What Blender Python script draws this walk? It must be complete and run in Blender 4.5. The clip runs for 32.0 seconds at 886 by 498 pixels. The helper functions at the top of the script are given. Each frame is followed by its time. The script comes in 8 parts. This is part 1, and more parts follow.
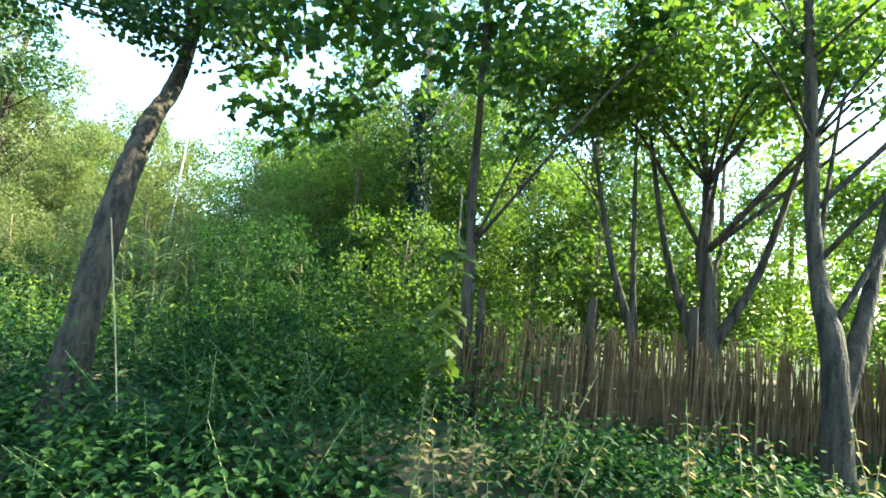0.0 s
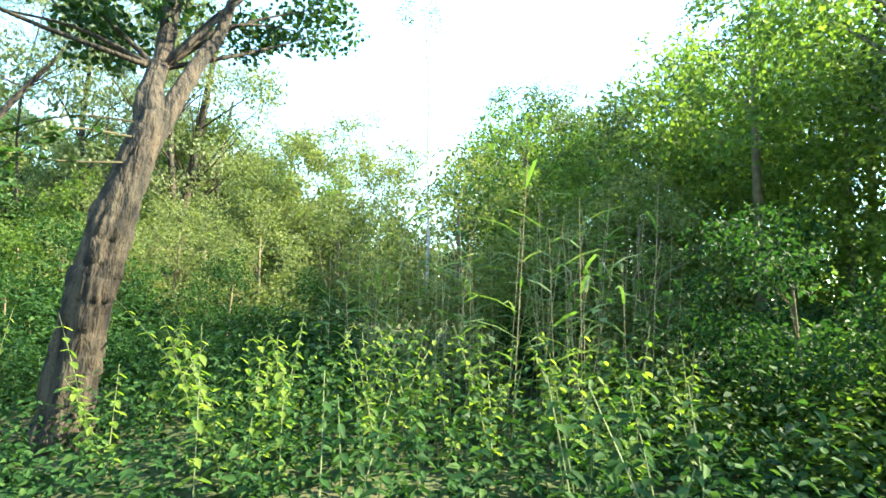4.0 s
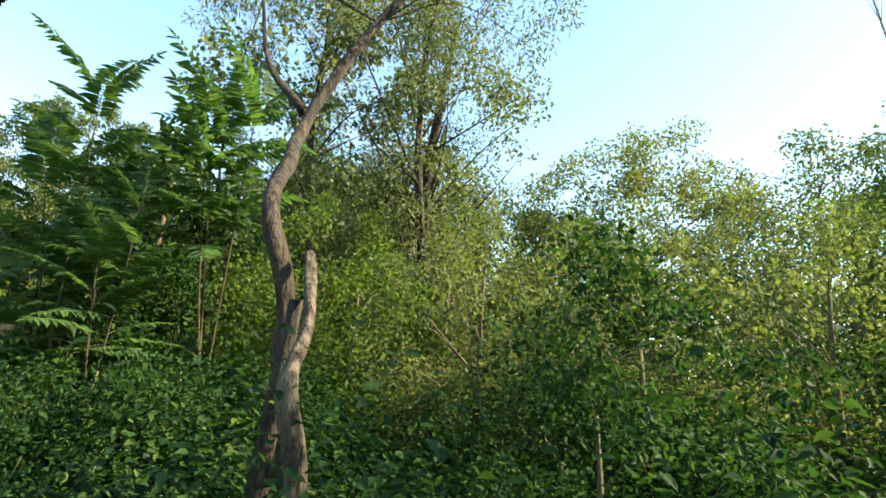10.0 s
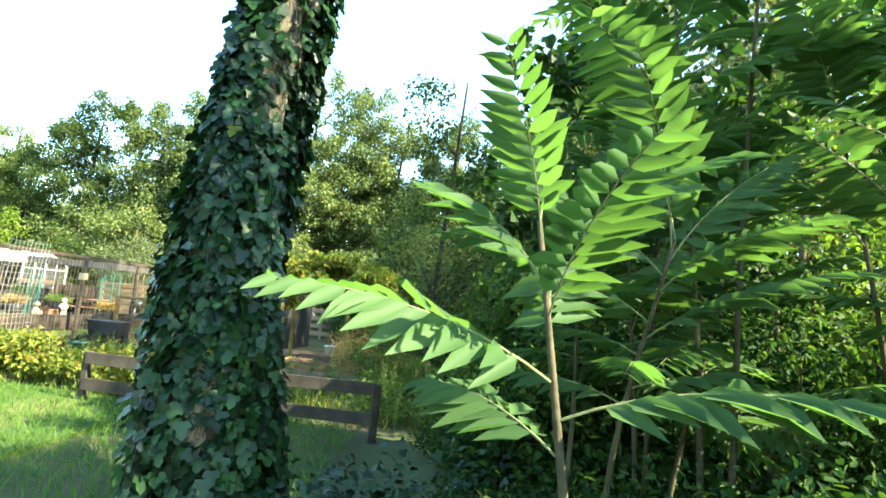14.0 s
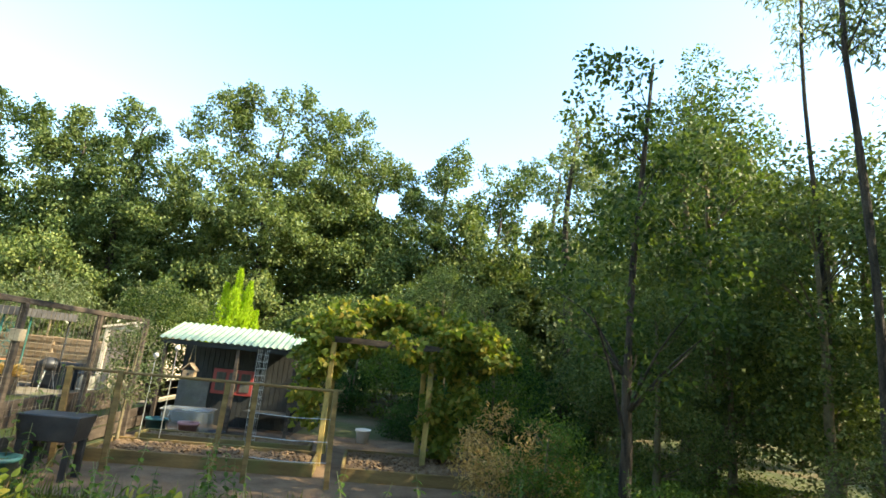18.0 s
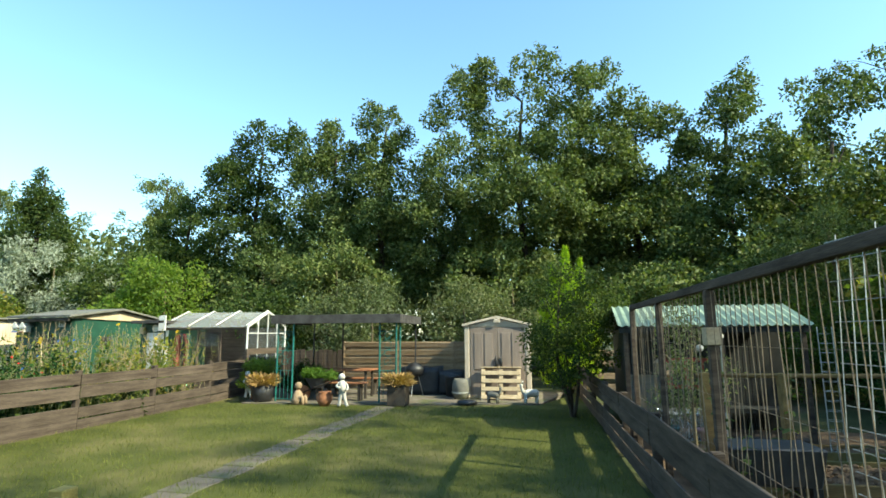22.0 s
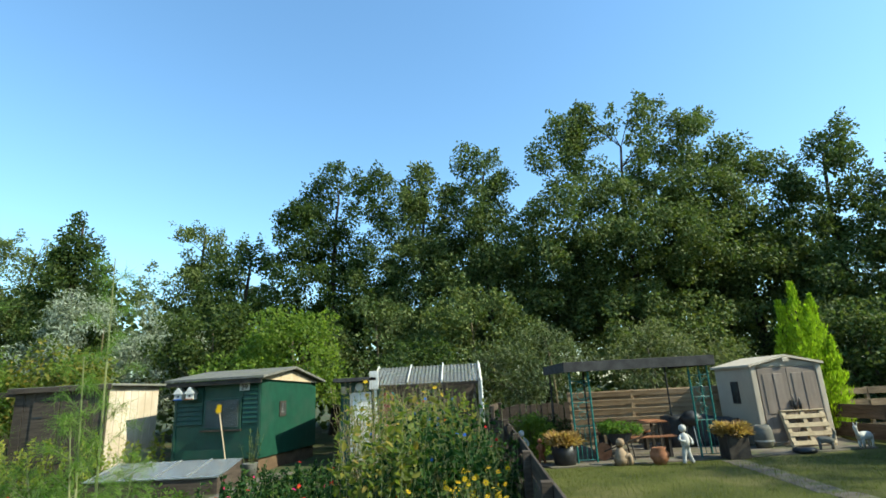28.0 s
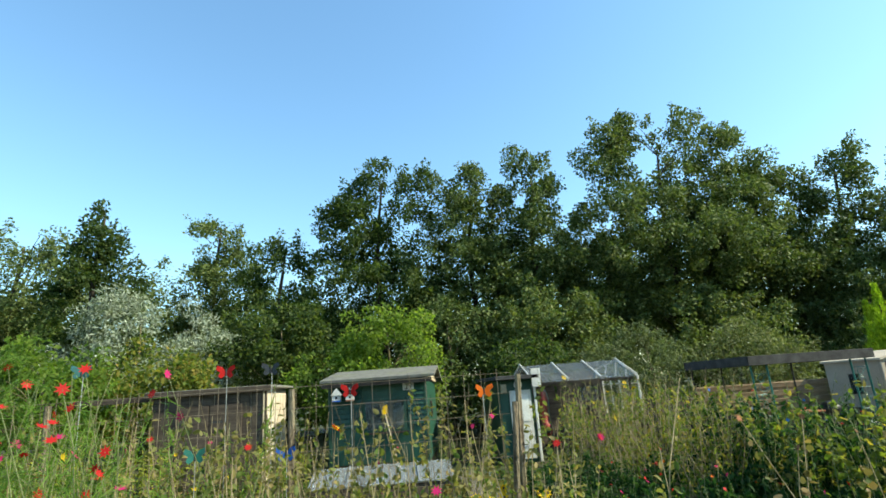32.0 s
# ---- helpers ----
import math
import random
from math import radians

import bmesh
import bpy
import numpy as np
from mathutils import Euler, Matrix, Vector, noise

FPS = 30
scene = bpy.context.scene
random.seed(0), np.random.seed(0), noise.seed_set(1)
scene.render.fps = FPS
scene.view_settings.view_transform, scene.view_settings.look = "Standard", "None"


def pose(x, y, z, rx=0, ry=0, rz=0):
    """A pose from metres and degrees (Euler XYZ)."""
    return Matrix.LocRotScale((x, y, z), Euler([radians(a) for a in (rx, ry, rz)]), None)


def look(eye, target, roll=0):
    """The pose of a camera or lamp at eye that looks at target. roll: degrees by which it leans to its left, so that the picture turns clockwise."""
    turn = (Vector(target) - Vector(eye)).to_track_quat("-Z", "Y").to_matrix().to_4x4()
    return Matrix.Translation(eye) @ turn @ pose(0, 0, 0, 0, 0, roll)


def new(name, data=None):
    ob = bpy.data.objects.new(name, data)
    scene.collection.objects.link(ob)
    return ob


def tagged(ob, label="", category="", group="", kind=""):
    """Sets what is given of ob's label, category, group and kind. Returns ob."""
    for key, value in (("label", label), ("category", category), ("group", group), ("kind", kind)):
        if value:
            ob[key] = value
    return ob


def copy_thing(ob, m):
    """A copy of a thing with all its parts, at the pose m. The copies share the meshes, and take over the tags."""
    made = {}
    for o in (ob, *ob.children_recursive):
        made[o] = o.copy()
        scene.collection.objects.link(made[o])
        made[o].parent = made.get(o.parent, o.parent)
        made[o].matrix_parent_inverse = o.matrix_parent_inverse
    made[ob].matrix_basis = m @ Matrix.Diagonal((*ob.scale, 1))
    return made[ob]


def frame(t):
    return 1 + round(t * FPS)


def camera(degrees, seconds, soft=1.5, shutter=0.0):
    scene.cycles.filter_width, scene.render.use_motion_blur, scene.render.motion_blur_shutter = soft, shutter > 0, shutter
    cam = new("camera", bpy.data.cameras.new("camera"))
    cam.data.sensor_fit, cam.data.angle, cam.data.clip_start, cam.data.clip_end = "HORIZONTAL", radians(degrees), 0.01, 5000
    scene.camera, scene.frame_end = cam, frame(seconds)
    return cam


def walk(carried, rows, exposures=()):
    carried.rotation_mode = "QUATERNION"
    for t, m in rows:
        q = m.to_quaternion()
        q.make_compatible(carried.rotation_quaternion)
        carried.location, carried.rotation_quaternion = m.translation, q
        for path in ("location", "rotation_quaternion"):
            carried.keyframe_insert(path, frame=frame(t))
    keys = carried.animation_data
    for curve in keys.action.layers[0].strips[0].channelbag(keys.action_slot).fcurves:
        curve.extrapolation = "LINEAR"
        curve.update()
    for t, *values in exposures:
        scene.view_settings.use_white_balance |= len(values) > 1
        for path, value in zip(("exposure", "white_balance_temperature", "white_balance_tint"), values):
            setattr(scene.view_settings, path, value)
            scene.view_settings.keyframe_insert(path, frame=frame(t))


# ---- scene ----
cam = camera(80.0, 32.0, soft=1.65)
PATH = [
    (0, (2.72, -6.693, 1.665), (3.787, -5.009, 1.833), 5.1),
    (0.5, (2.462, -6.102, 1.665), (3.497, -4.394, 1.785), 4.5),
    (1, (2.305, -5.508, 1.665), (3.336, -3.796, 1.74), 3.8),
    (1.5, (2.072, -4.93, 1.665), (2.961, -3.141, 1.754), 4.1),
    (2, (1.85, -4.425, 1.665), (2.621, -2.586, 1.82), 4.4),
    (2.5, (1.631, -3.793, 1.665), (2.315, -1.922, 1.841), 3.5),
    (4.5, (-0.078, -0.015, 1.646), (0.683, 1.822, 1.862), 2.6),
    (5, (-0.299, 0.404, 1.723), (0.429, 2.25, 1.968), 4.1),
    (5.5, (-0.538, 0.938, 1.723), (0.094, 2.816, 1.988), 4.3),
    (6, (-0.846, 1.483, 1.74), (-0.386, 3.4, 2.078), 4.5),
    (6.5, (-1.208, 1.976, 1.74), (-0.727, 3.895, 2.037), 4.2),
    (7, (-1.616, 2.449, 1.769), (-1.125, 4.364, 2.071), 2.9),
    (7.5, (-1.938, 2.817, 1.762), (-1.508, 4.735, 2.133), 4.6),
    (8, (-2.287, 3.466, 1.743), (-1.915, 5.398, 2.103), 4.1),
    (8.5, (-2.674, 4.073, 1.759), (-2.335, 5.996, 2.188), 5.6),
    (9, (-3.041, 4.67, 1.703), (-2.701, 6.593, 2.136), 6.0),
    (9.5, (-3.396, 5.196, 1.814), (-3.151, 7.137, 2.23), 6.1),
    (10, (-3.782, 5.629, 1.757), (-3.285, 7.523, 2.167), 4.9),
    (10.5, (-4.151, 6.254, 1.772), (-4.153, 8.252, 1.867), 5.3),
    (11, (-4.793, 6.614, 1.699), (-4.808, 8.613, 1.735), 3.4),
    (11.5, (-5.31, 7.131, 1.72), (-5.343, 9.131, 1.732), 0.9),
    (12, (-5.888, 7.684, 1.761), (-5.994, 9.663, 2.029), 2.4),
    (12.5, (-6.293, 8.189, 1.7), (-6.402, 10.169, 1.959), 5.0),
    (13, (-6.709, 8.701, 1.739), (-6.815, 10.681, 1.994), 5.4),
    (13.5, (-7.17, 9.079, 1.675), (-7.249, 11.061, 1.935), 5.1),
    (14, (-7.653, 9.65, 1.697), (-7.735, 11.636, 1.924), 5.6),
    (14.5, (-8.107, 10.117, 1.724), (-8.246, 12.073, 2.115), 5.4),
    (15, (-8.626, 10.611, 1.669), (-8.963, 12.556, 1.991), 5.8),
    (15.5, (-9.125, 11.038, 1.672), (-9.555, 12.964, 1.997), 4.1),
    (17.5, (-10.817, 13.274, 1.818), (-10.641, 15.24, 2.138), 1.9),
    (18, (-11.536, 13.626, 1.793), (-11.301, 15.565, 2.222), 5.8),
    (18.5, (-12.242, 13.929, 1.798), (-12.115, 15.858, 2.31), 5.8),
    (19, (-12.993, 14.265, 1.72), (-13.009, 16.211, 2.182), 3.7),
    (19.5, (-13.803, 14.83, 1.651), (-13.934, 16.786, 2.048), 0.8),
    (20, (-14.518, 15.198, 1.66), (-14.83, 17.141, 2.016), 2.4),
    (20.5, (-15.154, 15.501, 1.678), (-15.635, 17.417, 1.993), 4.5),
    (21, (-15.681, 15.755, 1.695), (-16.126, 17.665, 2.087), -0.3),
    (21.5, (-16.293, 15.817, 1.665), (-16.632, 17.752, 2.041), -1.0),
    (22, (-17.006, 15.939, 1.672), (-17.348, 17.883, 1.993), -0.3),
    (22.5, (-17.941, 16.079, 1.688), (-18.391, 18.004, 1.992), -0.8),
    (23, (-18.714, 16.175, 1.679), (-19.215, 18.075, 2.049), -0.5),
    (23.5, (-19.51, 16.097, 1.74), (-20.081, 17.959, 2.194), -1.1),
    (24, (-20.126, 15.96, 1.721), (-20.8, 17.764, 2.26), 0.5),
    (24.5, (-20.836, 15.896, 1.67), (-21.525, 17.676, 2.268), 2.8),
    (25, (-21.611, 15.934, 1.715), (-22.204, 17.765, 2.26), 3.5),
    (25.5, (-22.344, 16.152, 1.712), (-22.802, 18.019, 2.261), 3.6),
    (27.5, (-25.18, 16.244, 1.693), (-25.322, 18.168, 2.221), -0.7),
    (28, (-25.901, 16.36, 1.721), (-25.954, 18.291, 2.238), -3.0),
    (28.5, (-26.663, 16.259, 1.754), (-26.757, 18.198, 2.232), -2.5),
    (29, (-27.402, 16.247, 1.732), (-27.57, 18.193, 2.161), -3.1),
    (29.5, (-28.037, 16.248, 1.701), (-28.174, 18.187, 2.172), -1.8),
    (30, (-28.979, 16.458, 1.759), (-29.013, 18.419, 2.151), -1.2),
    (30.5, (-29.79, 16.47, 1.713), (-29.868, 18.439, 2.054), -3.3),
    (31, (-30.501, 16.586, 1.692), (-30.481, 18.56, 2.009), -3.8),
    (31.5, (-31.249, 16.724, 1.802), (-31.139, 18.696, 2.115), -4.2),
    (32, (-32.14, 16.738, 1.905), (-31.903, 18.655, 2.422), -4.1),
]
EXPOSURE = [(0.0, 2.9, 6200, -6), (2.0, 3.1, 6250, -6), (5.0, 2.65, 6400, -5), (7.0, 2.1, 6700, -3), (10.0, 1.75, 7000, 2), (10.8, 2.3, 6800, -2), (12.0, 3.05, 6400, -5), (14.0, 2.92, 6500, -5), (15.5, 2.15, 7000, 2), (18.0, 2.1, 7000, 2), (19.0, 1.35, 6600, -4), (20.0, 1.33, 6300, -7), (23.4, 1.05, 6100, -7), (24.6, 0.36, 5350, -1), (25.5, 0.36, 5350, -1), (28.0, 0.85, 5800, -5), (31.0, 1.05, 6200, -6), (32.0, 0.95, 6100, -6)]
walk(cam, [(t, look(eye, target, roll)) for t, eye, target, roll in PATH], EXPOSURE)

# ---- world and light ----
SUN_AZ, SUN_EL = 108.0, 38.0
world = bpy.data.worlds.new("world")
scene.world = world
world.use_nodes = True
sky = world.node_tree.nodes.new("ShaderNodeTexSky")
sky.sky_type = "NISHITA"
sky.sun_disc = False
sky.sun_elevation, sky.sun_rotation = radians(SUN_EL), radians(SUN_AZ)
sky.air_density, sky.dust_density, sky.ozone_density = 1.35, 0.6, 4.0
world.node_tree.nodes["Background"].inputs[1].default_value = 0.15
world.node_tree.links.new(sky.outputs[0], world.node_tree.nodes["Background"].inputs[0])
sun = new("sun", bpy.data.lights.new("sun", "SUN"))
sun.data.energy, sun.data.angle, sun.data.color = 5.0, radians(0.6), (1.0, 0.87, 0.66)
sx = math.sin(radians(SUN_AZ)) * math.cos(radians(SUN_EL))
sy = math.cos(radians(SUN_AZ)) * math.cos(radians(SUN_EL))
sun.matrix_world = look((sx * 60, sy * 60, math.sin(radians(SUN_EL)) * 60), (0, 0, 0))


# ---- material makers ----
def nodes_of(name):
    m = bpy.data.materials.new(name)
    m.use_nodes = True
    return m, m.node_tree, m.node_tree.nodes["Principled BSDF"]


def ramp(nt, source, stops):
    r = nt.nodes.new("ShaderNodeValToRGB")
    while len(r.color_ramp.elements) < len(stops):
        r.color_ramp.elements.new(0.5)
    for e, (p, c) in zip(r.color_ramp.elements, stops):
        e.position, e.color = p, (*c, 1)
    nt.links.new(source, r.inputs[0])
    return r.outputs[0]


def noise_tex(nt, scale, detail=4.0, stretch=(1, 1, 1)):
    tc = nt.nodes.new("ShaderNodeTexCoord")
    mp = nt.nodes.new("ShaderNodeMapping")
    mp.inputs["Scale"].default_value = stretch
    n = nt.nodes.new("ShaderNodeTexNoise")
    n.inputs["Scale"].default_value, n.inputs["Detail"].default_value = scale, detail
    nt.links.new(tc.outputs["Object"], mp.inputs[0])
    nt.links.new(mp.outputs[0], n.inputs[0])
    return n.outputs[0]


def mix_rgb(nt, fac, a, b, mode="MIX"):
    m = nt.nodes.new("ShaderNodeMix")
    m.data_type, m.blend_type = "RGBA", mode
    for sock, v in ((m.inputs[0], fac), (m.inputs[6], a), (m.inputs[7], b)):
        if isinstance(v, (int, float)):
            sock.default_value = v
        elif isinstance(v, tuple):
            sock.default_value = (*v, 1)
        else:
            nt.links.new(v, sock)
    return m.outputs[2]


def surface(name, dark, light, rough=0.7, metal=0.0, scale=6.0, fine=60.0, bump=0.3, stretch=(1, 1, 1), stain=None, spread=0.25, per_object=0.25):
    """A worn surface: two scales of noise between two colours, per-object tone, fine relief."""
    m, nt, b = nodes_of(name)
    big, small = noise_tex(nt, scale, 5, stretch), noise_tex(nt, fine, 3, stretch)
    col = ramp(nt, big, [(0.5 - spread, dark), (0.5 + spread, light)])
    grain = ramp(nt, small, [(0.3, (0.72, 0.72, 0.72)), (0.7, (1.1, 1.1, 1.1))])
    col = mix_rgb(nt, 0.8, col, grain, "MULTIPLY")
    info = nt.nodes.new("ShaderNodeObjectInfo")
    tone = ramp(nt, info.outputs["Random"], [(0, (1 - per_object,) * 3), (1, (1.0,) * 3)])
    col = mix_rgb(nt, 1.0, col, tone, "MULTIPLY")
    if stain:
        spot = ramp(nt, noise_tex(nt, scale * 0.45, 6), [(0.5, (0, 0, 0)), (0.68, (1, 1, 1))])
        col = mix_rgb(nt, spot, col, stain)
    nt.links.new(col, b.inputs["Base Color"])
    b.inputs["Roughness"].default_value, b.inputs["Metallic"].default_value = rough, metal
    b.inputs["Specular IOR Level"].default_value = 0.5 if rough < 0.8 else 0.15
    bp = nt.nodes.new("ShaderNodeBump")
    bp.inputs["Strength"].default_value, bp.inputs["Distance"].default_value = bump, 0.01
    nt.links.new(small, bp.inputs["Height"])
    nt.links.new(bp.outputs[0], b.inputs["Normal"])
    return m


def leafy(name, tones, through_light=0.4, rough=0.58, glow=1.5, gloss=0.18):
    """Leaves: tone differs leaf by leaf, light shines through."""
    m, nt, b = nodes_of(name)
    geo = nt.nodes.new("ShaderNodeNewGeometry")
    info = nt.nodes.new("ShaderNodeObjectInfo")
    stops = [(k / (len(tones) - 1), c) for k, c in enumerate(tones)]
    col = ramp(nt, geo.outputs["Random Per Island"], stops)
    tone = ramp(nt, info.outputs["Random"], [(0, (0.82, 0.86, 0.85)), (1, (1.08, 1.05, 1.0))])
    col = mix_rgb(nt, 1.0, col, tone, "MULTIPLY")
    nt.links.new(col, b.inputs["Base Color"])
    b.inputs["Roughness"].default_value = rough
    b.inputs["Specular IOR Level"].default_value = gloss
    tr = nt.nodes.new("ShaderNodeBsdfTranslucent")
    nt.links.new(mix_rgb(nt, 1.0, col, (1.15 * glow, 1.25 * glow, 0.55 * glow), "MULTIPLY"), tr.inputs[0])
    mx = nt.nodes.new("ShaderNodeMixShader")
    mx.inputs[0].default_value = through_light
    nt.links.new(b.outputs[0], mx.inputs[1])
    nt.links.new(tr.outputs[0], mx.inputs[2])
    nt.links.new(mx.outputs[0], nt.nodes["Material Output"].inputs[0])
    return m


def glassy(name, tint=(0.85, 0.92, 0.92), rough=0.05, clear=0.97):
    m, nt, b = nodes_of(name)
    b.inputs["Base Color"].default_value = (*tint, 1)
    b.inputs["Roughness"].default_value = rough
    b.inputs["Transmission Weight"].default_value = clear
    b.inputs["IOR"].default_value = 1.1
    return m


# ---- materials ----


def bark(name, crack, plate, light):
    """Furrowed bark: long dark cracks between scaly plates."""
    m, nt, b = nodes_of(name)
    long, scaly = noise_tex(nt, 17, 3, (1, 1, 0.16)), noise_tex(nt, 60, 4, (1, 1, 0.5))
    ridge = nt.nodes.new("ShaderNodeMath")
    ridge.operation = "MULTIPLY_ADD"
    nt.links.new(scaly, ridge.inputs[0])
    ridge.inputs[1].default_value = 0.35
    nt.links.new(long, ridge.inputs[2])
    col = ramp(nt, ridge.outputs[0], [(0.54, crack), (0.66, plate), (0.85, light)])
    big = ramp(nt, noise_tex(nt, 2.2, 4), [(0.35, (0.75, 0.8, 0.7)), (0.65, (1.1, 1.05, 1.0))])
    nt.links.new(mix_rgb(nt, 1.0, col, big, "MULTIPLY"), b.inputs["Base Color"])
    b.inputs["Roughness"].default_value = 0.92
    bp = nt.nodes.new("ShaderNodeBump")
    bp.inputs["Strength"].default_value, bp.inputs["Distance"].default_value = 1.0, 0.05
    nt.links.new(ridge.outputs[0], bp.inputs["Height"])
    nt.links.new(bp.outputs[0], b.inputs["Normal"])
    return m


BARK = bark("bark", (0.010, 0.007, 0.005), (0.038, 0.026, 0.017), (0.068, 0.049, 0.033))
BARK_PALE = bark("bark_pale", (0.06, 0.045, 0.03), (0.16, 0.125, 0.085), (0.27, 0.22, 0.155))
BARK_MID = bark("bark_mid", (0.03, 0.022, 0.015), (0.095, 0.07, 0.048), (0.17, 0.13, 0.092))
BARK_BIRCH = surface("bark_birch", (0.22, 0.19, 0.16), (0.55, 0.52, 0.47), 0.8, scale=7, fine=40, bump=0.4, stretch=(1, 1, 2.5))
REED_BROWN = surface("old_reed", (0.11, 0.065, 0.03), (0.27, 0.17, 0.085), 0.85, scale=10, fine=60, bump=0.4, per_object=0.5)
TWIG = surface("twig", (0.09, 0.07, 0.045), (0.22, 0.18, 0.10), 0.85, scale=8, fine=50, bump=0.4)
TWIG_DARK = surface("twig_dark", (0.04, 0.035, 0.02), (0.12, 0.10, 0.055), 0.85, scale=8, fine=50, bump=0.4)
STEM = surface("stem", (0.10, 0.14, 0.04), (0.28, 0.28, 0.12), 0.7, scale=5, fine=40, bump=0.2)
STRAW = surface("straw", (0.26, 0.19, 0.10), (0.52, 0.42, 0.25), 0.85, scale=12, fine=70, bump=0.4)
SOIL = surface("soil", (0.095, 0.060, 0.036), (0.225, 0.15, 0.09), 0.95, scale=3, fine=40, bump=1.0)
GROUND = surface("ground_soil", (0.035, 0.045, 0.018), (0.09, 0.10, 0.04), 0.95, scale=1.3, fine=25, bump=1.0, stain=(0.10, 0.075, 0.045))
LAWN = surface("lawn_turf", (0.046, 0.057, 0.011), (0.125, 0.126, 0.03), 0.9, scale=1.1, fine=55, bump=0.9, stain=(0.14, 0.12, 0.045))
VERGE = surface("verge_turf", (0.04, 0.075, 0.014), (0.09, 0.135, 0.028), 0.9, scale=1.1, fine=55, bump=0.9, stain=(0.13, 0.12, 0.045))
PAVING = surface("paving", (0.10, 0.082, 0.062), (0.21, 0.18, 0.145), 0.9, scale=4, fine=60, bump=0.5, stain=(0.10, 0.105, 0.05))
WOOD_GREY = surface("wood_weathered", (0.046, 0.034, 0.026), (0.132, 0.102, 0.078), 0.85, scale=5, fine=40, bump=0.5, stretch=(0.3, 0.3, 3))
WOOD_GREEN = surface("wood_mossy", (0.15, 0.135, 0.04), (0.38, 0.32, 0.11), 0.85, scale=4, fine=40, bump=0.4, stretch=(0.3, 3, 3), stain=(0.16, 0.19, 0.03))
WOOD_BLACK = surface("wood_black", (0.008, 0.009, 0.008), (0.024, 0.025, 0.022), 0.75, scale=5, fine=45, bump=0.5)
WOOD_BROWN = surface("wood_brown", (0.13, 0.085, 0.035), (0.30, 0.20, 0.085), 0.85, scale=4, fine=40, bump=0.5, stretch=(0.3, 3, 3), stain=(0.12, 0.11, 0.04))
WOOD_POST = surface("wood_post", (0.25, 0.17, 0.05), (0.48, 0.35, 0.12), 0.8, scale=5, fine=40, bump=0.5, stretch=(3, 3, 0.4), stain=(0.14, 0.13, 0.05))
WOOD_TAN = surface("wood_tan", (0.26, 0.18, 0.11), (0.45, 0.33, 0.21), 0.8, scale=5, fine=45, bump=0.4, stretch=(0.4, 0.4, 3))
WOOD_DARK = surface("wood_dark", (0.035, 0.028, 0.022), (0.09, 0.075, 0.06), 0.8, scale=5, fine=45, bump=0.5)
WOOD_PALE = surface("wood_pale", (0.42, 0.32, 0.20), (0.62, 0.50, 0.34), 0.8, scale=5, fine=45, bump=0.4)
CREAM = surface("cream_plastic", (0.55, 0.45, 0.34), (0.66, 0.56, 0.44), 0.55, scale=3, fine=80, bump=0.12, spread=0.35)
TAUPE = surface("taupe_plastic", (0.23, 0.175, 0.14), (0.31, 0.245, 0.20), 0.6, scale=4, fine=70, bump=0.25, stretch=(3, 3, 0.4))
GREEN_PAINT = surface("green_paint", (0.006, 0.042, 0.024), (0.014, 0.074, 0.042), 0.55, scale=4, fine=40, bump=0.3, stain=(0.02, 0.055, 0.035))
GREEN_ROOF = surface("green_roof_sheet", (0.17, 0.235, 0.165), (0.28, 0.355, 0.26), 0.5, scale=3, fine=50, bump=0.2, stain=(0.25, 0.28, 0.20))
TEAL = surface("teal_metal", (0.012, 0.10, 0.085), (0.03, 0.17, 0.14), 0.45, scale=10, fine=60, bump=0.2)
BLACK = surface("black_plastic", (0.012, 0.012, 0.014), (0.035, 0.035, 0.038), 0.5, scale=6, fine=60, bump=0.2)
FELT = surface("roof_felt", (0.045, 0.042, 0.042), (0.10, 0.095, 0.092), 0.9, scale=5, fine=90, bump=0.5)
FELT_GREY = surface("roof_felt_grey", (0.13, 0.125, 0.11), (0.24, 0.23, 0.20), 0.9, scale=5, fine=90, bump=0.4, stain=(0.15, 0.15, 0.10))
WHITE = surface("white_paint", (0.62, 0.60, 0.56), (0.80, 0.78, 0.74), 0.6, scale=6, fine=60, bump=0.15, stain=(0.5, 0.46, 0.38))
STONE = surface("cast_stone", (0.48, 0.45, 0.40), (0.75, 0.72, 0.66), 0.85, scale=14, fine=80, bump=0.3)
TERRA = surface("terracotta", (0.22, 0.09, 0.045), (0.40, 0.19, 0.10), 0.85, scale=12, fine=70, bump=0.3)
RED = surface("red_paint", (0.22, 0.025, 0.02), (0.36, 0.05, 0.04), 0.5, scale=7, fine=60, bump=0.2)
STEEL = surface("zinc_wire", (0.38, 0.38, 0.37), (0.58, 0.58, 0.56), 0.45, metal=0.7, scale=10, fine=60, bump=0.1)
RUST = surface("rusty_wire", (0.20, 0.155, 0.11), (0.36, 0.29, 0.21), 0.8, metal=0.2, scale=10, fine=60, bump=0.2)
TARP = surface("dark_cover", (0.015, 0.018, 0.024), (0.04, 0.045, 0.055), 0.55, scale=6, fine=40, bump=0.3)
CREAM_BOARD = surface("cream_board", (0.58, 0.47, 0.35), (0.74, 0.64, 0.50), 0.75, scale=3, fine=45, bump=0.2, stain=(0.45, 0.36, 0.26))
PINK = surface("pink_plastic", (0.38, 0.17, 0.16), (0.50, 0.25, 0.23), 0.6, scale=6, fine=60, bump=0.15)
TEAL_POT = surface("teal_plastic", (0.03, 0.11, 0.11), (0.06, 0.17, 0.165), 0.5, scale=6, fine=60, bump=0.15)
GLASS = glassy("old_glass")
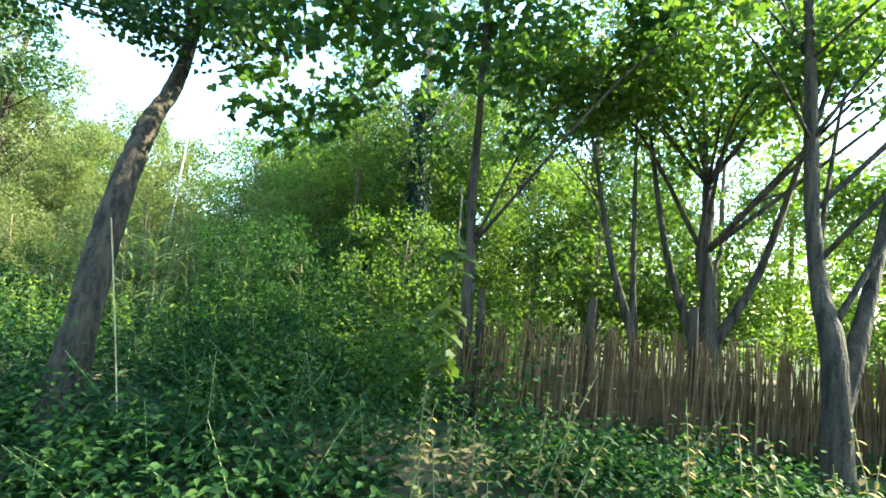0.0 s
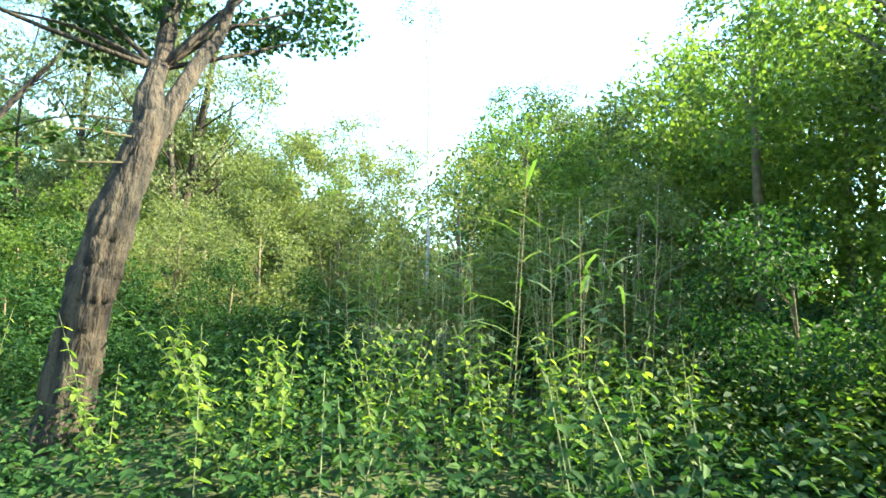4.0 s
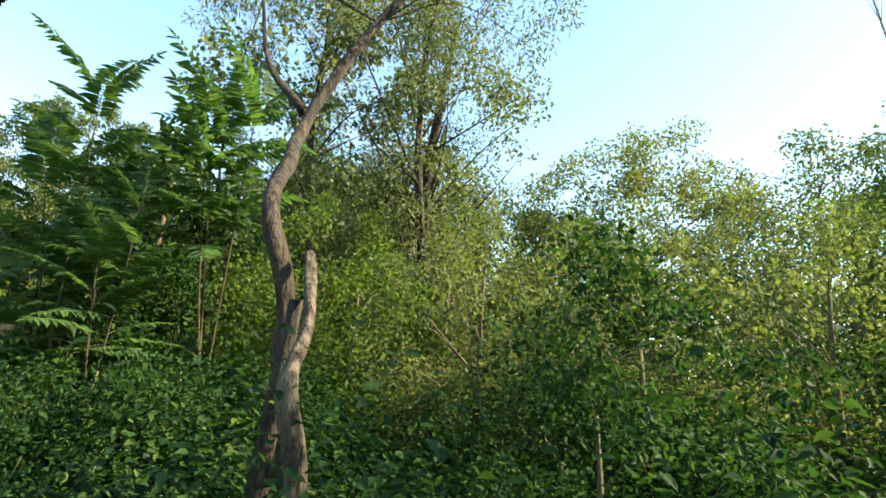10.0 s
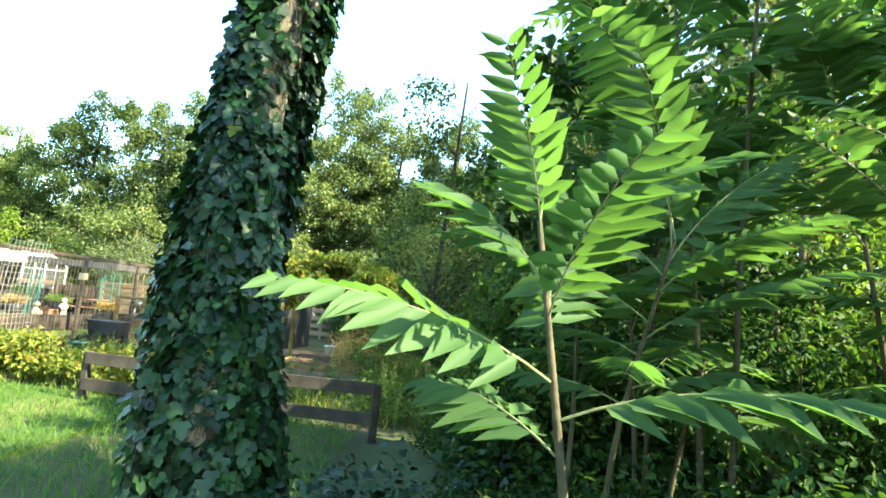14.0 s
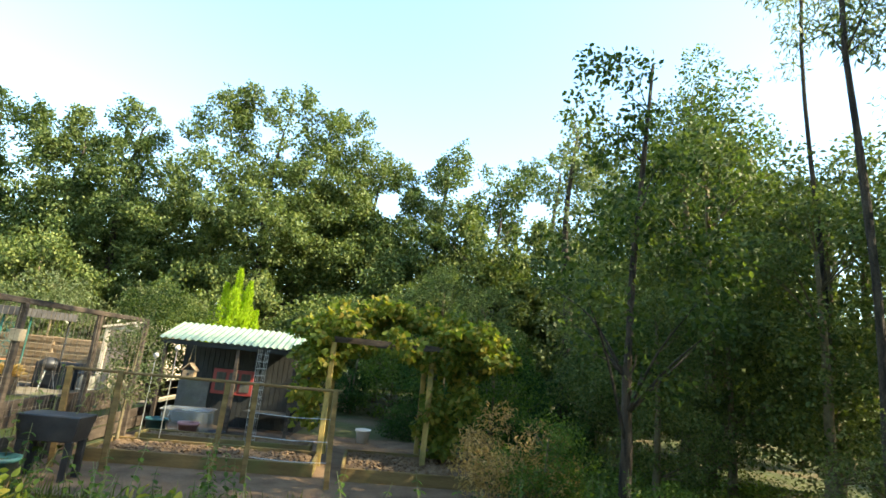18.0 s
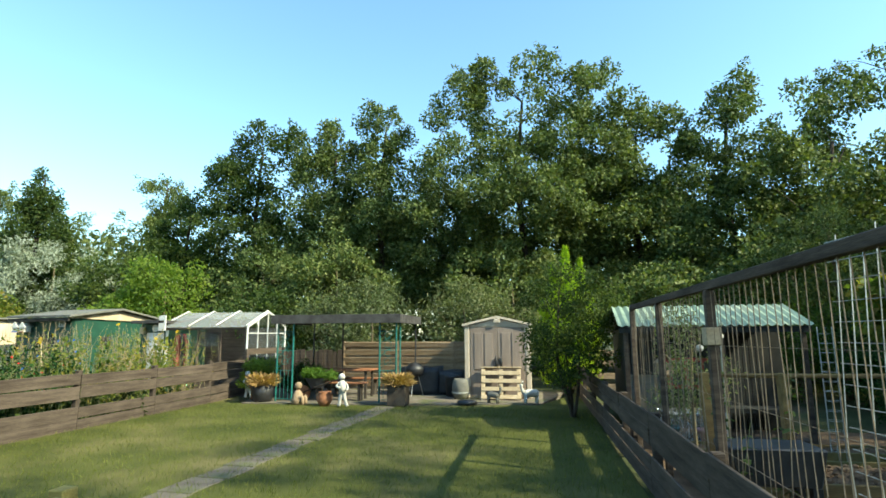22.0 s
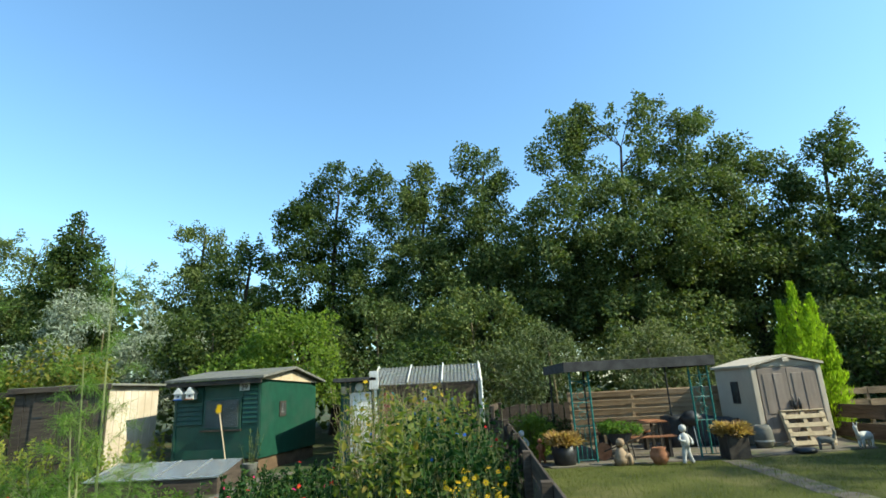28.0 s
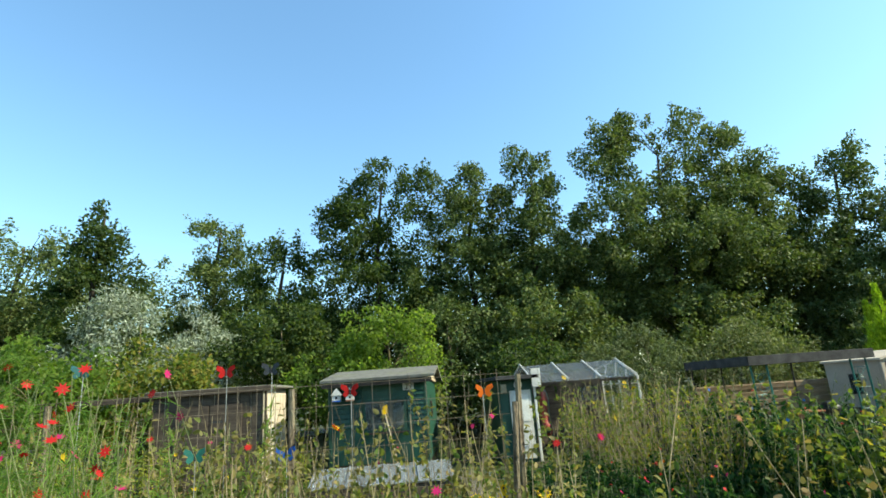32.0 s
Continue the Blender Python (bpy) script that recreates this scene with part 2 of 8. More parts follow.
POLY = glassy("clear_sheet", (0.8, 0.83, 0.82), 0.2, 0.86)
CURTAIN = surface("net_curtain", (0.055, 0.055, 0.048), (0.12, 0.115, 0.10), 0.8, scale=8, fine=50, bump=0.3, stretch=(4, 4, 0.3))

LEAF_WOOD = leafy("leaf_wood", [(0.0198, 0.038, 0.011), (0.0374, 0.06, 0.016), (0.0638, 0.09, 0.023), (0.099, 0.12, 0.032)])
LEAF_BRAMBLE = leafy("leaf_bramble", [(0.011, 0.030, 0.010), (0.018, 0.046, 0.014), (0.030, 0.068, 0.019), (0.056, 0.10, 0.026)], 0.32, gloss=0.08)
LEAF_MAPLE = leafy("leaf_maple", [(0.022, 0.05, 0.013), (0.04, 0.075, 0.018), (0.07, 0.11, 0.026)], 0.5, glow=1.7)
LEAF_SALLOW = leafy("leaf_sallow", [(0.06, 0.078, 0.028), (0.11, 0.13, 0.046), (0.175, 0.19, 0.075), (0.10, 0.115, 0.046)])
LEAF_ALDER = leafy("leaf_alder", [(0.014, 0.034, 0.010), (0.024, 0.054, 0.014), (0.045, 0.08, 0.02)], 0.3)
LEAF_OAK = leafy("leaf_oak", [(0.036, 0.058, 0.018), (0.068, 0.098, 0.029), (0.112, 0.140, 0.043), (0.155, 0.172, 0.06)], 0.25)
# Brighter leaf tones with raised glow: sun and backlight put into the colour.
LEAF_BRIGHT = leafy("leaf_bright", [(0.066, 0.11, 0.02), (0.121, 0.17, 0.03), (0.176, 0.22, 0.045)], 0.5, glow=1.8)
LEAF_LIT = leafy("leaf_lit", [(0.048, 0.086, 0.019), (0.09, 0.135, 0.027), (0.14, 0.185, 0.042)], 0.45, glow=1.7)
# Paler, yellower leaf tone that carries direct sun in its colour.
LEAF_SUNNY = leafy("leaf_sunny", [(0.11, 0.145, 0.022), (0.20, 0.225, 0.034), (0.29, 0.275, 0.05)], 0.45, glow=1.7)
LEAF_GOLD = leafy("leaf_gold_conifer", [(0.17, 0.26, 0.015), (0.26, 0.37, 0.02), (0.34, 0.44, 0.03)], 0.4)
LEAF_SILVER = leafy("leaf_silver", [(0.14, 0.17, 0.12), (0.25, 0.28, 0.22), (0.38, 0.41, 0.34)], 0.2)
LEAF_WILLOW = leafy("leaf_willow", [(0.055, 0.08, 0.03), (0.11, 0.13, 0.06), (0.187, 0.2, 0.11)], 0.3)
LEAF_IVY = leafy("leaf_ivy", [(0.005, 0.016, 0.008), (0.009, 0.026, 0.011), (0.014, 0.042, 0.015), (0.03, 0.078, 0.02), (0.012, 0.036, 0.013), (0.008, 0.022, 0.01)], 0.14, 0.42, gloss=0.3)
LEAF_SUMAC = leafy("leaf_sumac", [(0.042, 0.086, 0.032), (0.064, 0.12, 0.044), (0.092, 0.16, 0.058)], 0.45)
LEAF_NETTLE = leafy("leaf_nettle", [(0.0385, 0.07, 0.015), (0.066, 0.108, 0.021), (0.11, 0.16, 0.03)], 0.45)
LEAF_REED = leafy("leaf_reed", [(0.06, 0.11, 0.03), (0.11, 0.17, 0.05), (0.22, 0.25, 0.11)], 0.4)
LEAF_FERN = leafy("leaf_fennel", [(0.07, 0.13, 0.022), (0.12, 0.20, 0.034), (0.18, 0.265, 0.052)], 0.45)
LEAF_DRY = leafy("leaf_dry", [(0.20, 0.13, 0.06), (0.32, 0.22, 0.10), (0.14, 0.12, 0.05), (0.10, 0.13, 0.04)], 0.3)
LEAF_VINE = leafy("leaf_vine", [(0.066, 0.1, 0.02), (0.143, 0.17, 0.03), (0.10, 0.135, 0.026), (0.215, 0.21, 0.04), (0.28, 0.2, 0.05)], 0.45)
LEAF_GRASS = leafy("grass_blade", [(0.055, 0.074, 0.014), (0.10, 0.118, 0.024), (0.17, 0.168, 0.045)], 0.3)
LEAF_STRAW = leafy("leaf_straw", [(0.30, 0.19, 0.08), (0.42, 0.28, 0.12), (0.24, 0.14, 0.06)], 0.3)
LEAF_VERGE = leafy("verge_blade", [(0.045, 0.10, 0.015), (0.075, 0.15, 0.025), (0.12, 0.19, 0.04)], 0.35)
LEAF_PEA = leafy("leaf_pea", [(0.14, 0.13, 0.04), (0.22, 0.19, 0.075), (0.07, 0.11, 0.02), (0.29, 0.22, 0.10), (0.09, 0.13, 0.025)], 0.4)


def petal(name, c):
    return leafy(name, [c, tuple(v * 0.75 for v in c)], 0.35, 0.6, 1.0)


YELLOW = petal("yellow_petal", (0.75, 0.50, 0.01))
ORANGE = petal("orange_petal", (0.70, 0.16, 0.012))
SCARLET = petal("red_petal", (0.55, 0.02, 0.02))
MAGENTA = petal("magenta_petal", (0.55, 0.02, 0.16))
BLUE = petal("blue_petal", (0.05, 0.15, 0.60))


# ---- builders ----


def part(name, bm, material, parent=None, label="", bevel=0.0, smooth=False):
    """Links a bmesh as one mesh object."""
    if bevel:
        bmesh.ops.bevel(bm, geom=bm.edges[:], offset=bevel, segments=1, affect="EDGES")
    me = bpy.data.meshes.new(name)
    bm.to_mesh(me)
    bm.free()
    if smooth:
        me.polygons.foreach_set("use_smooth", [True] * len(me.polygons))
    me.materials.append(material)
    ob = new(name, me)
    if parent:
        ob.parent = parent
    if label:
        ob["label"] = label
    return ob


def thing(name, at, label, category, group="", turn=0.0, kind=""):
    ob = new(name)
    ob.matrix_basis = pose(*at, 0, 0, turn)
    return tagged(ob, label, category, group, kind)


def box(x0, x1, y0, y1, z0, z1, bm=None):
    bm = bm or bmesh.new()
    v = [bm.verts.new(p) for p in ((x0, y0, z0), (x1, y0, z0), (x1, y1, z0), (x0, y1, z0), (x0, y0, z1), (x1, y0, z1), (x1, y1, z1), (x0, y1, z1))]
    for f in ((3, 2, 1, 0), (4, 5, 6, 7), (0, 1, 5, 4), (1, 2, 6, 5), (2, 3, 7, 6), (3, 0, 4, 7)):
        bm.faces.new([v[i] for i in f])
    return bm


def tube(points, radii, sides=8, bm=None, rough=0.0, caps=True, furrow=0.0):
    """A tapering tube along points."""
    bm = bm or bmesh.new()
    rings, n = [], len(points)
    pts = [Vector(p) for p in points]
    radii = radii if isinstance(radii, (list, tuple)) else [radii] * n
    side = None
    for k, p in enumerate(pts):
        d = (pts[min(k + 1, n - 1)] - pts[max(k - 1, 0)]).normalized()
        if side is None:
            side = d.orthogonal().normalized()
        side = (side - d * side.dot(d)).normalized()
        up = d.cross(side)
        ring = []
        for j in range(sides):
            a = 2 * math.pi * j / sides
            r = radii[k] * (1 + (rough * noise.noise((p * 2.3) + Vector((math.cos(a) * 2, math.sin(a) * 2, 0))) if rough else 0))
            if furrow:
                q = Vector((math.cos(a) * 7.0, math.sin(a) * 7.0, p.z * 3.2))
                r *= 1 + furrow * (0.3 - (1 - 2 * abs(noise.noise(q))) ** 2 * 0.6) + 0.4 * furrow * noise.noise(q * 2.3)
            ring.append(bm.verts.new(p + (side * math.cos(a) + up * math.sin(a)) * r))
        rings.append(ring)
    for a, b in zip(rings, rings[1:]):
        for j in range(sides):
            bm.faces.new((a[j], a[(j + 1) % sides], b[(j + 1) % sides], b[j]))
    if caps:
        bm.faces.new(rings[0][::-1])
        bm.faces.new(rings[-1])
    return bm


def bent(points, steps=4, wob=0.0, rng=None):
    """A smooth line through points (Catmull-Rom)."""
    p = [np.array(q, float) for q in points]
    p = [2 * p[0] - p[1]] + p + [2 * p[-1] - p[-2]]
    out = []
    for i in range(1, len(p) - 2):
        for s in range(steps):
            t = s / steps
            out.append(0.5 * (2 * p[i] + (p[i + 1] - p[i - 1]) * t + (2 * p[i - 1] - 5 * p[i] + 4 * p[i + 1] - p[i + 2]) * t * t + (3 * p[i] - p[i - 1] - 3 * p[i + 1] + p[i + 2]) * t ** 3))
    out.append(p[-2])
    if wob and rng is not None:
        out = [q + rng.normal(0, wob, 3) for q in out]
    return [tuple(float(v) for v in q) for q in out]


def lathe(profile, sides=20, bm=None):
    """A turned body from (radius, height) pairs."""
    bm = bm or bmesh.new()
    rings = [[bm.verts.new((r * math.cos(2 * math.pi * j / sides), r * math.sin(2 * math.pi * j / sides), z)) for j in range(sides)] for r, z in profile]
    for a, b in zip(rings, rings[1:]):
        for j in range(sides):
            bm.faces.new((a[j], a[(j + 1) % sides], b[(j + 1) % sides], b[j]))
    bm.faces.new(rings[0][::-1])
    bm.faces.new(rings[-1])
    return bm


# leaf outlines: x across, y along, z out of the leaf; faces as index rows
KITE = (np.array([(0, 0, 0), (0.32, 0.45, 0.10), (0, 1, -0.05), (-0.32, 0.45, 0.10)]), [(0, 1, 2, 3)])
OVAL = (np.array([(0, 0, 0), (0.27, 0.28, 0.07), (0.24, 0.68, 0.05), (0, 1, -0.12), (-0.24, 0.68, 0.05), (-0.27, 0.28, 0.07)]), [(0, 1, 2, 3), (0, 3, 4, 5)])
SLIM = (np.array([(0, 0, 0), (0.13, 0.4, 0.04), (0, 1, -0.15), (-0.13, 0.4, 0.04)]), [(0, 1, 2, 3)])
ROUND = (np.array([(0, 0, 0), (0.42, 0.25, 0.06), (0.46, 0.65, 0.05), (0, 1, -0.05), (-0.46, 0.65, 0.05), (-0.42, 0.25, 0.06)]), [(0, 1, 2, 3), (0, 3, 4, 5)])
DISC = (np.array([(0, 0, 0), (0.2, 0.04, 0.04), (0.4, 0.2, 0.07), (0.48, 0.45, 0.07), (0.42, 0.72, 0.05), (0.22, 0.93, 0.0), (0, 0.98, -0.04), (-0.22, 0.93, 0.0), (-0.42, 0.72, 0.05), (-0.48, 0.45, 0.07), (-0.4, 0.2, 0.07), (-0.2, 0.04, 0.04)]), [(0, 1, 2, 3, 4, 5, 6), (0, 6, 7, 8, 9, 10, 11)])
LOBED = (np.array([(0, 0, 0), (0.34, -0.06, 0), (0.5, 0.30, 0.05), (0.26, 0.42, 0.02), (0.30, 0.72, 0.03), (0, 1, -0.10), (-0.30, 0.72, 0.03), (-0.26, 0.42, 0.02), (-0.5, 0.30, 0.05), (-0.34, -0.06, 0)]), [(0, 1, 2, 3), (0, 3, 4, 5), (0, 5, 6, 7), (0, 7, 8, 9)])
LANCE = (np.array([(0, 0, 0), (0.15, 0.25, 0.05), (0.11, 0.65, 0.03), (0, 1, -0.12), (-0.11, 0.65, 0.03), (-0.15, 0.25, 0.05)]), [(0, 1, 2, 3), (0, 3, 4, 5)])
TOOTHED = (np.array([(0, 0, 0), (0.22, 0.10, 0.05), (0.24, 0.2, 0.05), (0.30, 0.34, 0.06), (0.25, 0.42, 0.05), (0.26, 0.56, 0.04), (0.17, 0.66, 0.02), (0.14, 0.80, 0.0), (0, 1, -0.12), (-0.14, 0.80, 0.0), (-0.17, 0.66, 0.02), (-0.26, 0.56, 0.04), (-0.25, 0.42, 0.05), (-0.30, 0.34, 0.06), (-0.24, 0.2, 0.05), (-0.22, 0.10, 0.05)]), [(0, 1, 2, 3, 4, 5, 6, 7, 8), (0, 8, 9, 10, 11, 12, 13, 14, 15)])
POINTED = (np.array([(0, 0, 0), (0.27, 0.26, 0.07), (0.19, 0.62, 0.04), (0, 1, -0.14), (-0.19, 0.62, 0.04), (-0.27, 0.26, 0.07)]), [(0, 1, 2, 3), (0, 3, 4, 5)])
BLADE = (np.array([(-0.025, 0, 0), (0.025, 0, 0), (0.03, 0.5, 0.03), (-0.03, 0.5, 0.03), (0, 1, -0.12)]), [(0, 1, 2, 3), (3, 2, 4)])
THREAD = (np.array([(-0.011, 0, 0), (0.011, 0, 0), (0, 1, -0.08)]), [(0, 1, 2)])
SPIKE = (np.array([(-0.03, 0, 0), (0.03, 0, 0), (0, 1, 0)]), [(0, 1, 2)])
STAR = (np.array([(0, 0, 0)] + [((0.5 if k % 2 else 0.24) * math.sin(k * math.pi / 8), (0.5 if k % 2 else 0.24) * math.cos(k * math.pi / 8), 0.05 if k % 2 else 0.0) for k in range(16)]), [(0, 1 + k, 1 + (k + 1) % 16) for k in range(16)])


def unit(v):
    return v / np.maximum(np.linalg.norm(v, axis=-1, keepdims=True), 1e-9)


def leaves(name, at, along, out, size, shape, material, parent=None, label=""):
    """Many leaves in one mesh: places, growing directions, facing directions, lengths."""
    n = len(at)
    along = unit(np.asarray(along, float))
    across = unit(np.cross(along, out))
    out = np.cross(across, along)
    T, faces = shape
    size = np.broadcast_to(np.asarray(size, float), (n,))[:, None, None]
    v = np.asarray(at, float)[:, None] + size * (T[None, :, 0:1] * across[:, None] + T[None, :, 1:2] * along[:, None] + T[None, :, 2:3] * out[:, None])
    k = len(T)
    loops = np.concatenate([np.array(f) for f in faces])
    sizes = np.array([len(f) for f in faces])
    idx = (loops[None] + k * np.arange(n)[:, None]).ravel()
    tot = np.tile(sizes, n)
    me = bpy.data.meshes.new(name)
    me.vertices.add(n * k)
    me.vertices.foreach_set("co", v.astype(np.float32).ravel())
    me.loops.add(len(idx))
    me.loops.foreach_set("vertex_index", idx.astype(np.int32))
    me.polygons.add(len(tot))
    me.polygons.foreach_set("loop_start", np.concatenate([[0], np.cumsum(tot)[:-1]]).astype(np.int32))
    me.polygons.foreach_set("loop_total", tot.astype(np.int32))
    me.update()
    me.materials.append(material)
    ob = new(name, me)
    if parent:
        ob.parent = parent
    if label:
        ob["label"] = label
    return ob


def clump_leaves(rng, clumps, n, up=0.5, droop=0.3, flat=0.75):
    """Places and directions of n leaves in round clumps (x, y, z, radius)."""
    c = np.asarray(clumps, float)
    w = c[:, 3] ** 2
    pick = rng.choice(len(c), n, p=w / w.sum())
    d = unit(rng.normal(size=(n, 3)))
    r = c[pick, 3] * rng.uniform(0.15, 1.0, n) ** 0.55
    at = c[pick, :3] + d * r[:, None] * np.array([1, 1, flat])
    out = unit(rng.normal(size=(n, 3)) * 0.7 + d * 0.5 + np.array([0, 0, up]))
    along = unit(rng.normal(size=(n, 3)) + d * 0.8 + np.array([0, 0, -droop]))
    return at, along, out


def crown_clumps(rng, shapes, count, radius, hollow=0.35):
    """Clumps spread near the surface of ellipsoids (x, y, z, rx, ry, rz)."""
    s = np.asarray(shapes, float)
    w = (s[:, 3] * s[:, 4] * s[:, 5]) ** (2 / 3)
    pick = rng.choice(len(s), count, p=w / w.sum())
    d = unit(rng.normal(size=(count, 3)))
    r = rng.uniform(hollow, 1.0, count) ** 0.6
    p = s[pick, :3] + d * r[:, None] * s[pick, 3:6]
    return np.column_stack([p, rng.uniform(radius * 0.6, radius * 1.35, count)])


def tree(name, at, trunk, radius, shapes, count, clump, n, leaf, shape, material, label, bark=None, limbs=14, category="tree", seed=1, up=0.5, droop=0.3, group="", extra=(), low=0.25, furrow=0.0, sprigs=0, girth=None):
    """A tree: tapered trunk through given points, limbs to the leaf clumps, a crown of single leaves; places relative to the base."""
    rng = np.random.default_rng(seed)
    bark = bark or BARK
    root = thing(name, at, label, category, group)
    line = bent(trunk, 14 if furrow else 4, radius * (0.02 if furrow else 0.08), rng)
    m = len(line)
    radii = [radius * (1 + 0.25 * max(0, 1 - 12 * k / m)) * (1 - 0.75 * k / (m - 1)) for k in range(m)]
    if girth:
        radii = [float(np.interp(p[2], [g[0] for g in girth], [g[1] for g in girth])) for p in line]
    part("trunk", tube(line, radii, 56 if furrow else 10, rough=0.15 if furrow else 0.35, furrow=furrow), bark, root, smooth=True)
    cl = crown_clumps(rng, shapes, count, clump)
    if sprigs:
        top = cl[np.argsort(-cl[:, 2] + 0.25 * rng.normal(size=len(cl)))][: sprigs]
        up_by = rng.uniform(0.7, 1.3, sprigs)
        more = [np.column_stack([top[:, :2] + rng.normal(0, 0.12, (sprigs, 2)) * q, top[:, 2] + (0.4 + 0.3 * q) * up_by * top[:, 3], top[:, 3] * (0.5 - 0.1 * q)]) for q in range(3)]
        cl = np.vstack([cl] + more)
    if limbs:
        order = np.argsort(-np.linalg.norm(cl[:, :3] - cl[:, :3].mean(0), axis=1))[: limbs * 2]
        for j in order[rng.permutation(len(order))[:limbs]]:
            tip = cl[j, :3]
            z = max(line[int(m * low)][2], tip[2] - np.linalg.norm(tip[:2] - line[m // 2][:2]) * rng.uniform(0.6, 1.3))
            root_k = min(range(m), key=lambda k: abs(line[k][2] - z))
            a = np.array(line[root_k])
            mid = (a + tip) / 2 + rng.normal(0, 0.12, 3) * np.linalg.norm(tip - a) * 0.5 + np.array([0, 0, 0.06 * np.linalg.norm(tip - a)])
            r0 = min(0.035, radius * (1 - 0.75 * root_k / (m - 1)) * 0.4)
            part("limb", tube(bent([a, mid, tip], 4), [r0 * (1 - 0.85 * q / 8) for q in range(9)], 5), bark, root, smooth=True)
    for spot in extra:
        tube(bent(spot[0], 4), [spot[1] * (1 - 0.7 * q / (4 * (len(spot[0]) - 1))) for q in range(4 * (len(spot[0]) - 1) + 1)], 24 if furrow else 8, bm := bmesh.new(), rough=0.3, furrow=furrow)
        part("bough", bm, bark, root, smooth=True)
    p, a, o = clump_leaves(rng, cl, n, up, droop)
    leaves("crown", p, a, o, rng.uniform(0.7, 1.25, n) * leaf, shape, material, root)
    return root


# ---- ground ----
def smooth(v):
    v = np.clip(v, 0, 1)
    return v * v * (3 - 2 * v)


def side_of_path(x, y):
    return (np.asarray(x) - 2.7) * 0.834 + (np.asarray(y) + 6.7) * 0.552


WALKED = np.array([(2.72, -6.7), (1.63, -3.8), (-0.08, 0.0), (-0.85, 1.5), (-1.94, 2.8), (-3.04, 4.7), (-3.8, 5.6), (-5.3, 7.1), (-6.7, 8.7), (-8.1, 10.1), (-9.1, 11.0), (-10.8, 13.3)])


def walk_gap(x, y):
    """Distance from the trodden line, positive on its right."""
    p = np.column_stack([x, y])[:, None]
    a, d = WALKED[None, :-1], (WALKED[1:] - WALKED[:-1])[None]
    u = np.clip(((p - a) * d).sum(-1) / (d * d).sum(-1), 0, 1)
    off = p - a - d * u[..., None]
    far = np.linalg.norm(off, axis=-1)
    k = far.argmin(1)
    r = np.arange(len(k))
    side = d[0, k, 1] * off[r, k, 0] - d[0, k, 0] * off[r, k, 1]
    return np.where(side > 0, far[r, k], -far[r, k])


def gz(x, y):
    """Height of the ground: a low bank in the wood, level gardens."""
    s = side_of_path(x, y)
    return 0.5 * smooth((s - 1.2) / 2.5) * (1 - smooth((np.asarray(y) - 11.0) / 4.5)) * (1 - smooth((-7.0 - np.asarray(x)) / 3.0))


def build_ground():
    far = np.array([2500, 900, 400, 200, 120])
    xs = np.concatenate([-far, np.arange(-75, 45.1, 0.75), far[::-1]])
    ys = np.concatenate([-far, np.arange(-30, 70.1, 0.75), far[::-1]])
    X, Y = np.meshgrid(xs, ys, indexing="ij")
    Z = gz(X, Y)
    near = (X > -75) & (X < 45) & (Y > -30) & (Y < 70)
    Z = Z + np.where(near, 0.03 * np.sin(X * 1.7 + Y) * np.cos(Y * 1.3) - 0.03, -0.03)
    v = np.column_stack([X.ravel(), Y.ravel(), Z.ravel()])
    a, b = len(xs), len(ys)
    i = (np.arange(a - 1)[:, None] * b + np.arange(b - 1)[None]).ravel()
    me = bpy.data.meshes.new("ground")
    me.from_pydata(v.tolist(), [], np.column_stack([i, i + b, i + b + 1, i + 1]).tolist())
    me.polygons.foreach_set("use_smooth", [True] * len(me.polygons))
    me.materials.append(GROUND)
    return tagged(new("ground", me), "dark soil and trodden green ground under trees and gardens", "ground", kind="structure")


def slab(name, outline, z0, z1, material, label, category, kind="structure"):
    bm = bmesh.new()
    lo = [bm.verts.new((x, y, z0)) for x, y in outline]
    hi = [bm.verts.new((x, y, z1)) for x, y in outline]
    bm.faces.new(lo[::-1])
    bm.faces.new(hi)
    for k in range(len(outline)):
        bm.faces.new((lo[k], lo[(k + 1) % len(lo)], hi[(k + 1) % len(lo)], hi[k]))
    return tagged(part(name, bm, material), label, category, kind=kind)


build_ground()
LAWN_EDGE = [(-27.7, 18.3), (-15.95, 18.3), (-15.95, 31.7), (-17.0, 28.9), (-20.4, 28.4), (-24.2, 28.2), (-25.5, 30.2)]
slab("lawn", LAWN_EDGE, -0.05, 0.035, LAWN, "mown green lawn with dry yellowish patches", "lawn")
slab("verge", [(-30.0, 13.4), (-11.6, 12.9), (-11.6, 17.0), (-16.6, 17.9), (-30.0, 18.2)], -0.05, 0.03, VERGE, "rough grass verge beside the walk", "grass")
slab("terrace", [(-24.2, 28.25), (-20.4, 28.45), (-17.0, 28.95), (-16.2, 31.9), (-25.3, 31.9)], -0.05, 0.055, PAVING, "worn tan gravel and paving terrace", "terrace")


def grass_blades(name, n, inside, z, lo, hi, label, seed, material=None):
    rng = np.random.default_rng(seed)
    x0, x1, y0, y1 = inside
    p = np.column_stack([rng.uniform(x0, x1, n), rng.uniform(y0, y1, n), np.zeros(n)])
    p[:, 2] = gz(p[:, 0], p[:, 1]) + z
    a = rng.normal(size=(n, 3)) * 0.45 + np.array([0, 0, 1])
    ob = leaves(name, p, a, rng.normal(size=(n, 3)), rng.uniform(lo, hi, n), BLADE, material or LEAF_GRASS)
    return tagged(ob, label, "grass", kind="stuff")


grass_blades("grass", 52000, (-26.8, -16.0, 18.5, 28.2), 0.03, 0.03, 0.085, "short lawn grass blades", 3)
grass_blades("grass", 26000, (-19.0, -8.8, 12.6, 17.2), 0.02, 0.05, 0.16, "rough verge grass blades", 4, LEAF_VERGE)


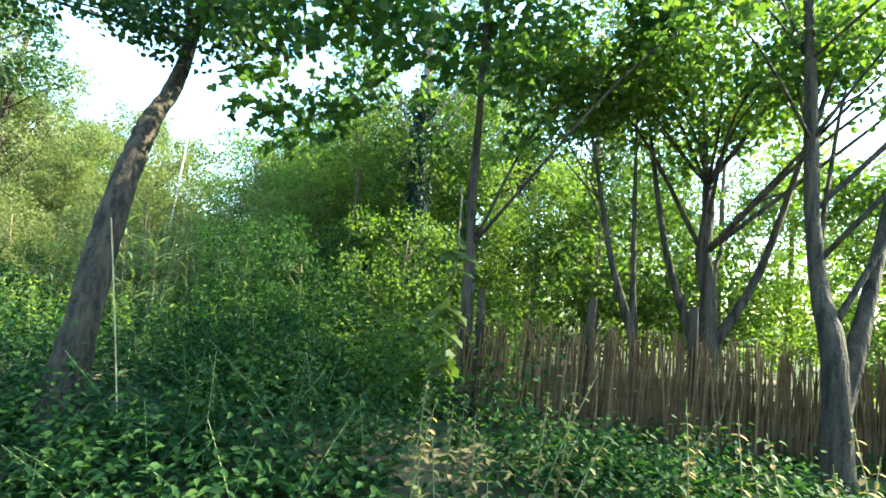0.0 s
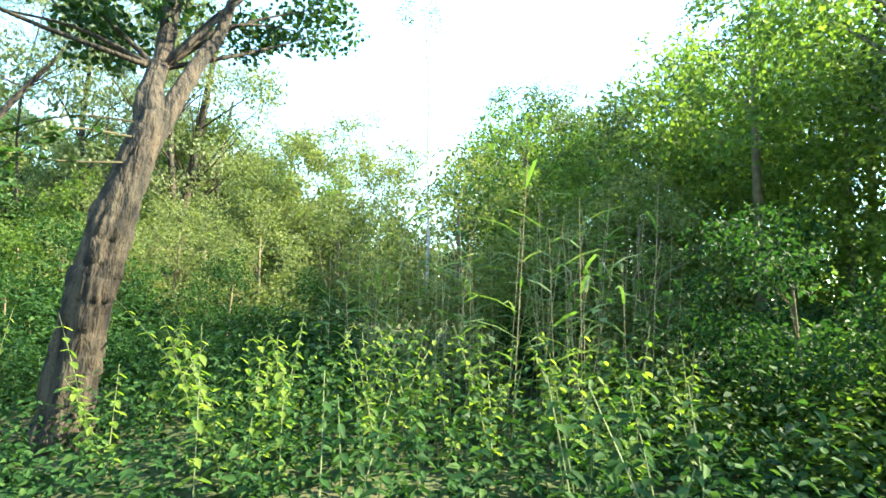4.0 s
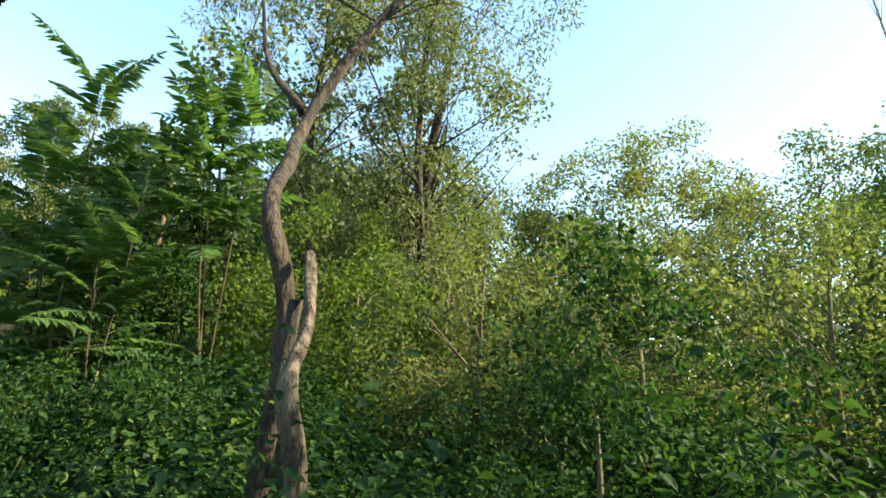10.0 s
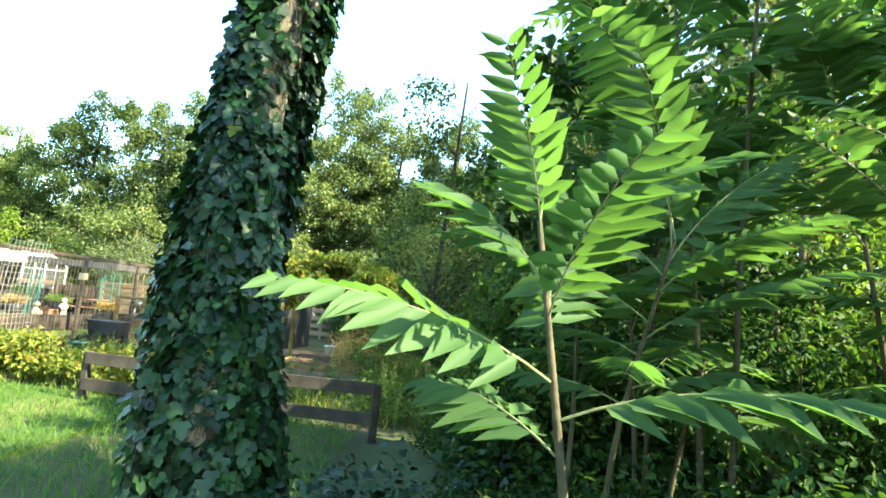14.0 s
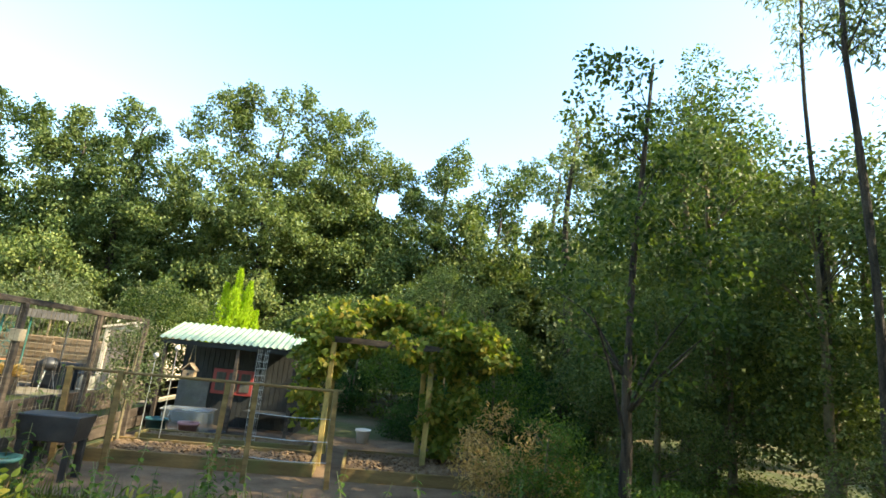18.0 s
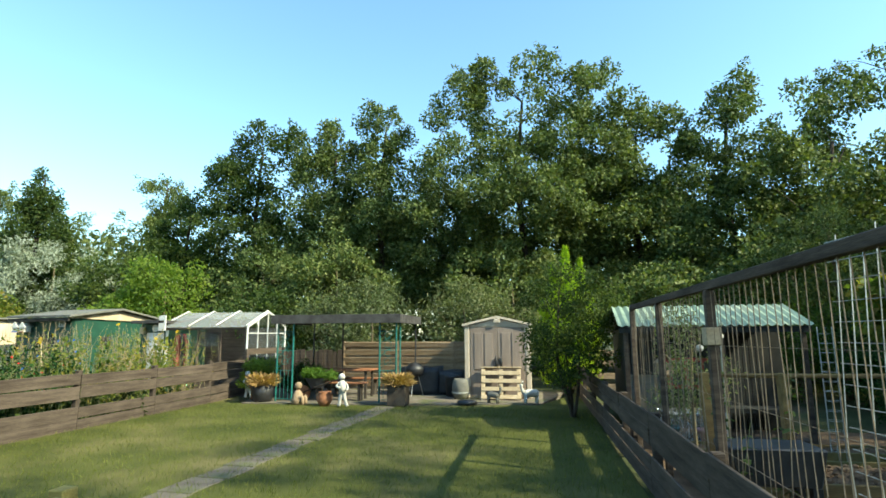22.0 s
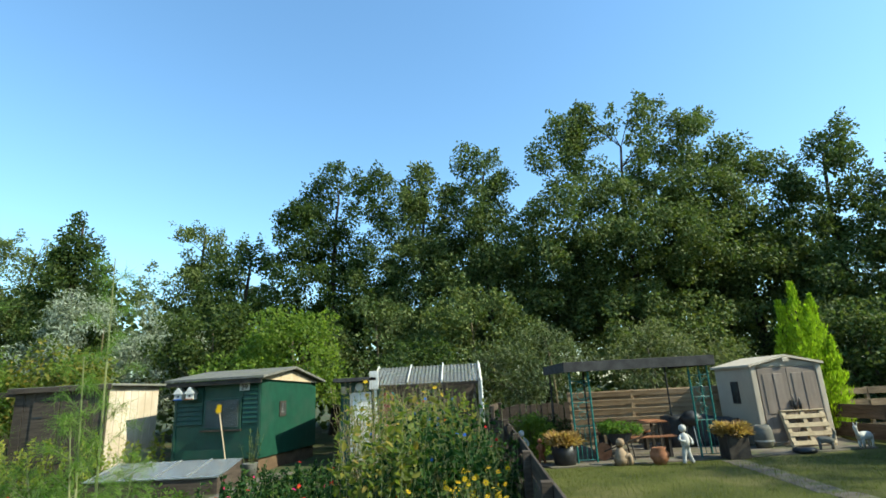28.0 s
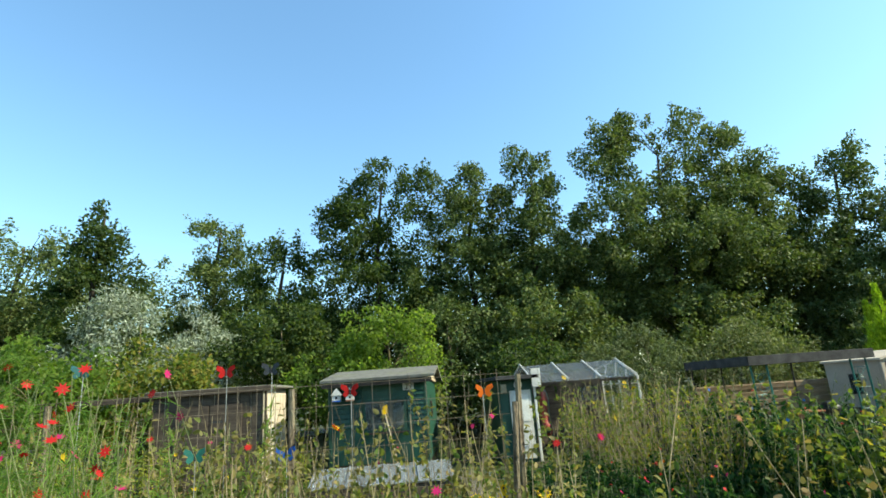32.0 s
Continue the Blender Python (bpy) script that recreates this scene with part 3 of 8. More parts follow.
def crossing_path():
    """Concrete slabs over the lawn towards the terrace."""
    root = tagged(new("pavement"), "narrow grey concrete slab path across the lawn", "path", kind="structure")
    a, b = np.array([-20.95, 18.4]), np.array([-20.55, 28.2])
    rng = np.random.default_rng(5)
    n = 17
    d = (b - a) / n
    for k in range(n):
        c = a + d * (k + 0.5)
        o = part("slab", box(-0.22, 0.22, -0.286, 0.286, 0, 0.05), PAVING, root, bevel=0.008)
        o.matrix_basis = pose(c[0] + rng.normal(0, 0.03), c[1], -0.007 + rng.normal(0, 0.0025), rng.normal(0, 0.6), 0, math.degrees(math.atan2(-d[0], d[1])) + rng.normal(0, 1.5))


def plot_path():
    """The slab path between the flower beds to the glass shed."""
    root = tagged(new("pavement"), "worn pinkish-grey concrete slab path between flower beds", "path", kind="structure")
    rng = np.random.default_rng(6)
    for k in range(26):
        y = 17.6 + 0.47 * k
        x = -30.45 + 0.015 * (y - 22.5) + rng.normal(0, 0.01)
        o = part("slab", box(-0.31, 0.31, -0.225, 0.225, 0, 0.05), PAVING, root, bevel=0.008)
        o.matrix_basis = pose(x, y, 0.0 + rng.normal(0, 0.004), rng.normal(0, 0.7), 0, rng.normal(0, 1.2))


crossing_path()
plot_path()
grass_blades("grass", 6000, (-15.4, -9.4, 17.3, 20.3), 0.0, 0.08, 0.3, "weedy grass before the vegetable garden", 10)
grass_blades("grass", 11000, (-9.3, -4.0, 17.0, 34.0), 0.0, 0.08, 0.34, "tall weedy grass under the wood's edge", 9)


# ---- the wood ----
def at_ground(x, y, dz=-0.08):
    return (x, y, float(gz(x, y)) + dz)


def rel(base, pts):
    return [tuple(float(a - b) for a, b in zip(p, base)) for p in pts]


def climbing_ivy(b, height, r):
    """Ivy that clothes one side of a straight trunk."""
    rng = np.random.default_rng(141)
    n = 3000
    root = thing("climbing_ivy", b, "dark ivy climbing up a pale-barked trunk", "ivy")
    h = rng.uniform(0, 1, n) ** 1.2
    ang = rng.normal(3.6, 0.95, n)
    d = np.column_stack([np.cos(ang), np.sin(ang), np.zeros(n)])
    p = d * (r * rng.uniform(0.85, 1.5, n) * (1.15 - 0.35 * h))[:, None] + np.column_stack([np.zeros((n, 2)), 0.1 + h * height])
    along = d * 0.5 + rng.normal(0, 0.4, (n, 3)) + np.array([0, 0, -1.0])
    leaves("ivy", p, along, d + rng.normal(0, 0.4, (n, 3)) + np.array([0, 0, 0.4]), rng.uniform(0.05, 0.1, n), LOBED, LEAF_IVY, root)
    part("stem", tube(bent([(-r * 0.95, -0.05, 0.0), (-r, 0.0, height * 0.5), (-r * 0.9, 0.04, height * 0.9)], 4), 0.02, 6), BARK, root)


def wood_trees():
    b = at_ground(-0.84, 4.32)
    tree("forked_tree", b, rel(b, [(-0.84, 4.32, b[2]), (-0.78, 4.33, 1.2), (-0.72, 4.29, 1.7), (-0.64, 4.31, 2.2), (-0.54, 4.39, 2.7), (-0.48, 4.5, 3.1), (-0.52, 4.75, 3.55), (-0.49, 5.1, 4.1), (-0.5, 5.3, 5.2), (-0.6, 5.4, 6.8)]), 0.17,
         [(-0.3, 1.2, 5.2, 1.9, 1.6, 1.0), (1.3, 1.0, 4.9, 1.3, 1.4, 0.9), (-1.2, 0.3, 4.2, 0.8, 0.8, 0.6), (0.2, 0.9, 3.9, 1.0, 0.6, 0.4)], 60, 0.38, 9500, 0.06, ROUND, LEAF_ALDER,
         "leaning forked alder with furrowed brown bark", limbs=9, seed=11, low=0.72, furrow=0.3,
         girth=[(0.0, 0.23), (0.35, 0.185), (0.9, 0.168), (1.75, 0.162), (1.95, 0.158), (2.12, 0.135), (2.7, 0.122), (2.95, 0.13), (3.2, 0.085), (4.5, 0.075), (7.0, 0.03)],
         extra=[(rel(b, [(-0.49, 4.44, 2.8), (-0.30, 4.68, 3.45), (-0.13, 4.95, 4.0), (0.06, 5.15, 4.6), (0.4, 5.4, 6.6)]), 0.1)])
    b = at_ground(2.55, -1.75)
    tree("leaning_tree", b, rel(b, [(2.55, -1.6, b[2]), (2.62, -1.35, 1.2), (2.74, -1.05, 2.2), (2.9, -0.8, 3.0), (3.18, -0.25, 3.9), (3.4, 0.2, 5.6), (3.5, 0.5, 7.5)]), 0.15,
         [(0.9, 1.8, 5.4, 2.2, 1.8, 1.2), (-0.9, 2.2, 5.0, 1.4, 1.5, 0.9), (0.2, 1.0, 4.3, 1.0, 0.8, 0.6)], 44, 0.48, 9000, 0.062, ROUND, LEAF_ALDER,
         "leaning tree with dark smooth trunk and a dangling straw-coloured stem", limbs=9, seed=12, low=0.7, furrow=0.16)
    b = at_ground(5.75, -2.45)
    tree("maple_tree", b, rel(b, [(5.75, -2.45, b[2]), (5.78, -2.4, 1.5), (5.8, -2.3, 3.0), (5.8, -2.25, 5.5)]), 0.085,
         [(-0.4, 0.4, 3.5, 1.3, 1.3, 1.1), (0.2, 0.3, 5.0, 2.0, 1.9, 1.2), (-1.6, 1.2, 4.0, 1.5, 1.5, 1.2), (1.0, -0.6, 4.4, 1.3, 1.3, 1.0)], 80, 0.42, 8000, 0.10, LOBED, LEAF_MAPLE,
         "young maple with a thin dark trunk and broad shady leaves", limbs=2, seed=13, low=0.5)
    b = at_ground(7.9, 2.6)
    tree("pale_barked_tree", b, rel(b, [(7.9, 2.6, b[2]), (7.85, 2.6, 2.5), (7.9, 2.65, 4.5), (7.95, 2.8, 7.0), (8.0, 3.0, 9.5)]), 0.17,
         [(0, 0.2, 4.4, 1.3, 1.3, 1.0), (0.3, 0.3, 6.8, 2.4, 2.2, 1.6)], 40, 0.5, 5600, 0.085, KITE, LEAF_WOOD,
         "tall tree with pale grey bark partly grown with ivy", bark=BARK_PALE, limbs=18, seed=14)
    climbing_ivy(b, 5.2, 0.2)
    b = at_ground(4.05, 9.45)
    tree("birch_sapling", b, rel(b, [(4.05, 9.45, b[2]), (4.08, 9.5, 2.5), (4.3, 10.4, 5.0), (4.4, 10.9, 7.0), (4.3, 11.2, 9.0)]), 0.042,
         [(0.1, 1.3, 8.4, 0.6, 0.6, 0.9)], 8, 0.25, 260, 0.06, KITE, LEAF_WOOD, "slim pale birch stem almost without leaves", bark=BARK_BIRCH, limbs=7, seed=15)
    b = at_ground(-3.85, 9.2)
    tree("crooked_tree", b, rel(b, [(-3.66, 9.2, b[2]), (-3.72, 9.14, 1.05), (-3.82, 9.12, 1.62), (-3.9, 9.04, 2.18), (-4.04, 9.08, 2.6), (-4.0, 9.6, 3.1), (-3.94, 10.2, 3.7), (-3.5, 10.6, 4.9), (-3.0, 10.7, 5.8), (-2.6, 10.9, 6.6)]), 0.078,
         [(-0.2, 1.4, 6.2, 2.3, 1.8, 1.3), (1.6, 2.0, 6.0, 1.6, 1.4, 1.3), (-1.9, 1.6, 5.6, 1.3, 1.3, 0.9)], 90, 0.4, 14000, 0.085, SLIM, LEAF_WILLOW,
         "crooked slender willow with a twice-bent trunk", bark=BARK, limbs=4, seed=16, droop=1.2, low=0.8, girth=[(0, 0.07), (2.0, 0.06), (3.4, 0.054), (5.0, 0.045), (7.0, 0.018)],
         extra=[(rel(b, [(-3.95, 9.6, 3.55), (-4.3, 10.0, 4.1), (-4.5, 10.4, 5.0)]), 0.04)])
    b = at_ground(8.5, -3.3)
    tree("hazel_stool", b, rel(b, [(8.5, -3.3, b[2]), (8.5, -3.3, 0.9), (8.45, -3.25, 1.6), (8.5, -3.2, 3.2)]), 0.22,
         [(0.2, 0.4, 4.4, 1.9, 1.8, 1.6), (1.4, -0.8, 3.8, 1.5, 1.5, 1.4)], 44, 0.45, 9500, 0.065, ROUND, LEAF_NETTLE,
         "old coppiced stump with many upright stems", limbs=16, seed=17,
         extra=[(rel(b, [(8.5, -3.3, 1.3), (8.9, -3.6, 2.2), (9.2, -4.0, 4.0)]), 0.07), (rel(b, [(8.45, -3.2, 1.2), (8.2, -2.9, 2.4), (8.1, -2.6, 4.2)]), 0.06), (rel(b, [(8.6, -3.3, 1.2), (8.7, -3.1, 2.5), (8.8, -2.9, 4.4)]), 0.05)])
    b = at_ground(7.75, -2.85)
    tree("forked_sapling", b, rel(b, [(7.75, -2.85, b[2]), (7.7, -2.9, 1.3), (7.5, -2.7, 2.2), (7.3, -2.5, 3.6)]), 0.07,
         [(-0.3, 0.5, 4.2, 1.3, 1.3, 1.1)], 22, 0.4, 4200, 0.065, ROUND, LEAF_NETTLE, "thin forked sapling with backlit leaves", limbs=10, seed=18,
         extra=[(rel(b, [(7.7, -2.9, 1.35), (7.75, -2.8, 2.3), (7.8, -2.7, 4.0)]), 0.045)])
    b = at_ground(7.3, -5.0)
    tree("double_trunk_tree", b, rel(b, [(7.3, -5.0, b[2]), (7.3, -4.95, 1.4), (7.5, -4.7, 2.6), (7.7, -4.5, 5.5)]), 0.11,
         [(0.4, 0.6, 4.6, 1.8, 1.8, 1.3), (1.6, -0.4, 4.3, 1.6, 1.6, 1.2)], 34, 0.5, 5000, 0.068, ROUND, LEAF_NETTLE, "double-trunked dark tree behind a reed screen", limbs=18, seed=19,
         extra=[(rel(b, [(7.3, -4.95, 0.8), (7.7, -5.0, 1.8), (8.3, -5.0, 3.0), (9.0, -5.0, 4.2)]), 0.08)])


def broken_trunk():
    b = at_ground(-3.83, 8.7)
    root = thing("broken_trunk", b, "snapped pale tree trunk leaning down from its stump", "fallen tree")
    part("stump", tube(bent(rel(b, [(-3.86, 8.75, b[2]), (-3.85, 8.76, 1.2), (-3.8, 8.76, 2.02)]), 4), [0.06, 0.058, 0.055, 0.055, 0.05, 0.05, 0.05, 0.048, 0.045], 9, rough=0.6), BARK, root, smooth=True)
    part("log", tube(bent(rel(b, [(-3.76, 8.98, 2.34), (-3.73, 8.68, 2.08), (-3.72, 8.42, 1.84), (-3.78, 8.1, 1.55), (-3.68, 8.06, 1.15), (-3.6, 7.85, 0.4)]), 4), [0.026, 0.032, 0.035, 0.038] + [0.04] * 8 + [0.045] * 9, 10, rough=0.7), BARK_MID, root, "pale weathered log", smooth=True)


def ivy_tree():
    b = (-9.15, 13.1, float(gz(-9.15, 13.1)) - 0.1)
    line = bent(rel(b, [(-9.13, 13.1, b[2]), (-9.18, 13.1, 1.2), (-9.18, 13.08, 2.4), (-9.08, 13.1, 3.5), (-8.75, 13.15, 5.0), (-8.0, 13.2, 6.8)]), 6)
    root = thing("ivy_clad_tree", b, "thick tree trunk wrapped in dark glossy ivy", "tree")
    m = len(line)
    part("trunk", tube(line, [0.31 - 0.19 * k / m for k in range(m)], 36, rough=0.3, furrow=0.10), BARK_PALE, root, smooth=True)
    for pts, r in (([(-8.1, 13.18, 6.5), (-8.5, 13.4, 7.8), (-9.4, 13.6, 9.2)], 0.12), ([(-8.0, 13.2, 6.7), (-7.2, 13.0, 7.8), (-6.4, 12.6, 9.4)], 0.13), ([(-8.2, 13.2, 6.1), (-7.4, 12.2, 6.9), (-6.8, 11.4, 7.4)], 0.07)):
        part("limb", tube(bent(rel(b, pts), 4), [r * (1 - 0.08 * q) for q in range(9)], 8), BARK_PALE, root, smooth=True)
    rng = np.random.default_rng(21)
    n = 15500
    L = np.array(line)
    h = rng.uniform(0, 1, n) ** 1.15
    k = np.minimum((h * 0.94 * (m - 1)), m - 2)
    i = k.astype(int)
    c = L[i] + (L[i + 1] - L[i]) * (k - i)[:, None]
    ang = rng.uniform(0, 2 * math.pi, n)
    # the ivy thins on the side that faces the gardens' sun, high up
    bare = (h > 0.5) & (np.abs((ang - 5.6 + math.pi) % (2 * math.pi) - math.pi) < 0.45 + 1.3 * (h - 0.55))
    keep = ~bare | (rng.uniform(0, 1, n) < 0.12)
    flare = 0.375 + 0.2 * np.exp(-c[:, 2] / 0.4) + 0.06 * np.sin(ang * 3 + c[:, 2] * 2)
    flare = flare * (1 - 0.46 * h)
    d = np.column_stack([np.cos(ang), np.sin(ang), np.zeros(n)])
    p = c + d * (flare * rng.uniform(0.8, 1.16, n))[:, None]
    out = d + rng.normal(0, 0.45, (n, 3)) + np.array([0, 0, 0.45])
    along = np.column_stack([-np.sin(ang), np.cos(ang), np.zeros(n)]) * rng.normal(0, 0.6, n)[:, None] + np.array([0, 0, -1.0]) + rng.normal(0, 0.35, (n, 3)) + d * 0.45
    leaves("ivy", p[keep], along[keep], out[keep], rng.uniform(0.05, 0.115, keep.sum()), LOBED, LEAF_IVY, root, "dark green ivy leaves")
    few = rng.choice(int(keep.sum()), 26, replace=False)
    leaves("yellowed_ivy", (p[keep] + d[keep] * 0.02)[few], along[keep][few], out[keep][few], rng.uniform(0.06, 0.1, 26), LOBED, LEAF_VINE, root, "a few yellowed ivy leaves")
    # The two highest crown parts are unseen, added to shade the lawn.
    cl = crown_clumps(rng, [(1.8, -0.6, 9.4, 2.6, 2.4, 1.3), (-0.8, 0.6, 9.6, 2.4, 2.4, 1.4), (2.0, -1.6, 7.7, 1.2, 1.0, 0.6), (-1.6, -1.0, 7.4, 1.6, 1.2, 0.6), (1.4, 1.4, 11.2, 3.2, 3.0, 1.8), (3.0, -1.4, 11.0, 2.4, 2.4, 1.6)], 200, 0.48)
    q, a, o = clump_leaves(rng, cl, 21000, droop=0.8)
    leaves("crown", q, a, o, rng.uniform(0.07, 0.12, len(q)), KITE, LEAF_WILLOW, root)


def frond_leaflets(rng, m, length):
    """Leaflets of one pinnate frond, laid by the frond's matrix: places, directions, faces, lengths."""
    P, A, O, S = [], [], [], []
    pairs = int(rng.integers(13, 16))
    for k in range(pairs):
        t = 0.16 + 0.82 * k / (pairs - 1)
        c = np.array([0, t, 0.10 * t - 0.34 * t * t])
        fwd = unit(np.array([0, 1, 0.10 - 0.68 * t]))
        size = 0.31 * (1 - 0.6 * abs(t - 0.42) / 0.58) * rng.uniform(0.85, 1.12)
        for sg in (1, -1):
            P.append(c)
            A.append(np.array([sg, 0, 0]) + fwd * 0.45 + rng.normal(0, 0.11, 3) + np.array([0, 0, -0.2]))
            O.append(np.array([0, 0.2, 1.0]) + rng.normal(0, 0.18, 3))
            S.append(size)
    P.append(np.array([0, 0.98, -0.23]))
    A.append(np.array([0, 1, -0.5]))
    O.append(np.array([0, 0.3, 1.0]))
    S.append(0.16)
    R, T = np.array(m.to_3x3()), np.array(m.translation)
    return np.array(P) * length @ R.T + T, np.array(A) @ R.T, np.array(O) @ R.T, np.array(S) * length


def sumac(x, y, h, stems, fronds, length, seed, spread=0.62, near=False, label="sumac bush with long feathery green fronds"):
    rng = np.random.default_rng(seed)
    b = at_ground(x, y)
    root = thing("sumac", b, label, "shrub", "sumac bushes")
    rows = []
    for s in range(stems):
        top = np.array([rng.normal(0, 0.22 * h / 3), rng.normal(0, 0.22 * h / 3), h * rng.uniform(0.62, 0.86)])
        line = bent([(rng.normal(0, 0.08), rng.normal(0, 0.08), 0), top * np.array([0.45, 0.45, 0.5]), top], 4)
        part("stem", tube(line, [0.019 - 0.0016 * k for k in range(len(line))], 6), TWIG_DARK, root, smooth=True)
        L = np.array(line)
        for f in range(fronds):
            u = 1.0 - spread * (f / fronds) ** 1.2
            k = u * (len(L) - 1)
            i = min(int(k), len(L) - 2)
            c = L[i] + (L[i + 1] - L[i]) * (k - i)
            lift = 62 - 55 * f / fronds + rng.normal(0, 8)
            ln = length * rng.uniform(0.75, 1.15)
            m = pose(*c, 0, 0, math.degrees(2.399 * f) + rng.uniform(-20, 20)) @ pose(0, 0, 0, lift, rng.normal(0, 10), 0)
            if near:
                near_frond(root, m, ln, rng)
                continue
            stalk = part("stalk", tube([(0, t, 0.10 * t - 0.34 * t * t) for t in (0, 0.25, 0.5, 0.75, 1)], [0.006, 0.005, 0.004, 0.003, 0.002], 4, caps=False), STEM, root)
            stalk.matrix_basis = m @ Matrix.Diagonal((ln, ln, ln, 1))
            rows.append(frond_leaflets(rng, m, ln))
    if rows:
        at, along, out, size = (np.concatenate(v) for v in zip(*rows))
        tagged(leaves("frond_foliage", at, along, out, size, LANCE, LEAF_SUMAC, root), kind="stuff")


LEAFLET = []


def near_frond(parent, m, length, rng):
    """A frond beside the walk: a stalk with single leaflets."""
    if not LEAFLET:
        o = leaves("leaflet", np.zeros((1, 3)), np.array([(0, 1.0, 0)]), np.array([(0, 0, 1.0)]), 1.0, LANCE, LEAF_SUMAC)
        LEAFLET.append(o.data)
        bpy.data.objects.remove(o)
    line = [(0, t, 0.10 * t - 0.34 * t * t) for t in np.linspace(0, 1, 9)]
    stalk = part("frond", tube(line, [0.006 - 0.0005 * k for k in range(9)], 5), STEM, parent)
    stalk.matrix_basis = m @ Matrix.Diagonal((length, length, length, 1))
    pairs = 13
    for k in range(pairs):
        t = 0.16 + 0.8 * k / (pairs - 1)
        c = (0, t, 0.10 * t - 0.34 * t * t)
        size = 0.31 * (1 - 0.6 * abs(t - 0.42) / 0.58)
        for sg in (1, -1):
            o = new("leaflet", LEAFLET[0])
            o.parent = stalk
            o.matrix_basis = pose(*c, -18 + rng.normal(0, 7), rng.normal(0, 8) + 8 * sg, -sg * (64 + rng.normal(0, 5))) @ Matrix.Diagonal((size * 1.05, size, size, 1))


SHRUBS = {}


def shrub_kinds():
    """Shrubs that the thickets are made of, built once and copied."""
    specs = [
        ("bramble", 1.3, [(0, 0, 0.55, 1.0, 1.0, 0.55)], 40, 0.3, 6500, 0.052, POINTED, LEAF_BRAMBLE, "tangled bramble bush with dark green leaves"),
        ("elder_bush", 2.6, [(0, 0, 1.6, 1.1, 1.1, 1.0), (0.4, 0.2, 0.8, 0.9, 0.9, 0.7)], 60, 0.32, 8000, 0.068, POINTED, LEAF_BRAMBLE, "leafy dark green elder bush"),
        ("sallow_bush", 4.0, [(0, 0, 2.3, 1.5, 1.5, 1.5), (0.3, 0, 1.0, 1.3, 1.3, 0.9)], 70, 0.4, 9500, 0.068, KITE, LEAF_SALLOW, "grey-green sallow bush with slender leaves"),
        ("hazel_bush", 3.4, [(0, 0, 2.0, 1.3, 1.3, 1.3), (0, 0.3, 0.9, 1.0, 1.0, 0.7)], 46, 0.4, 5000, 0.085, KITE, LEAF_NETTLE, "fresh green hazel bush with round leaves"),
        ("thicket_tree", 7.5, [(0, 0, 4.6, 1.9, 1.9, 2.4), (0.4, 0.2, 2.2, 1.7, 1.7, 1.4)], 120, 0.46, 12500, 0.10, KITE, LEAF_OAK, "bushy dark green thicket tree"),
        # Thicket tree with sunlight through its leaves put into a brighter tone.
        ("bright_thicket_tree", 7.0, [(0, 0, 4.4, 2.0, 2.0, 2.2), (0.3, -0.2, 1.9, 1.8, 1.8, 1.4)], 120, 0.46, 13000, 0.095, KITE, LEAF_LIT, "leafy thicket tree coloured bright for backlight"),
    ]
    specs.append(("wood_tree", 10.5, [(0, 0, 6.6, 2.3, 2.3, 3.0), (0.5, 0.3, 3.8, 2.2, 2.2, 2.0), (-0.6, -0.4, 8.6, 1.5, 1.5, 1.7)], 190, 0.48, 26000, 0.10, KITE, LEAF_WOOD, "tall dense leafy tree of the wood"))
    # The sycamore's dark leaf tone carries the shaded side of the foliage.
    specs.append(("sycamore", 5.6, [(0, 0, 3.7, 1.5, 1.5, 1.7), (0.1, 0, 1.9, 1.4, 1.4, 1.4), (0.3, -0.3, 0.8, 1.2, 1.2, 0.7)], 110, 0.36, 11000, 0.115, LOBED, LEAF_ALDER, "young sycamore with broad lobed leaves coloured dark for shade"))
    for k, (name, h, shapes, count, clump, n, leaf, shape, mat, label) in enumerate(specs):
        SHRUBS[name] = tree(name, (0, 0, 0), [(0, 0, 0), (0.05, 0.03, h * 0.3), (0.0, 0.08, h * 0.75)], 0.018 * h + 0.01, shapes, count, clump, n, leaf, shape, mat, label,
                            bark=TWIG, limbs=10 + 2 * k, category="bush" if h < 5 else "tree", seed=40 + k, group=name.replace("_", " ") + " group")


SHRUB_USED = set()


def shrub(name, x, y, size=1.0, turn=None, tall=1.0):
    h = (x * 12.9898 + y * 78.233) % 1.0
    turn = h * 360 if turn is None else turn
    m = pose(*at_ground(x, y, -0.1), 0, 0, turn) @ Matrix.Diagonal((size, size, size * tall, 1))
    if name not in SHRUB_USED:
        SHRUB_USED.add(name)
        SHRUBS[name].matrix_basis = m
        return SHRUBS[name]
    src = SHRUBS[name]
    keep = src.matrix_basis.copy()
    src.matrix_basis = Matrix.Identity(4)
    ob = copy_thing(src, m)
    src.matrix_basis = keep
    return ob


wood_trees()
broken_trunk()
ivy_tree()
for args in ((-5.7, 11.9, 3.6, 3, 12, 0.72, 51), (-6.55, 12.7, 3.3, 3, 13, 0.8, 52), (-4.7, 12.3, 5.6, 3, 13, 0.95, 54, 0.34), (-6.3, 12.4, 5.1, 2, 11, 0.95, 60, 0.3), (-7.0, 12.4, 2.9, 2, 12, 0.75, 55, 0.4, True), (-7.25, 10.55, 3.1, 1, 9, 0.6, 59, 0.3, True)):
    sumac(*args)
shrub_kinds()


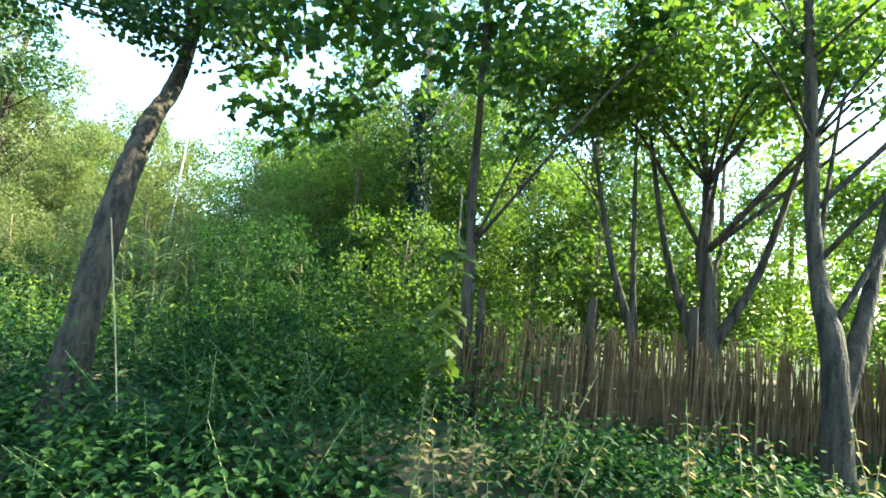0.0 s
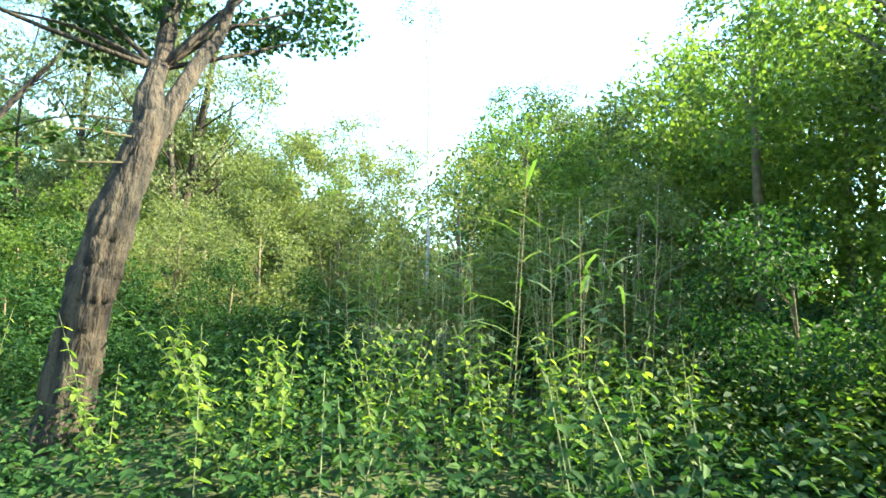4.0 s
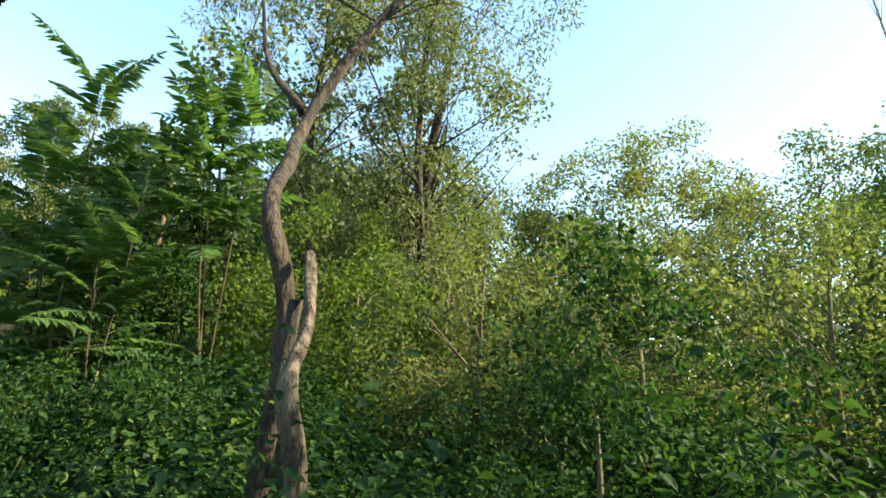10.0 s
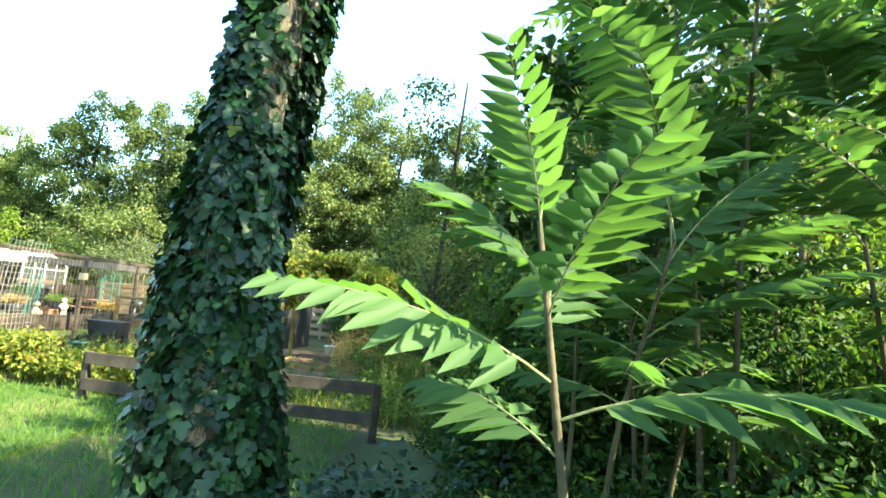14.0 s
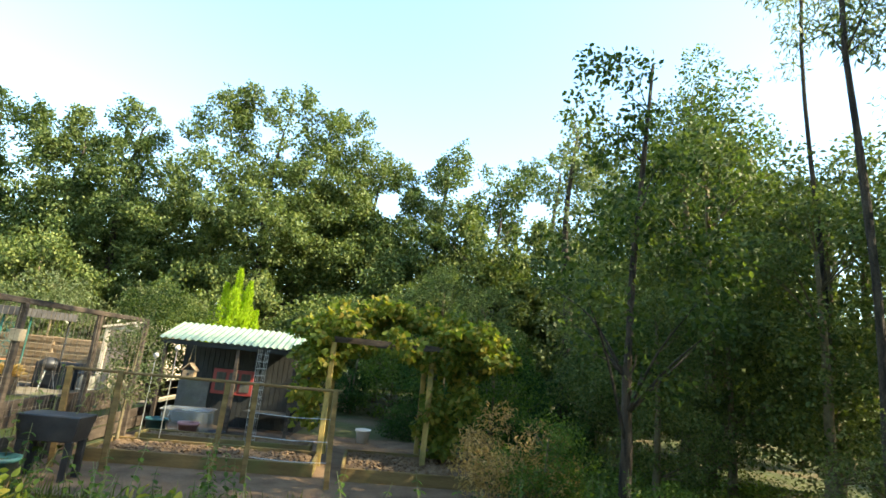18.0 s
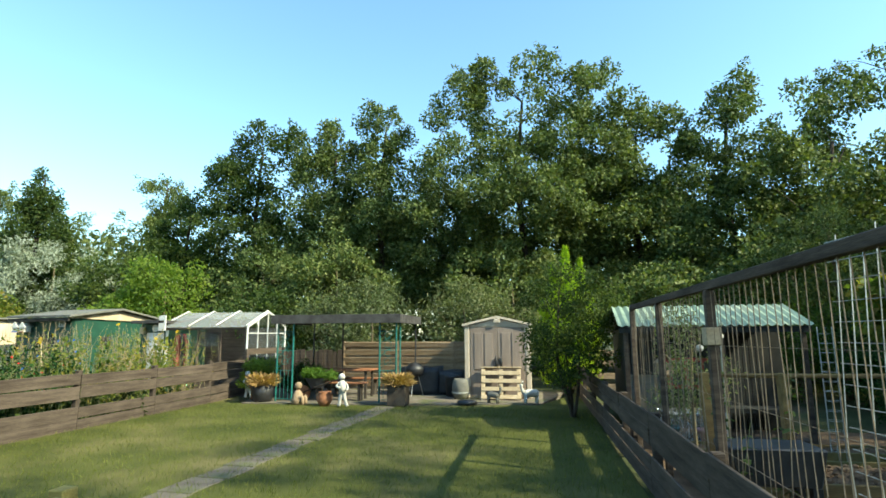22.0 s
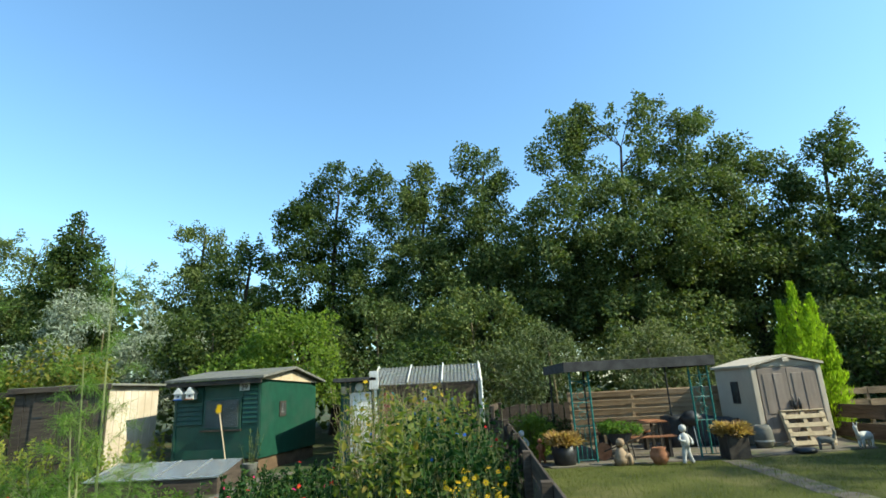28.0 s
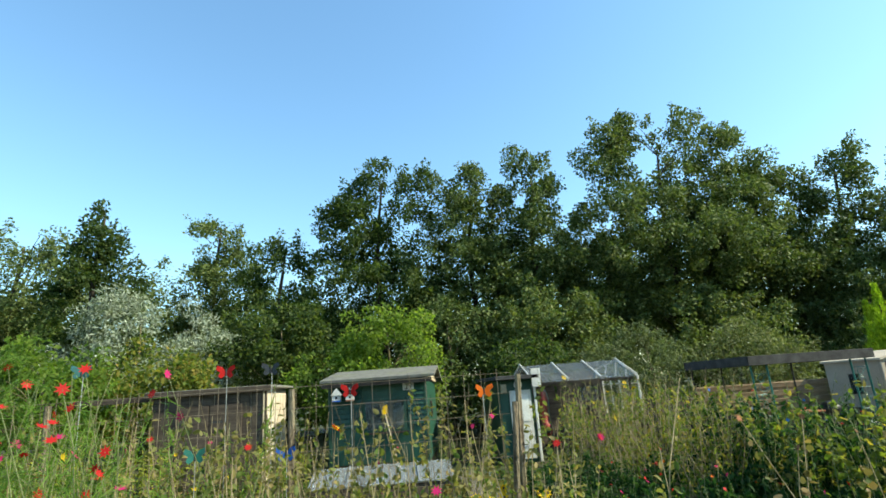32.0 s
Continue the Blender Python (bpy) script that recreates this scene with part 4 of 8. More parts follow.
def thickets():
    rows = [
        # beside the first steps of the walk
        ("sallow_bush", 3.3, 6.2, 0.9), ("hazel_bush", 6.6, 0.6, 0.8), ("elder_bush", 5.0, 0.6, 0.8), ("elder_bush", 4.6, 2.2, 0.8), ("hazel_bush", 9.6, -0.6, 1.1),
        ("bright_thicket_tree", 13.0, 0.8, 0.72), ("bright_thicket_tree", 11.5, 3.2, 0.7), ("bright_thicket_tree", 12.8, -3.6, 0.62), ("bright_thicket_tree", 11.8, -6.4, 0.6), ("bright_thicket_tree", 14.0, -1.6, 0.75), ("hazel_bush", 10.6, -1.6, 0.9), ("bright_thicket_tree", 15.5, -6.5, 0.7),
        ("bright_thicket_tree", 10.0, 6.5, 0.9), ("bright_thicket_tree", 9.5, 9.5, 1.0), ("sallow_bush", 7.0, 7.0, 1.0), ("elder_bush", 6.3, 3.6, 0.9),
        ("bright_thicket_tree", 18.0, 6.0, 0.9), ("bright_thicket_tree", 9.4, 0.6, 0.62), ("bright_thicket_tree", 8.9, 4.2, 0.8), ("bright_thicket_tree", 11.0, 5.6, 1.15), ("bright_thicket_tree", 10.4, 2.0, 0.5), ("bright_thicket_tree", 11.2, -4.4, 0.55), ("bright_thicket_tree", 13.4, -5.6, 0.8), ("bright_thicket_tree", 12.2, -1.2, 0.8), ("bramble", 4.1, -1.0, 0.9),
        # right of the forked tree
        ("bright_thicket_tree", 6.2, 9.2, 0.85), ("thicket_tree", 8.2, 7.4, 0.9), ("bright_thicket_tree", 6.9, 11.5, 0.9), ("sallow_bush", 2.3, 10.2, 0.9), ("sallow_bush", 0.8, 9.2, 0.75),
        ("elder_bush", 4.7, 6.0, 0.7), ("elder_bush", 1.6, 7.2, 0.6), ("thicket_tree", 12.5, 16.0, 1.35), ("thicket_tree", 15.5, 21.0, 1.7), ("thicket_tree", 11.0, 21.0, 1.3), ("bright_thicket_tree", 9.0, 15.0, 1.0),
        # ahead, towards the crooked tree
        ("elder_bush", -1.6, 8.6, 0.85), ("sallow_bush", -0.6, 10.0, 0.7), ("elder_bush", -2.4, 7.8, 0.6), ("sallow_bush", -1.9, 10.8, 0.75), ("sallow_bush", -0.2, 12.0, 0.85), ("elder_bush", 0.3, 8.0, 0.7),
        ("elder_bush", -6.2, 14.2, 1.1), ("elder_bush", -5.4, 13.6, 1.0), ("hazel_bush", -3.0, 12.8, 0.9), ("hazel_bush", -4.0, 13.5, 0.9), ("sallow_bush", -1.5, 14.0, 1.0), ("hazel_bush", -6.9, 14.4, 0.7),
        ("sallow_bush", 1.0, 15.5, 1.1), ("bright_thicket_tree", -3.4, 16.5, 0.75), ("sallow_bush", -2.0, 17.5, 1.1), ("bright_thicket_tree", 3.0, 18.0, 0.95), ("thicket_tree", -4.2, 17.4, 0.5),
        ("bramble", -2.8, 6.6, 0.7), ("bramble", -1.9, 6.0, 0.7), ("bramble", -0.2, 6.3, 0.8), ("bramble", 0.9, 5.4, 0.7), ("bramble", -4.7, 8.7, 0.7), ("bramble", -5.6, 9.9, 0.75), ("bramble", -6.4, 10.8, 0.6), ("bramble", -7.4, 12.9, 0.6), ("bramble", -5.2, 10.7, 0.8), ("bramble", -6.2, 11.4, 0.9), ("bramble", -5.5, 11.3, 1.1), ("bramble", -4.7, 11.2, 1.1), ("bramble", -6.7, 12.0, 0.8), ("bramble", -4.0, 10.6, 1.0),
        # the dark edge of the wood beside the gardens
        ("thicket_tree", -7.0, 21.6, 0.5), ("thicket_tree", -5.0, 22.6, 0.6), ("thicket_tree", -5.2, 23.0, 1.05), ("thicket_tree", -2.4, 26.4, 1.1), ("thicket_tree", -1.0, 23.6, 1.1), ("thicket_tree", 1.6, 27.0, 1.2), ("thicket_tree", -4.8, 20.8, 0.75), ("thicket_tree", -6.0, 24.7, 0.7), ("thicket_tree", -2.6, 23.0, 1.0), ("thicket_tree", -8.4, 28.4, 0.6), ("thicket_tree", -5.0, 28.5, 0.8), ("thicket_tree", -0.6, 20.0, 1.2), ("thicket_tree", -9.2, 31.5, 0.75),
        ("sallow_bush", -6.4, 18.2, 0.5), ("hazel_bush", -8.3, 18.9, 0.3), ("hazel_bush", -9.2, 20.3, 0.45), ("hazel_bush", -8.9, 24.6, 0.8), ("elder_bush", -9.5, 27.5, 1.0), ("bramble", -7.4, 16.0, 0.6), ("elder_bush", -9.4, 29.6, 1.0), ("elder_bush", -8.0, 26.0, 0.9), ("bramble", -7.6, 24.2, 1.0), ("hazel_bush", -10.6, 30.6, 0.8), ("elder_bush", -7.2, 30.4, 1.2), ("elder_bush", -6.4, 33.2, 1.3), ("bramble", -10.2, 27.0, 0.9), ("elder_bush", -11.8, 31.8, 1.0), ("elder_bush", -3.6, 30.6, 1.4),
        # tall trees that close the wood and shade it
        ("bright_thicket_tree", 9.4, 8.0, 1.05), ("bright_thicket_tree", 10.8, 5.0, 1.1), ("wood_tree", 12.9, 2.4, 0.95), ("bright_thicket_tree", 7.4, 4.6, 0.95), ("sallow_bush", 5.4, 4.9, 0.8), ("wood_tree", 13.8, 9.6, 1.15), ("wood_tree", 8.0, 12.2, 0.8), ("bright_thicket_tree", 5.6, 7.6, 0.58), ("bright_thicket_tree", 7.1, 6.2, 0.66),
        ("wood_tree", -3.8, 25.8, 1.0), ("wood_tree", -1.6, 28.0, 1.1),
        ("sycamore", -6.15, 14.9, 0.95),
        # across the walk: unseen, added to close the place and its light
        ("thicket_tree", -6.5, -2.0, 1.1), ("thicket_tree", -11.0, 4.0, 1.1), ("hazel_bush", -3.0, -6.0, 1.2), ("thicket_tree", 0.0, -14.0, 1.2), ("thicket_tree", -17.0, 7.0, 1.0), ("hazel_bush", -24.0, 10.0, 0.9), ("thicket_tree", 8.5, -13.0, 1.1),
    ]
    for r in rows:
        shrub(*r)


def wood_big_trees():
    b = at_ground(3.2, 15.5)
    tree("sallow_tree", b, [(0, 0, 0), (0.1, 0, 1.5), (0, 0.2, 3.8)], 0.16, [(0, 0, 4.6, 3.1, 2.8, 2.8), (1.2, 0, 2.8, 2.6, 2.2, 2.0), (-2.2, -0.4, 3.6, 1.8, 1.6, 1.8)], 420, 0.4, 62000, 0.08, KITE, LEAF_SALLOW,
         "broad domed sallow with pale sunlit leaves", limbs=24, seed=61)
    b = at_ground(-0.4, 20.4)
    tree("willow_tree", b, [(0, 0, 0), (0.2, 0, 3.0), (0.0, 0.3, 6.0), (0.3, 0.2, 9.0)], 0.2, [(0, 0, 6.4, 2.6, 2.2, 3.4), (-1.4, 0, 5.4, 1.6, 1.6, 2.2)], 80, 0.5, 8500, 0.13, SLIM, LEAF_WILLOW,
         "airy willow with gaps of sky between its branches", limbs=40, seed=62, droop=0.9)
    b = at_ground(-8.2, 20.2)
    tree("young_ash", b, [(0, 0, 0), (0, 0, 1.5), (0.1, 0.1, 3.5), (0.3, 0, 6.5)], 0.085, [(0, 0, 3.1, 1.5, 1.5, 1.3), (0.2, 0, 4.7, 1.0, 1.0, 1.3), (-0.3, 0, 5.8, 0.5, 0.5, 0.8)], 64, 0.32, 5200, 0.085, OVAL, LEAF_WOOD,
         "young tree with a thin straggling top", limbs=20, seed=63)
    b = at_ground(-1.5, 18.2)
    tree("tall_willow", b, [(0, 0, 0), (0.2, 0, 4.0), (0.6, 0.1, 8.0), (0.9, 0, 11.0)], 0.22, [(0.4, 0, 7.8, 3.0, 3.0, 3.6), (-0.8, 0, 10.8, 1.4, 1.4, 1.4)], 90, 0.5, 7500, 0.12, KITE, LEAF_WILLOW,
         "tall hazy willow at the wood's edge", limbs=30, seed=64)


def high_willows():
    """Tall willows added so that thin crowns, mostly out of view, dapple the lawn."""
    for k, (x, y, z, r) in enumerate(((-6.0, 18.8, 11.0, 2.4), (-4.2, 21.4, 12.8, 2.0))):
        tree("high_willow", at_ground(x, y), [(0, 0, 0), (0.15, 0.1, z * 0.3), (-0.1, 0.05, z * 0.65), (0.3, 0, z)], 0.06, [(0, 0, z, r, r, 1.5), (0.6, -0.6, z + 1.1, r * 0.6, r * 0.6, 0.9), (0, 0, z * 0.72, 1.1, 1.1, 1.7)], 60, 0.42, 6200, 0.13, SLIM, LEAF_WILLOW,
             "tall slender willow added for its thin dappling crown", limbs=14, seed=180 + k, group="high willows", low=0.55, droop=0.8)


def back_trees():
    """The row of tall trees behind the gardens."""
    rows = [
        # x, y, height, crown parts (dx, z, rx, rz), count, leaves, material, label
        (-17.6, 41.0, 14.6, [(0.4, 12.6, 2.4, 2.9), (-2.7, 12.6, 1.4, 2.2), (3.3, 11.6, 2.2, 2.9), (0, 8.0, 4.6, 3.4), (-3.2, 6.4, 2.4, 2.6), (3.6, 7.4, 2.6, 3.0)], 230, 34000, LEAF_OAK, "great dark green oak behind the gardens"),
        (-24.6, 41.0, 13.4, [(0.2, 11.8, 0.9, 2.2), (0, 8.8, 2.1, 2.8), (0, 5.2, 2.8, 3.0)], 90, 12000, LEAF_OAK, "slender-topped dark tree in the back row"),
        (-27.6, 42.0, 12.7, [(0, 10.2, 1.9, 2.6), (0.2, 6.6, 2.9, 3.2)], 90, 12000, LEAF_OAK, "round-topped dark tree in the back row"),
        (-32.2, 42.4, 13.2, [(0.6, 11.6, 1.7, 2.2), (-1.3, 10.2, 1.4, 1.6), (0, 6.8, 2.6, 3.2)], 90, 12000, LEAF_WOOD, "tall two-headed poplar in the back row"),
        (-12.2, 41.5, 12.5, [(0, 9.8, 2.4, 2.8), (0, 5.6, 3.2, 3.4)], 100, 13000, LEAF_OAK, "dark tree in the back row"),
        (-8.6, 40.0, 13.0, [(0, 10.2, 1.6, 3.0), (-1.5, 8.6, 2.0, 2.0), (0, 5.4, 3.4, 3.6)], 100, 13000, LEAF_OAK, "dark tree with pale stem in the back row"),
        (-3.0, 38.5, 13.5, [(0, 9.6, 3.2, 3.6), (0, 5.0, 3.8, 3.8)], 110, 13000, LEAF_OAK, "dark tree closing the back row"),
        (3.5, 36.0, 13.0, [(0, 8.6, 3.8, 4.2)], 90, 9000, LEAF_OAK, "dark tree deep in the wood"),
        (-41.2, 46.4, 12.8, [(0.2, 10.6, 1.2, 2.0), (-0.9, 7.8, 2.1, 2.4), (0.8, 8.2, 1.3, 1.8), (0, 4.4, 2.6, 2.6)], 80, 9000, LEAF_OAK, "dark alder standing behind the plots"),
        (-37.2, 43.5, 10.0, [(0, 7.8, 1.6, 2.0), (0, 4.6, 2.8, 2.8)], 70, 8000, LEAF_WOOD, "mid-green tree behind the plots"),
        (-44.5, 40.6, 11.6, [(0, 10.2, 0.36, 1.5), (0, 8.6, 0.75, 1.6), (0, 6.6, 1.4, 2.0), (1.4, 6.4, 0.8, 1.6), (0, 3.6, 2.2, 2.2)], 70, 8000, LEAF_WOOD, "narrow pointed poplar behind the plots"),
        (-50.5, 45.0, 11.8, [(0, 8.2, 3.0, 3.3), (-2, 5.6, 3.0, 3.2)], 170, 15000, LEAF_OAK, "broad tree at the far edge of the gardens"),
        (-56.5, 44.0, 12.8, [(0, 8.9, 3.4, 3.8), (-3, 8.5, 2.6, 3.6), (1, 4.4, 4.0, 3.0)], 170, 15000, LEAF_OAK, "broad tree at the far edge of the gardens"),
        (-65.5, 43.0, 13.6, [(0, 9.8, 3.6, 4.2), (-4, 9.0, 3.0, 4.2), (0, 5.0, 4.4, 3.4)], 170, 15000, LEAF_OAK, "broad tree at the far edge of the gardens"),
        (-73.0, 38.0, 12.0, [(0, 8.0, 4.0, 4.4), (0, 4.4, 4.4, 3.4)], 170, 15000, LEAF_OAK, "broad tree at the far edge of the gardens"),
        (-4.6, 32.2, 12.6, [(0, 10.8, 0.9, 1.8), (0.6, 8.6, 1.2, 1.4)], 22, 1300, LEAF_WILLOW, "airy tree rising above the wood's edge"),
        (-6.4, 36.5, 9.6, [(0, 6.6, 2.4, 2.8), (0.5, 3.6, 3.0, 2.8)], 80, 9000, LEAF_OAK, "dark tree at the corner of the wood"),
        (0.6, 33.0, 10.5, [(0, 7.2, 2.8, 3.0), (0.4, 3.8, 3.2, 3.0)], 80, 9000, LEAF_OAK, "dark tree at the corner of the wood"),
        (-21.5, 46.0, 11.0, [(0, 7.0, 4.5, 4.0)], 80, 8000, LEAF_OAK, "dark tree filling the second row"),
        (-30.0, 48.0, 10.5, [(0, 6.4, 4.8, 4.0)], 80, 8000, LEAF_OAK, "dark tree filling the second row"),
        (-14.0, 46.5, 11.0, [(0, 7.0, 4.5, 4.0)], 80, 8000, LEAF_OAK, "dark tree filling the second row"),
        (-38.0, 50.0, 9.0, [(0, 5.4, 4.8, 3.6)], 80, 8000, LEAF_OAK, "dark tree filling the second row"),
        (-54.0, 52.0, 9.6, [(0, 5.6, 5.5, 3.8)], 80, 8000, LEAF_OAK, "dark tree filling the second row"),
    ]
    for k, (x, y, h, parts, count, n, mat, label) in enumerate(rows):
        shapes = [(dx, 0, z, rx * 1.42, rx * 1.1, rz * 1.02) for dx, z, rx, rz in parts]
        wide = max(rx for _, _, rx, _ in parts)
        shapes.append((0, 0, h * 0.42, wide * 0.95, wide * 0.8, h * 0.3))
        tree("tall_tree", (x, y, -0.1), [(0, 0, 0), (0.2, 0, h * 0.3), (-0.1, 0.1, h * 0.6), (0.2, 0, h * 0.9)], 0.22, shapes, int(count * 2.6), 0.58, int(n * 2.9), 0.16, KITE, mat, label, limbs=18, seed=70 + k, group="back row of trees", sprigs=26)
    low = [
        (-32.0, 35.2, 5.5, [(0, 3.2, 2.2, 2.1), (-1.6, 2.6, 1.6, 1.6)], 70, 9000, LEAF_BRIGHT, KITE, 0.13, "fresh green bushy tree behind the huts"),
        (-36.0, 37.5, 6.2, [(0, 3.8, 2.2, 2.2)], 60, 7500, LEAF_WOOD, KITE, 0.14, "green bushy tree behind the huts"),
        (-42.0, 39.5, 7.6, [(0, 4.6, 3.2, 2.7), (2.4, 3.2, 2.4, 2.2), (-2.6, 3.0, 2.4, 2.2)], 120, 15000, LEAF_SILVER, SLIM, 0.18, "silvery white willow behind the plots"),
        (-47.5, 36.5, 5.0, [(0, 2.6, 2.8, 2.0)], 60, 7000, LEAF_WOOD, KITE, 0.14, "green hedge tree by the far plot"),
        (-40.5, 31.0, 4.0, [(0, 2.2, 1.8, 1.6)], 50, 6000, LEAF_BRIGHT, KITE, 0.12, "yellow-green shrub in the far plot"),
        (-44.5, 32.5, 4.4, [(0, 2.4, 2.2, 1.8)], 50, 6000, LEAF_VINE, KITE, 0.12, "yellowing shrub in the far plot"),
        (-42.5, 28.0, 3.4, [(0, 1.8, 1.5, 1.4)], 40, 5000, LEAF_BRIGHT, KITE, 0.11, "yellow-green shrub in the far plot"),
        (-47.0, 29.5, 4.0, [(0, 2.2, 2.0, 1.6)], 40, 5000, LEAF_VINE, KITE, 0.12, "yellowing shrub in the far plot"),
        (-23.0, 34.6, 3.9, [(0, 2.2, 1.6, 1.5), (-1.6, 1.9, 1.3, 1.3)], 60, 8000, LEAF_WILLOW, SLIM, 0.13, "grey-green shrub over the back fence"),
        (-19.6, 34.8, 3.8, [(0, 2.2, 1.5, 1.4), (1.6, 2.0, 1.4, 1.3)], 60, 8000, LEAF_WILLOW, SLIM, 0.13, "grey-green shrub over the back fence"),
        (-27.5, 34.5, 3.6, [(0, 2.0, 1.9, 1.4)], 50, 6500, LEAF_WOOD, KITE, 0.12, "green shrub behind the glass shed"),
        (-13.0, 34.0, 4.4, [(0, 2.4, 2.0, 1.8)], 50, 6500, LEAF_OAK, KITE, 0.13, "dark shrub behind the green-roofed shed"),
        (-9.5, 33.0, 4.6, [(0, 2.6, 2.2, 2.0)], 50, 6500, LEAF_OAK, KITE, 0.13, "dark shrub behind the arbour"),
        (-38.5, 33.0, 4.0, [(0, 2.0, 2.2, 1.8)], 50, 6500, LEAF_VINE, KITE, 0.13, "yellowing shrub beside the cream hut"),
        (-25.5, 37.5, 6.0, [(0, 3.4, 2.6, 2.4)], 60, 7000, LEAF_OAK, KITE, 0.14, "dark undergrowth tree behind the gardens"),
        (-18.0, 37.5, 5.6, [(0, 3.0, 2.8, 2.4)], 60, 7000, LEAF_OAK, KITE, 0.14, "dark undergrowth tree behind the gardens"),
        (-11.0, 37.5, 6.0, [(0, 3.2, 2.8, 2.6)], 60, 7000, LEAF_OAK, KITE, 0.14, "dark undergrowth tree behind the gardens"),
        (-29.5, 38.5, 6.0, [(0, 3.2, 2.6, 2.6)], 60, 7000, LEAF_OAK, KITE, 0.14, "dark undergrowth tree behind the gardens"),
    ]
    for k, (x, y, h, parts, count, n, mat, shape, leaf, label) in enumerate(low):
        shapes = [(dx, 0, z, rx, rx * 0.8, rz) for dx, z, rx, rz in parts]
        tree("garden_tree", (x, y, -0.1), [(0, 0, 0), (0.1, 0, h * 0.3), (0, 0.1, h * 0.75)], 0.09, shapes, int(count * 1.4), 0.5, int(n * 1.25), leaf * 1.1, shape, mat, label, bark=TWIG, limbs=16, seed=110 + k, category="tree")
    # golden conifer: a flame of upright sprays
    rng = np.random.default_rng(140)
    root = thing("golden_conifer", (-16.1, 32.2, 0), "bright yellow-green flame-shaped conifer", "conifer")
    part("trunk", tube([(0, 0, -0.1), (0, 0, 1.5), (0, 0, 3.6)], [0.10, 0.07, 0.02], 8), BARK, root, smooth=True)
    n = 22000
    spire = np.array([0.95, 0.95, 1.0, 1.6]) * np.array([(0, 0, 4.25, 0.5), (-0.42, 0.1, 3.75, 0.42), (0.45, -0.1, 3.85, 0.42), (0.1, -0.42, 3.5, 0.4), (-0.75, -0.1, 2.7, 0.38), (0.75, 0.15, 2.9, 0.38), (0.3, 0.5, 3.5, 0.4), (-0.35, -0.45, 2.9, 0.38), (0.5, -0.5, 2.6, 0.36)])
    pick = rng.integers(0, len(spire), n)
    z = rng.uniform(0, 1, n) ** 0.9
    a = rng.uniform(0, 2 * math.pi, n)
    r = spire[pick, 3] * np.sin(np.clip((1 - z) * 1.5 + 0.04, 0, math.pi / 2)) * (0.8 + 0.2 * np.sin(z * 34 + pick)) * rng.uniform(0.4, 1.08, n)
    p = np.column_stack([spire[pick, 0] * (0.5 + 0.5 * z) + r * np.cos(a), spire[pick, 1] * (0.5 + 0.5 * z) + r * np.sin(a), 0.2 + z * (spire[pick, 2] - 0.2)])
    d = np.column_stack([np.cos(a) * 0.45, np.sin(a) * 0.45, np.ones(n)])
    leaves("crown", p, d + rng.normal(0, 0.2, (n, 3)), np.column_stack([np.cos(a), np.sin(a), np.full(n, 0.3)]) + rng.normal(0, 0.4, (n, 3)), rng.uniform(0.07, 0.16, n), SLIM, LEAF_GOLD, root)


def left_of_screen(x, y):
    """Away from the bare strip in front of the reed screen."""
    return (np.asarray(x) - 3.3) * 0.788 - (np.asarray(y) + 6.7) * 0.616 < 0


def undergrowth(name, n, box4, smin, smax, top, leaf, shape, material, label, seed, keep=None):
    """A waist-high mat of leaves over the wood's floor."""
    rng = np.random.default_rng(seed)
    x0, x1, y0, y1 = box4
    p = np.column_stack([rng.uniform(x0, x1, n), rng.uniform(y0, y1, n)])
    s = side_of_path(p[:, 0], p[:, 1])
    gap = walk_gap(p[:, 0], p[:, 1])
    ok = (s > smin) & (s < smax) & (gap > 0.3)
    if keep:
        ok &= keep(p[:, 0], p[:, 1])
    p, gap = p[ok], gap[ok]
    wave = 0.5 + 0.5 * np.sin(p[:, 0] * 2.1 + 1.3 * np.sin(p[:, 1] * 1.7)) * np.cos(p[:, 1] * 1.9 + np.sin(p[:, 0] * 1.1))
    m = len(p) // 12
    p, gap, wave = p[:m], gap[:m], wave[:m]
    h = top * (0.3 + 0.7 * wave) * rng.uniform(0.45, 1.35, m) * (0.25 + 0.75 * smooth((gap - 0.3) / 0.9))
    # shoots: leaves spiral up each one, smaller towards its tip
    u = (np.arange(12)[None] + rng.uniform(0, 0.9, (m, 12))) / 12
    ang = rng.uniform(0, 6.28, (m, 1)) + 2.4 * np.arange(12)[None]
    lean = rng.normal(0, 0.22, (m, 2))
    d = np.stack([np.cos(ang), np.sin(ang), rng.normal(-0.25, 0.3, (m, 12))], -1)
    at = np.stack([p[:, :1] + lean[:, :1] * u * h[:, None], p[:, 1:] + lean[:, 1:] * u * h[:, None], gz(p[:, 0], p[:, 1])[:, None] + 0.02 + u * h[:, None]], -1) + d * 0.03
    out = d * 0.35 + rng.normal(0, 0.4, d.shape) + np.array([0.15, -0.1, 1.0])
    size = rng.uniform(0.65, 1.3, (m, 12)) * leaf * (1.25 - 0.6 * u)
    ob = leaves(name, at.reshape(-1, 3), d.reshape(-1, 3), out.reshape(-1, 3), size.ravel(), shape, material)
    return tagged(ob, label, "undergrowth", kind="stuff")


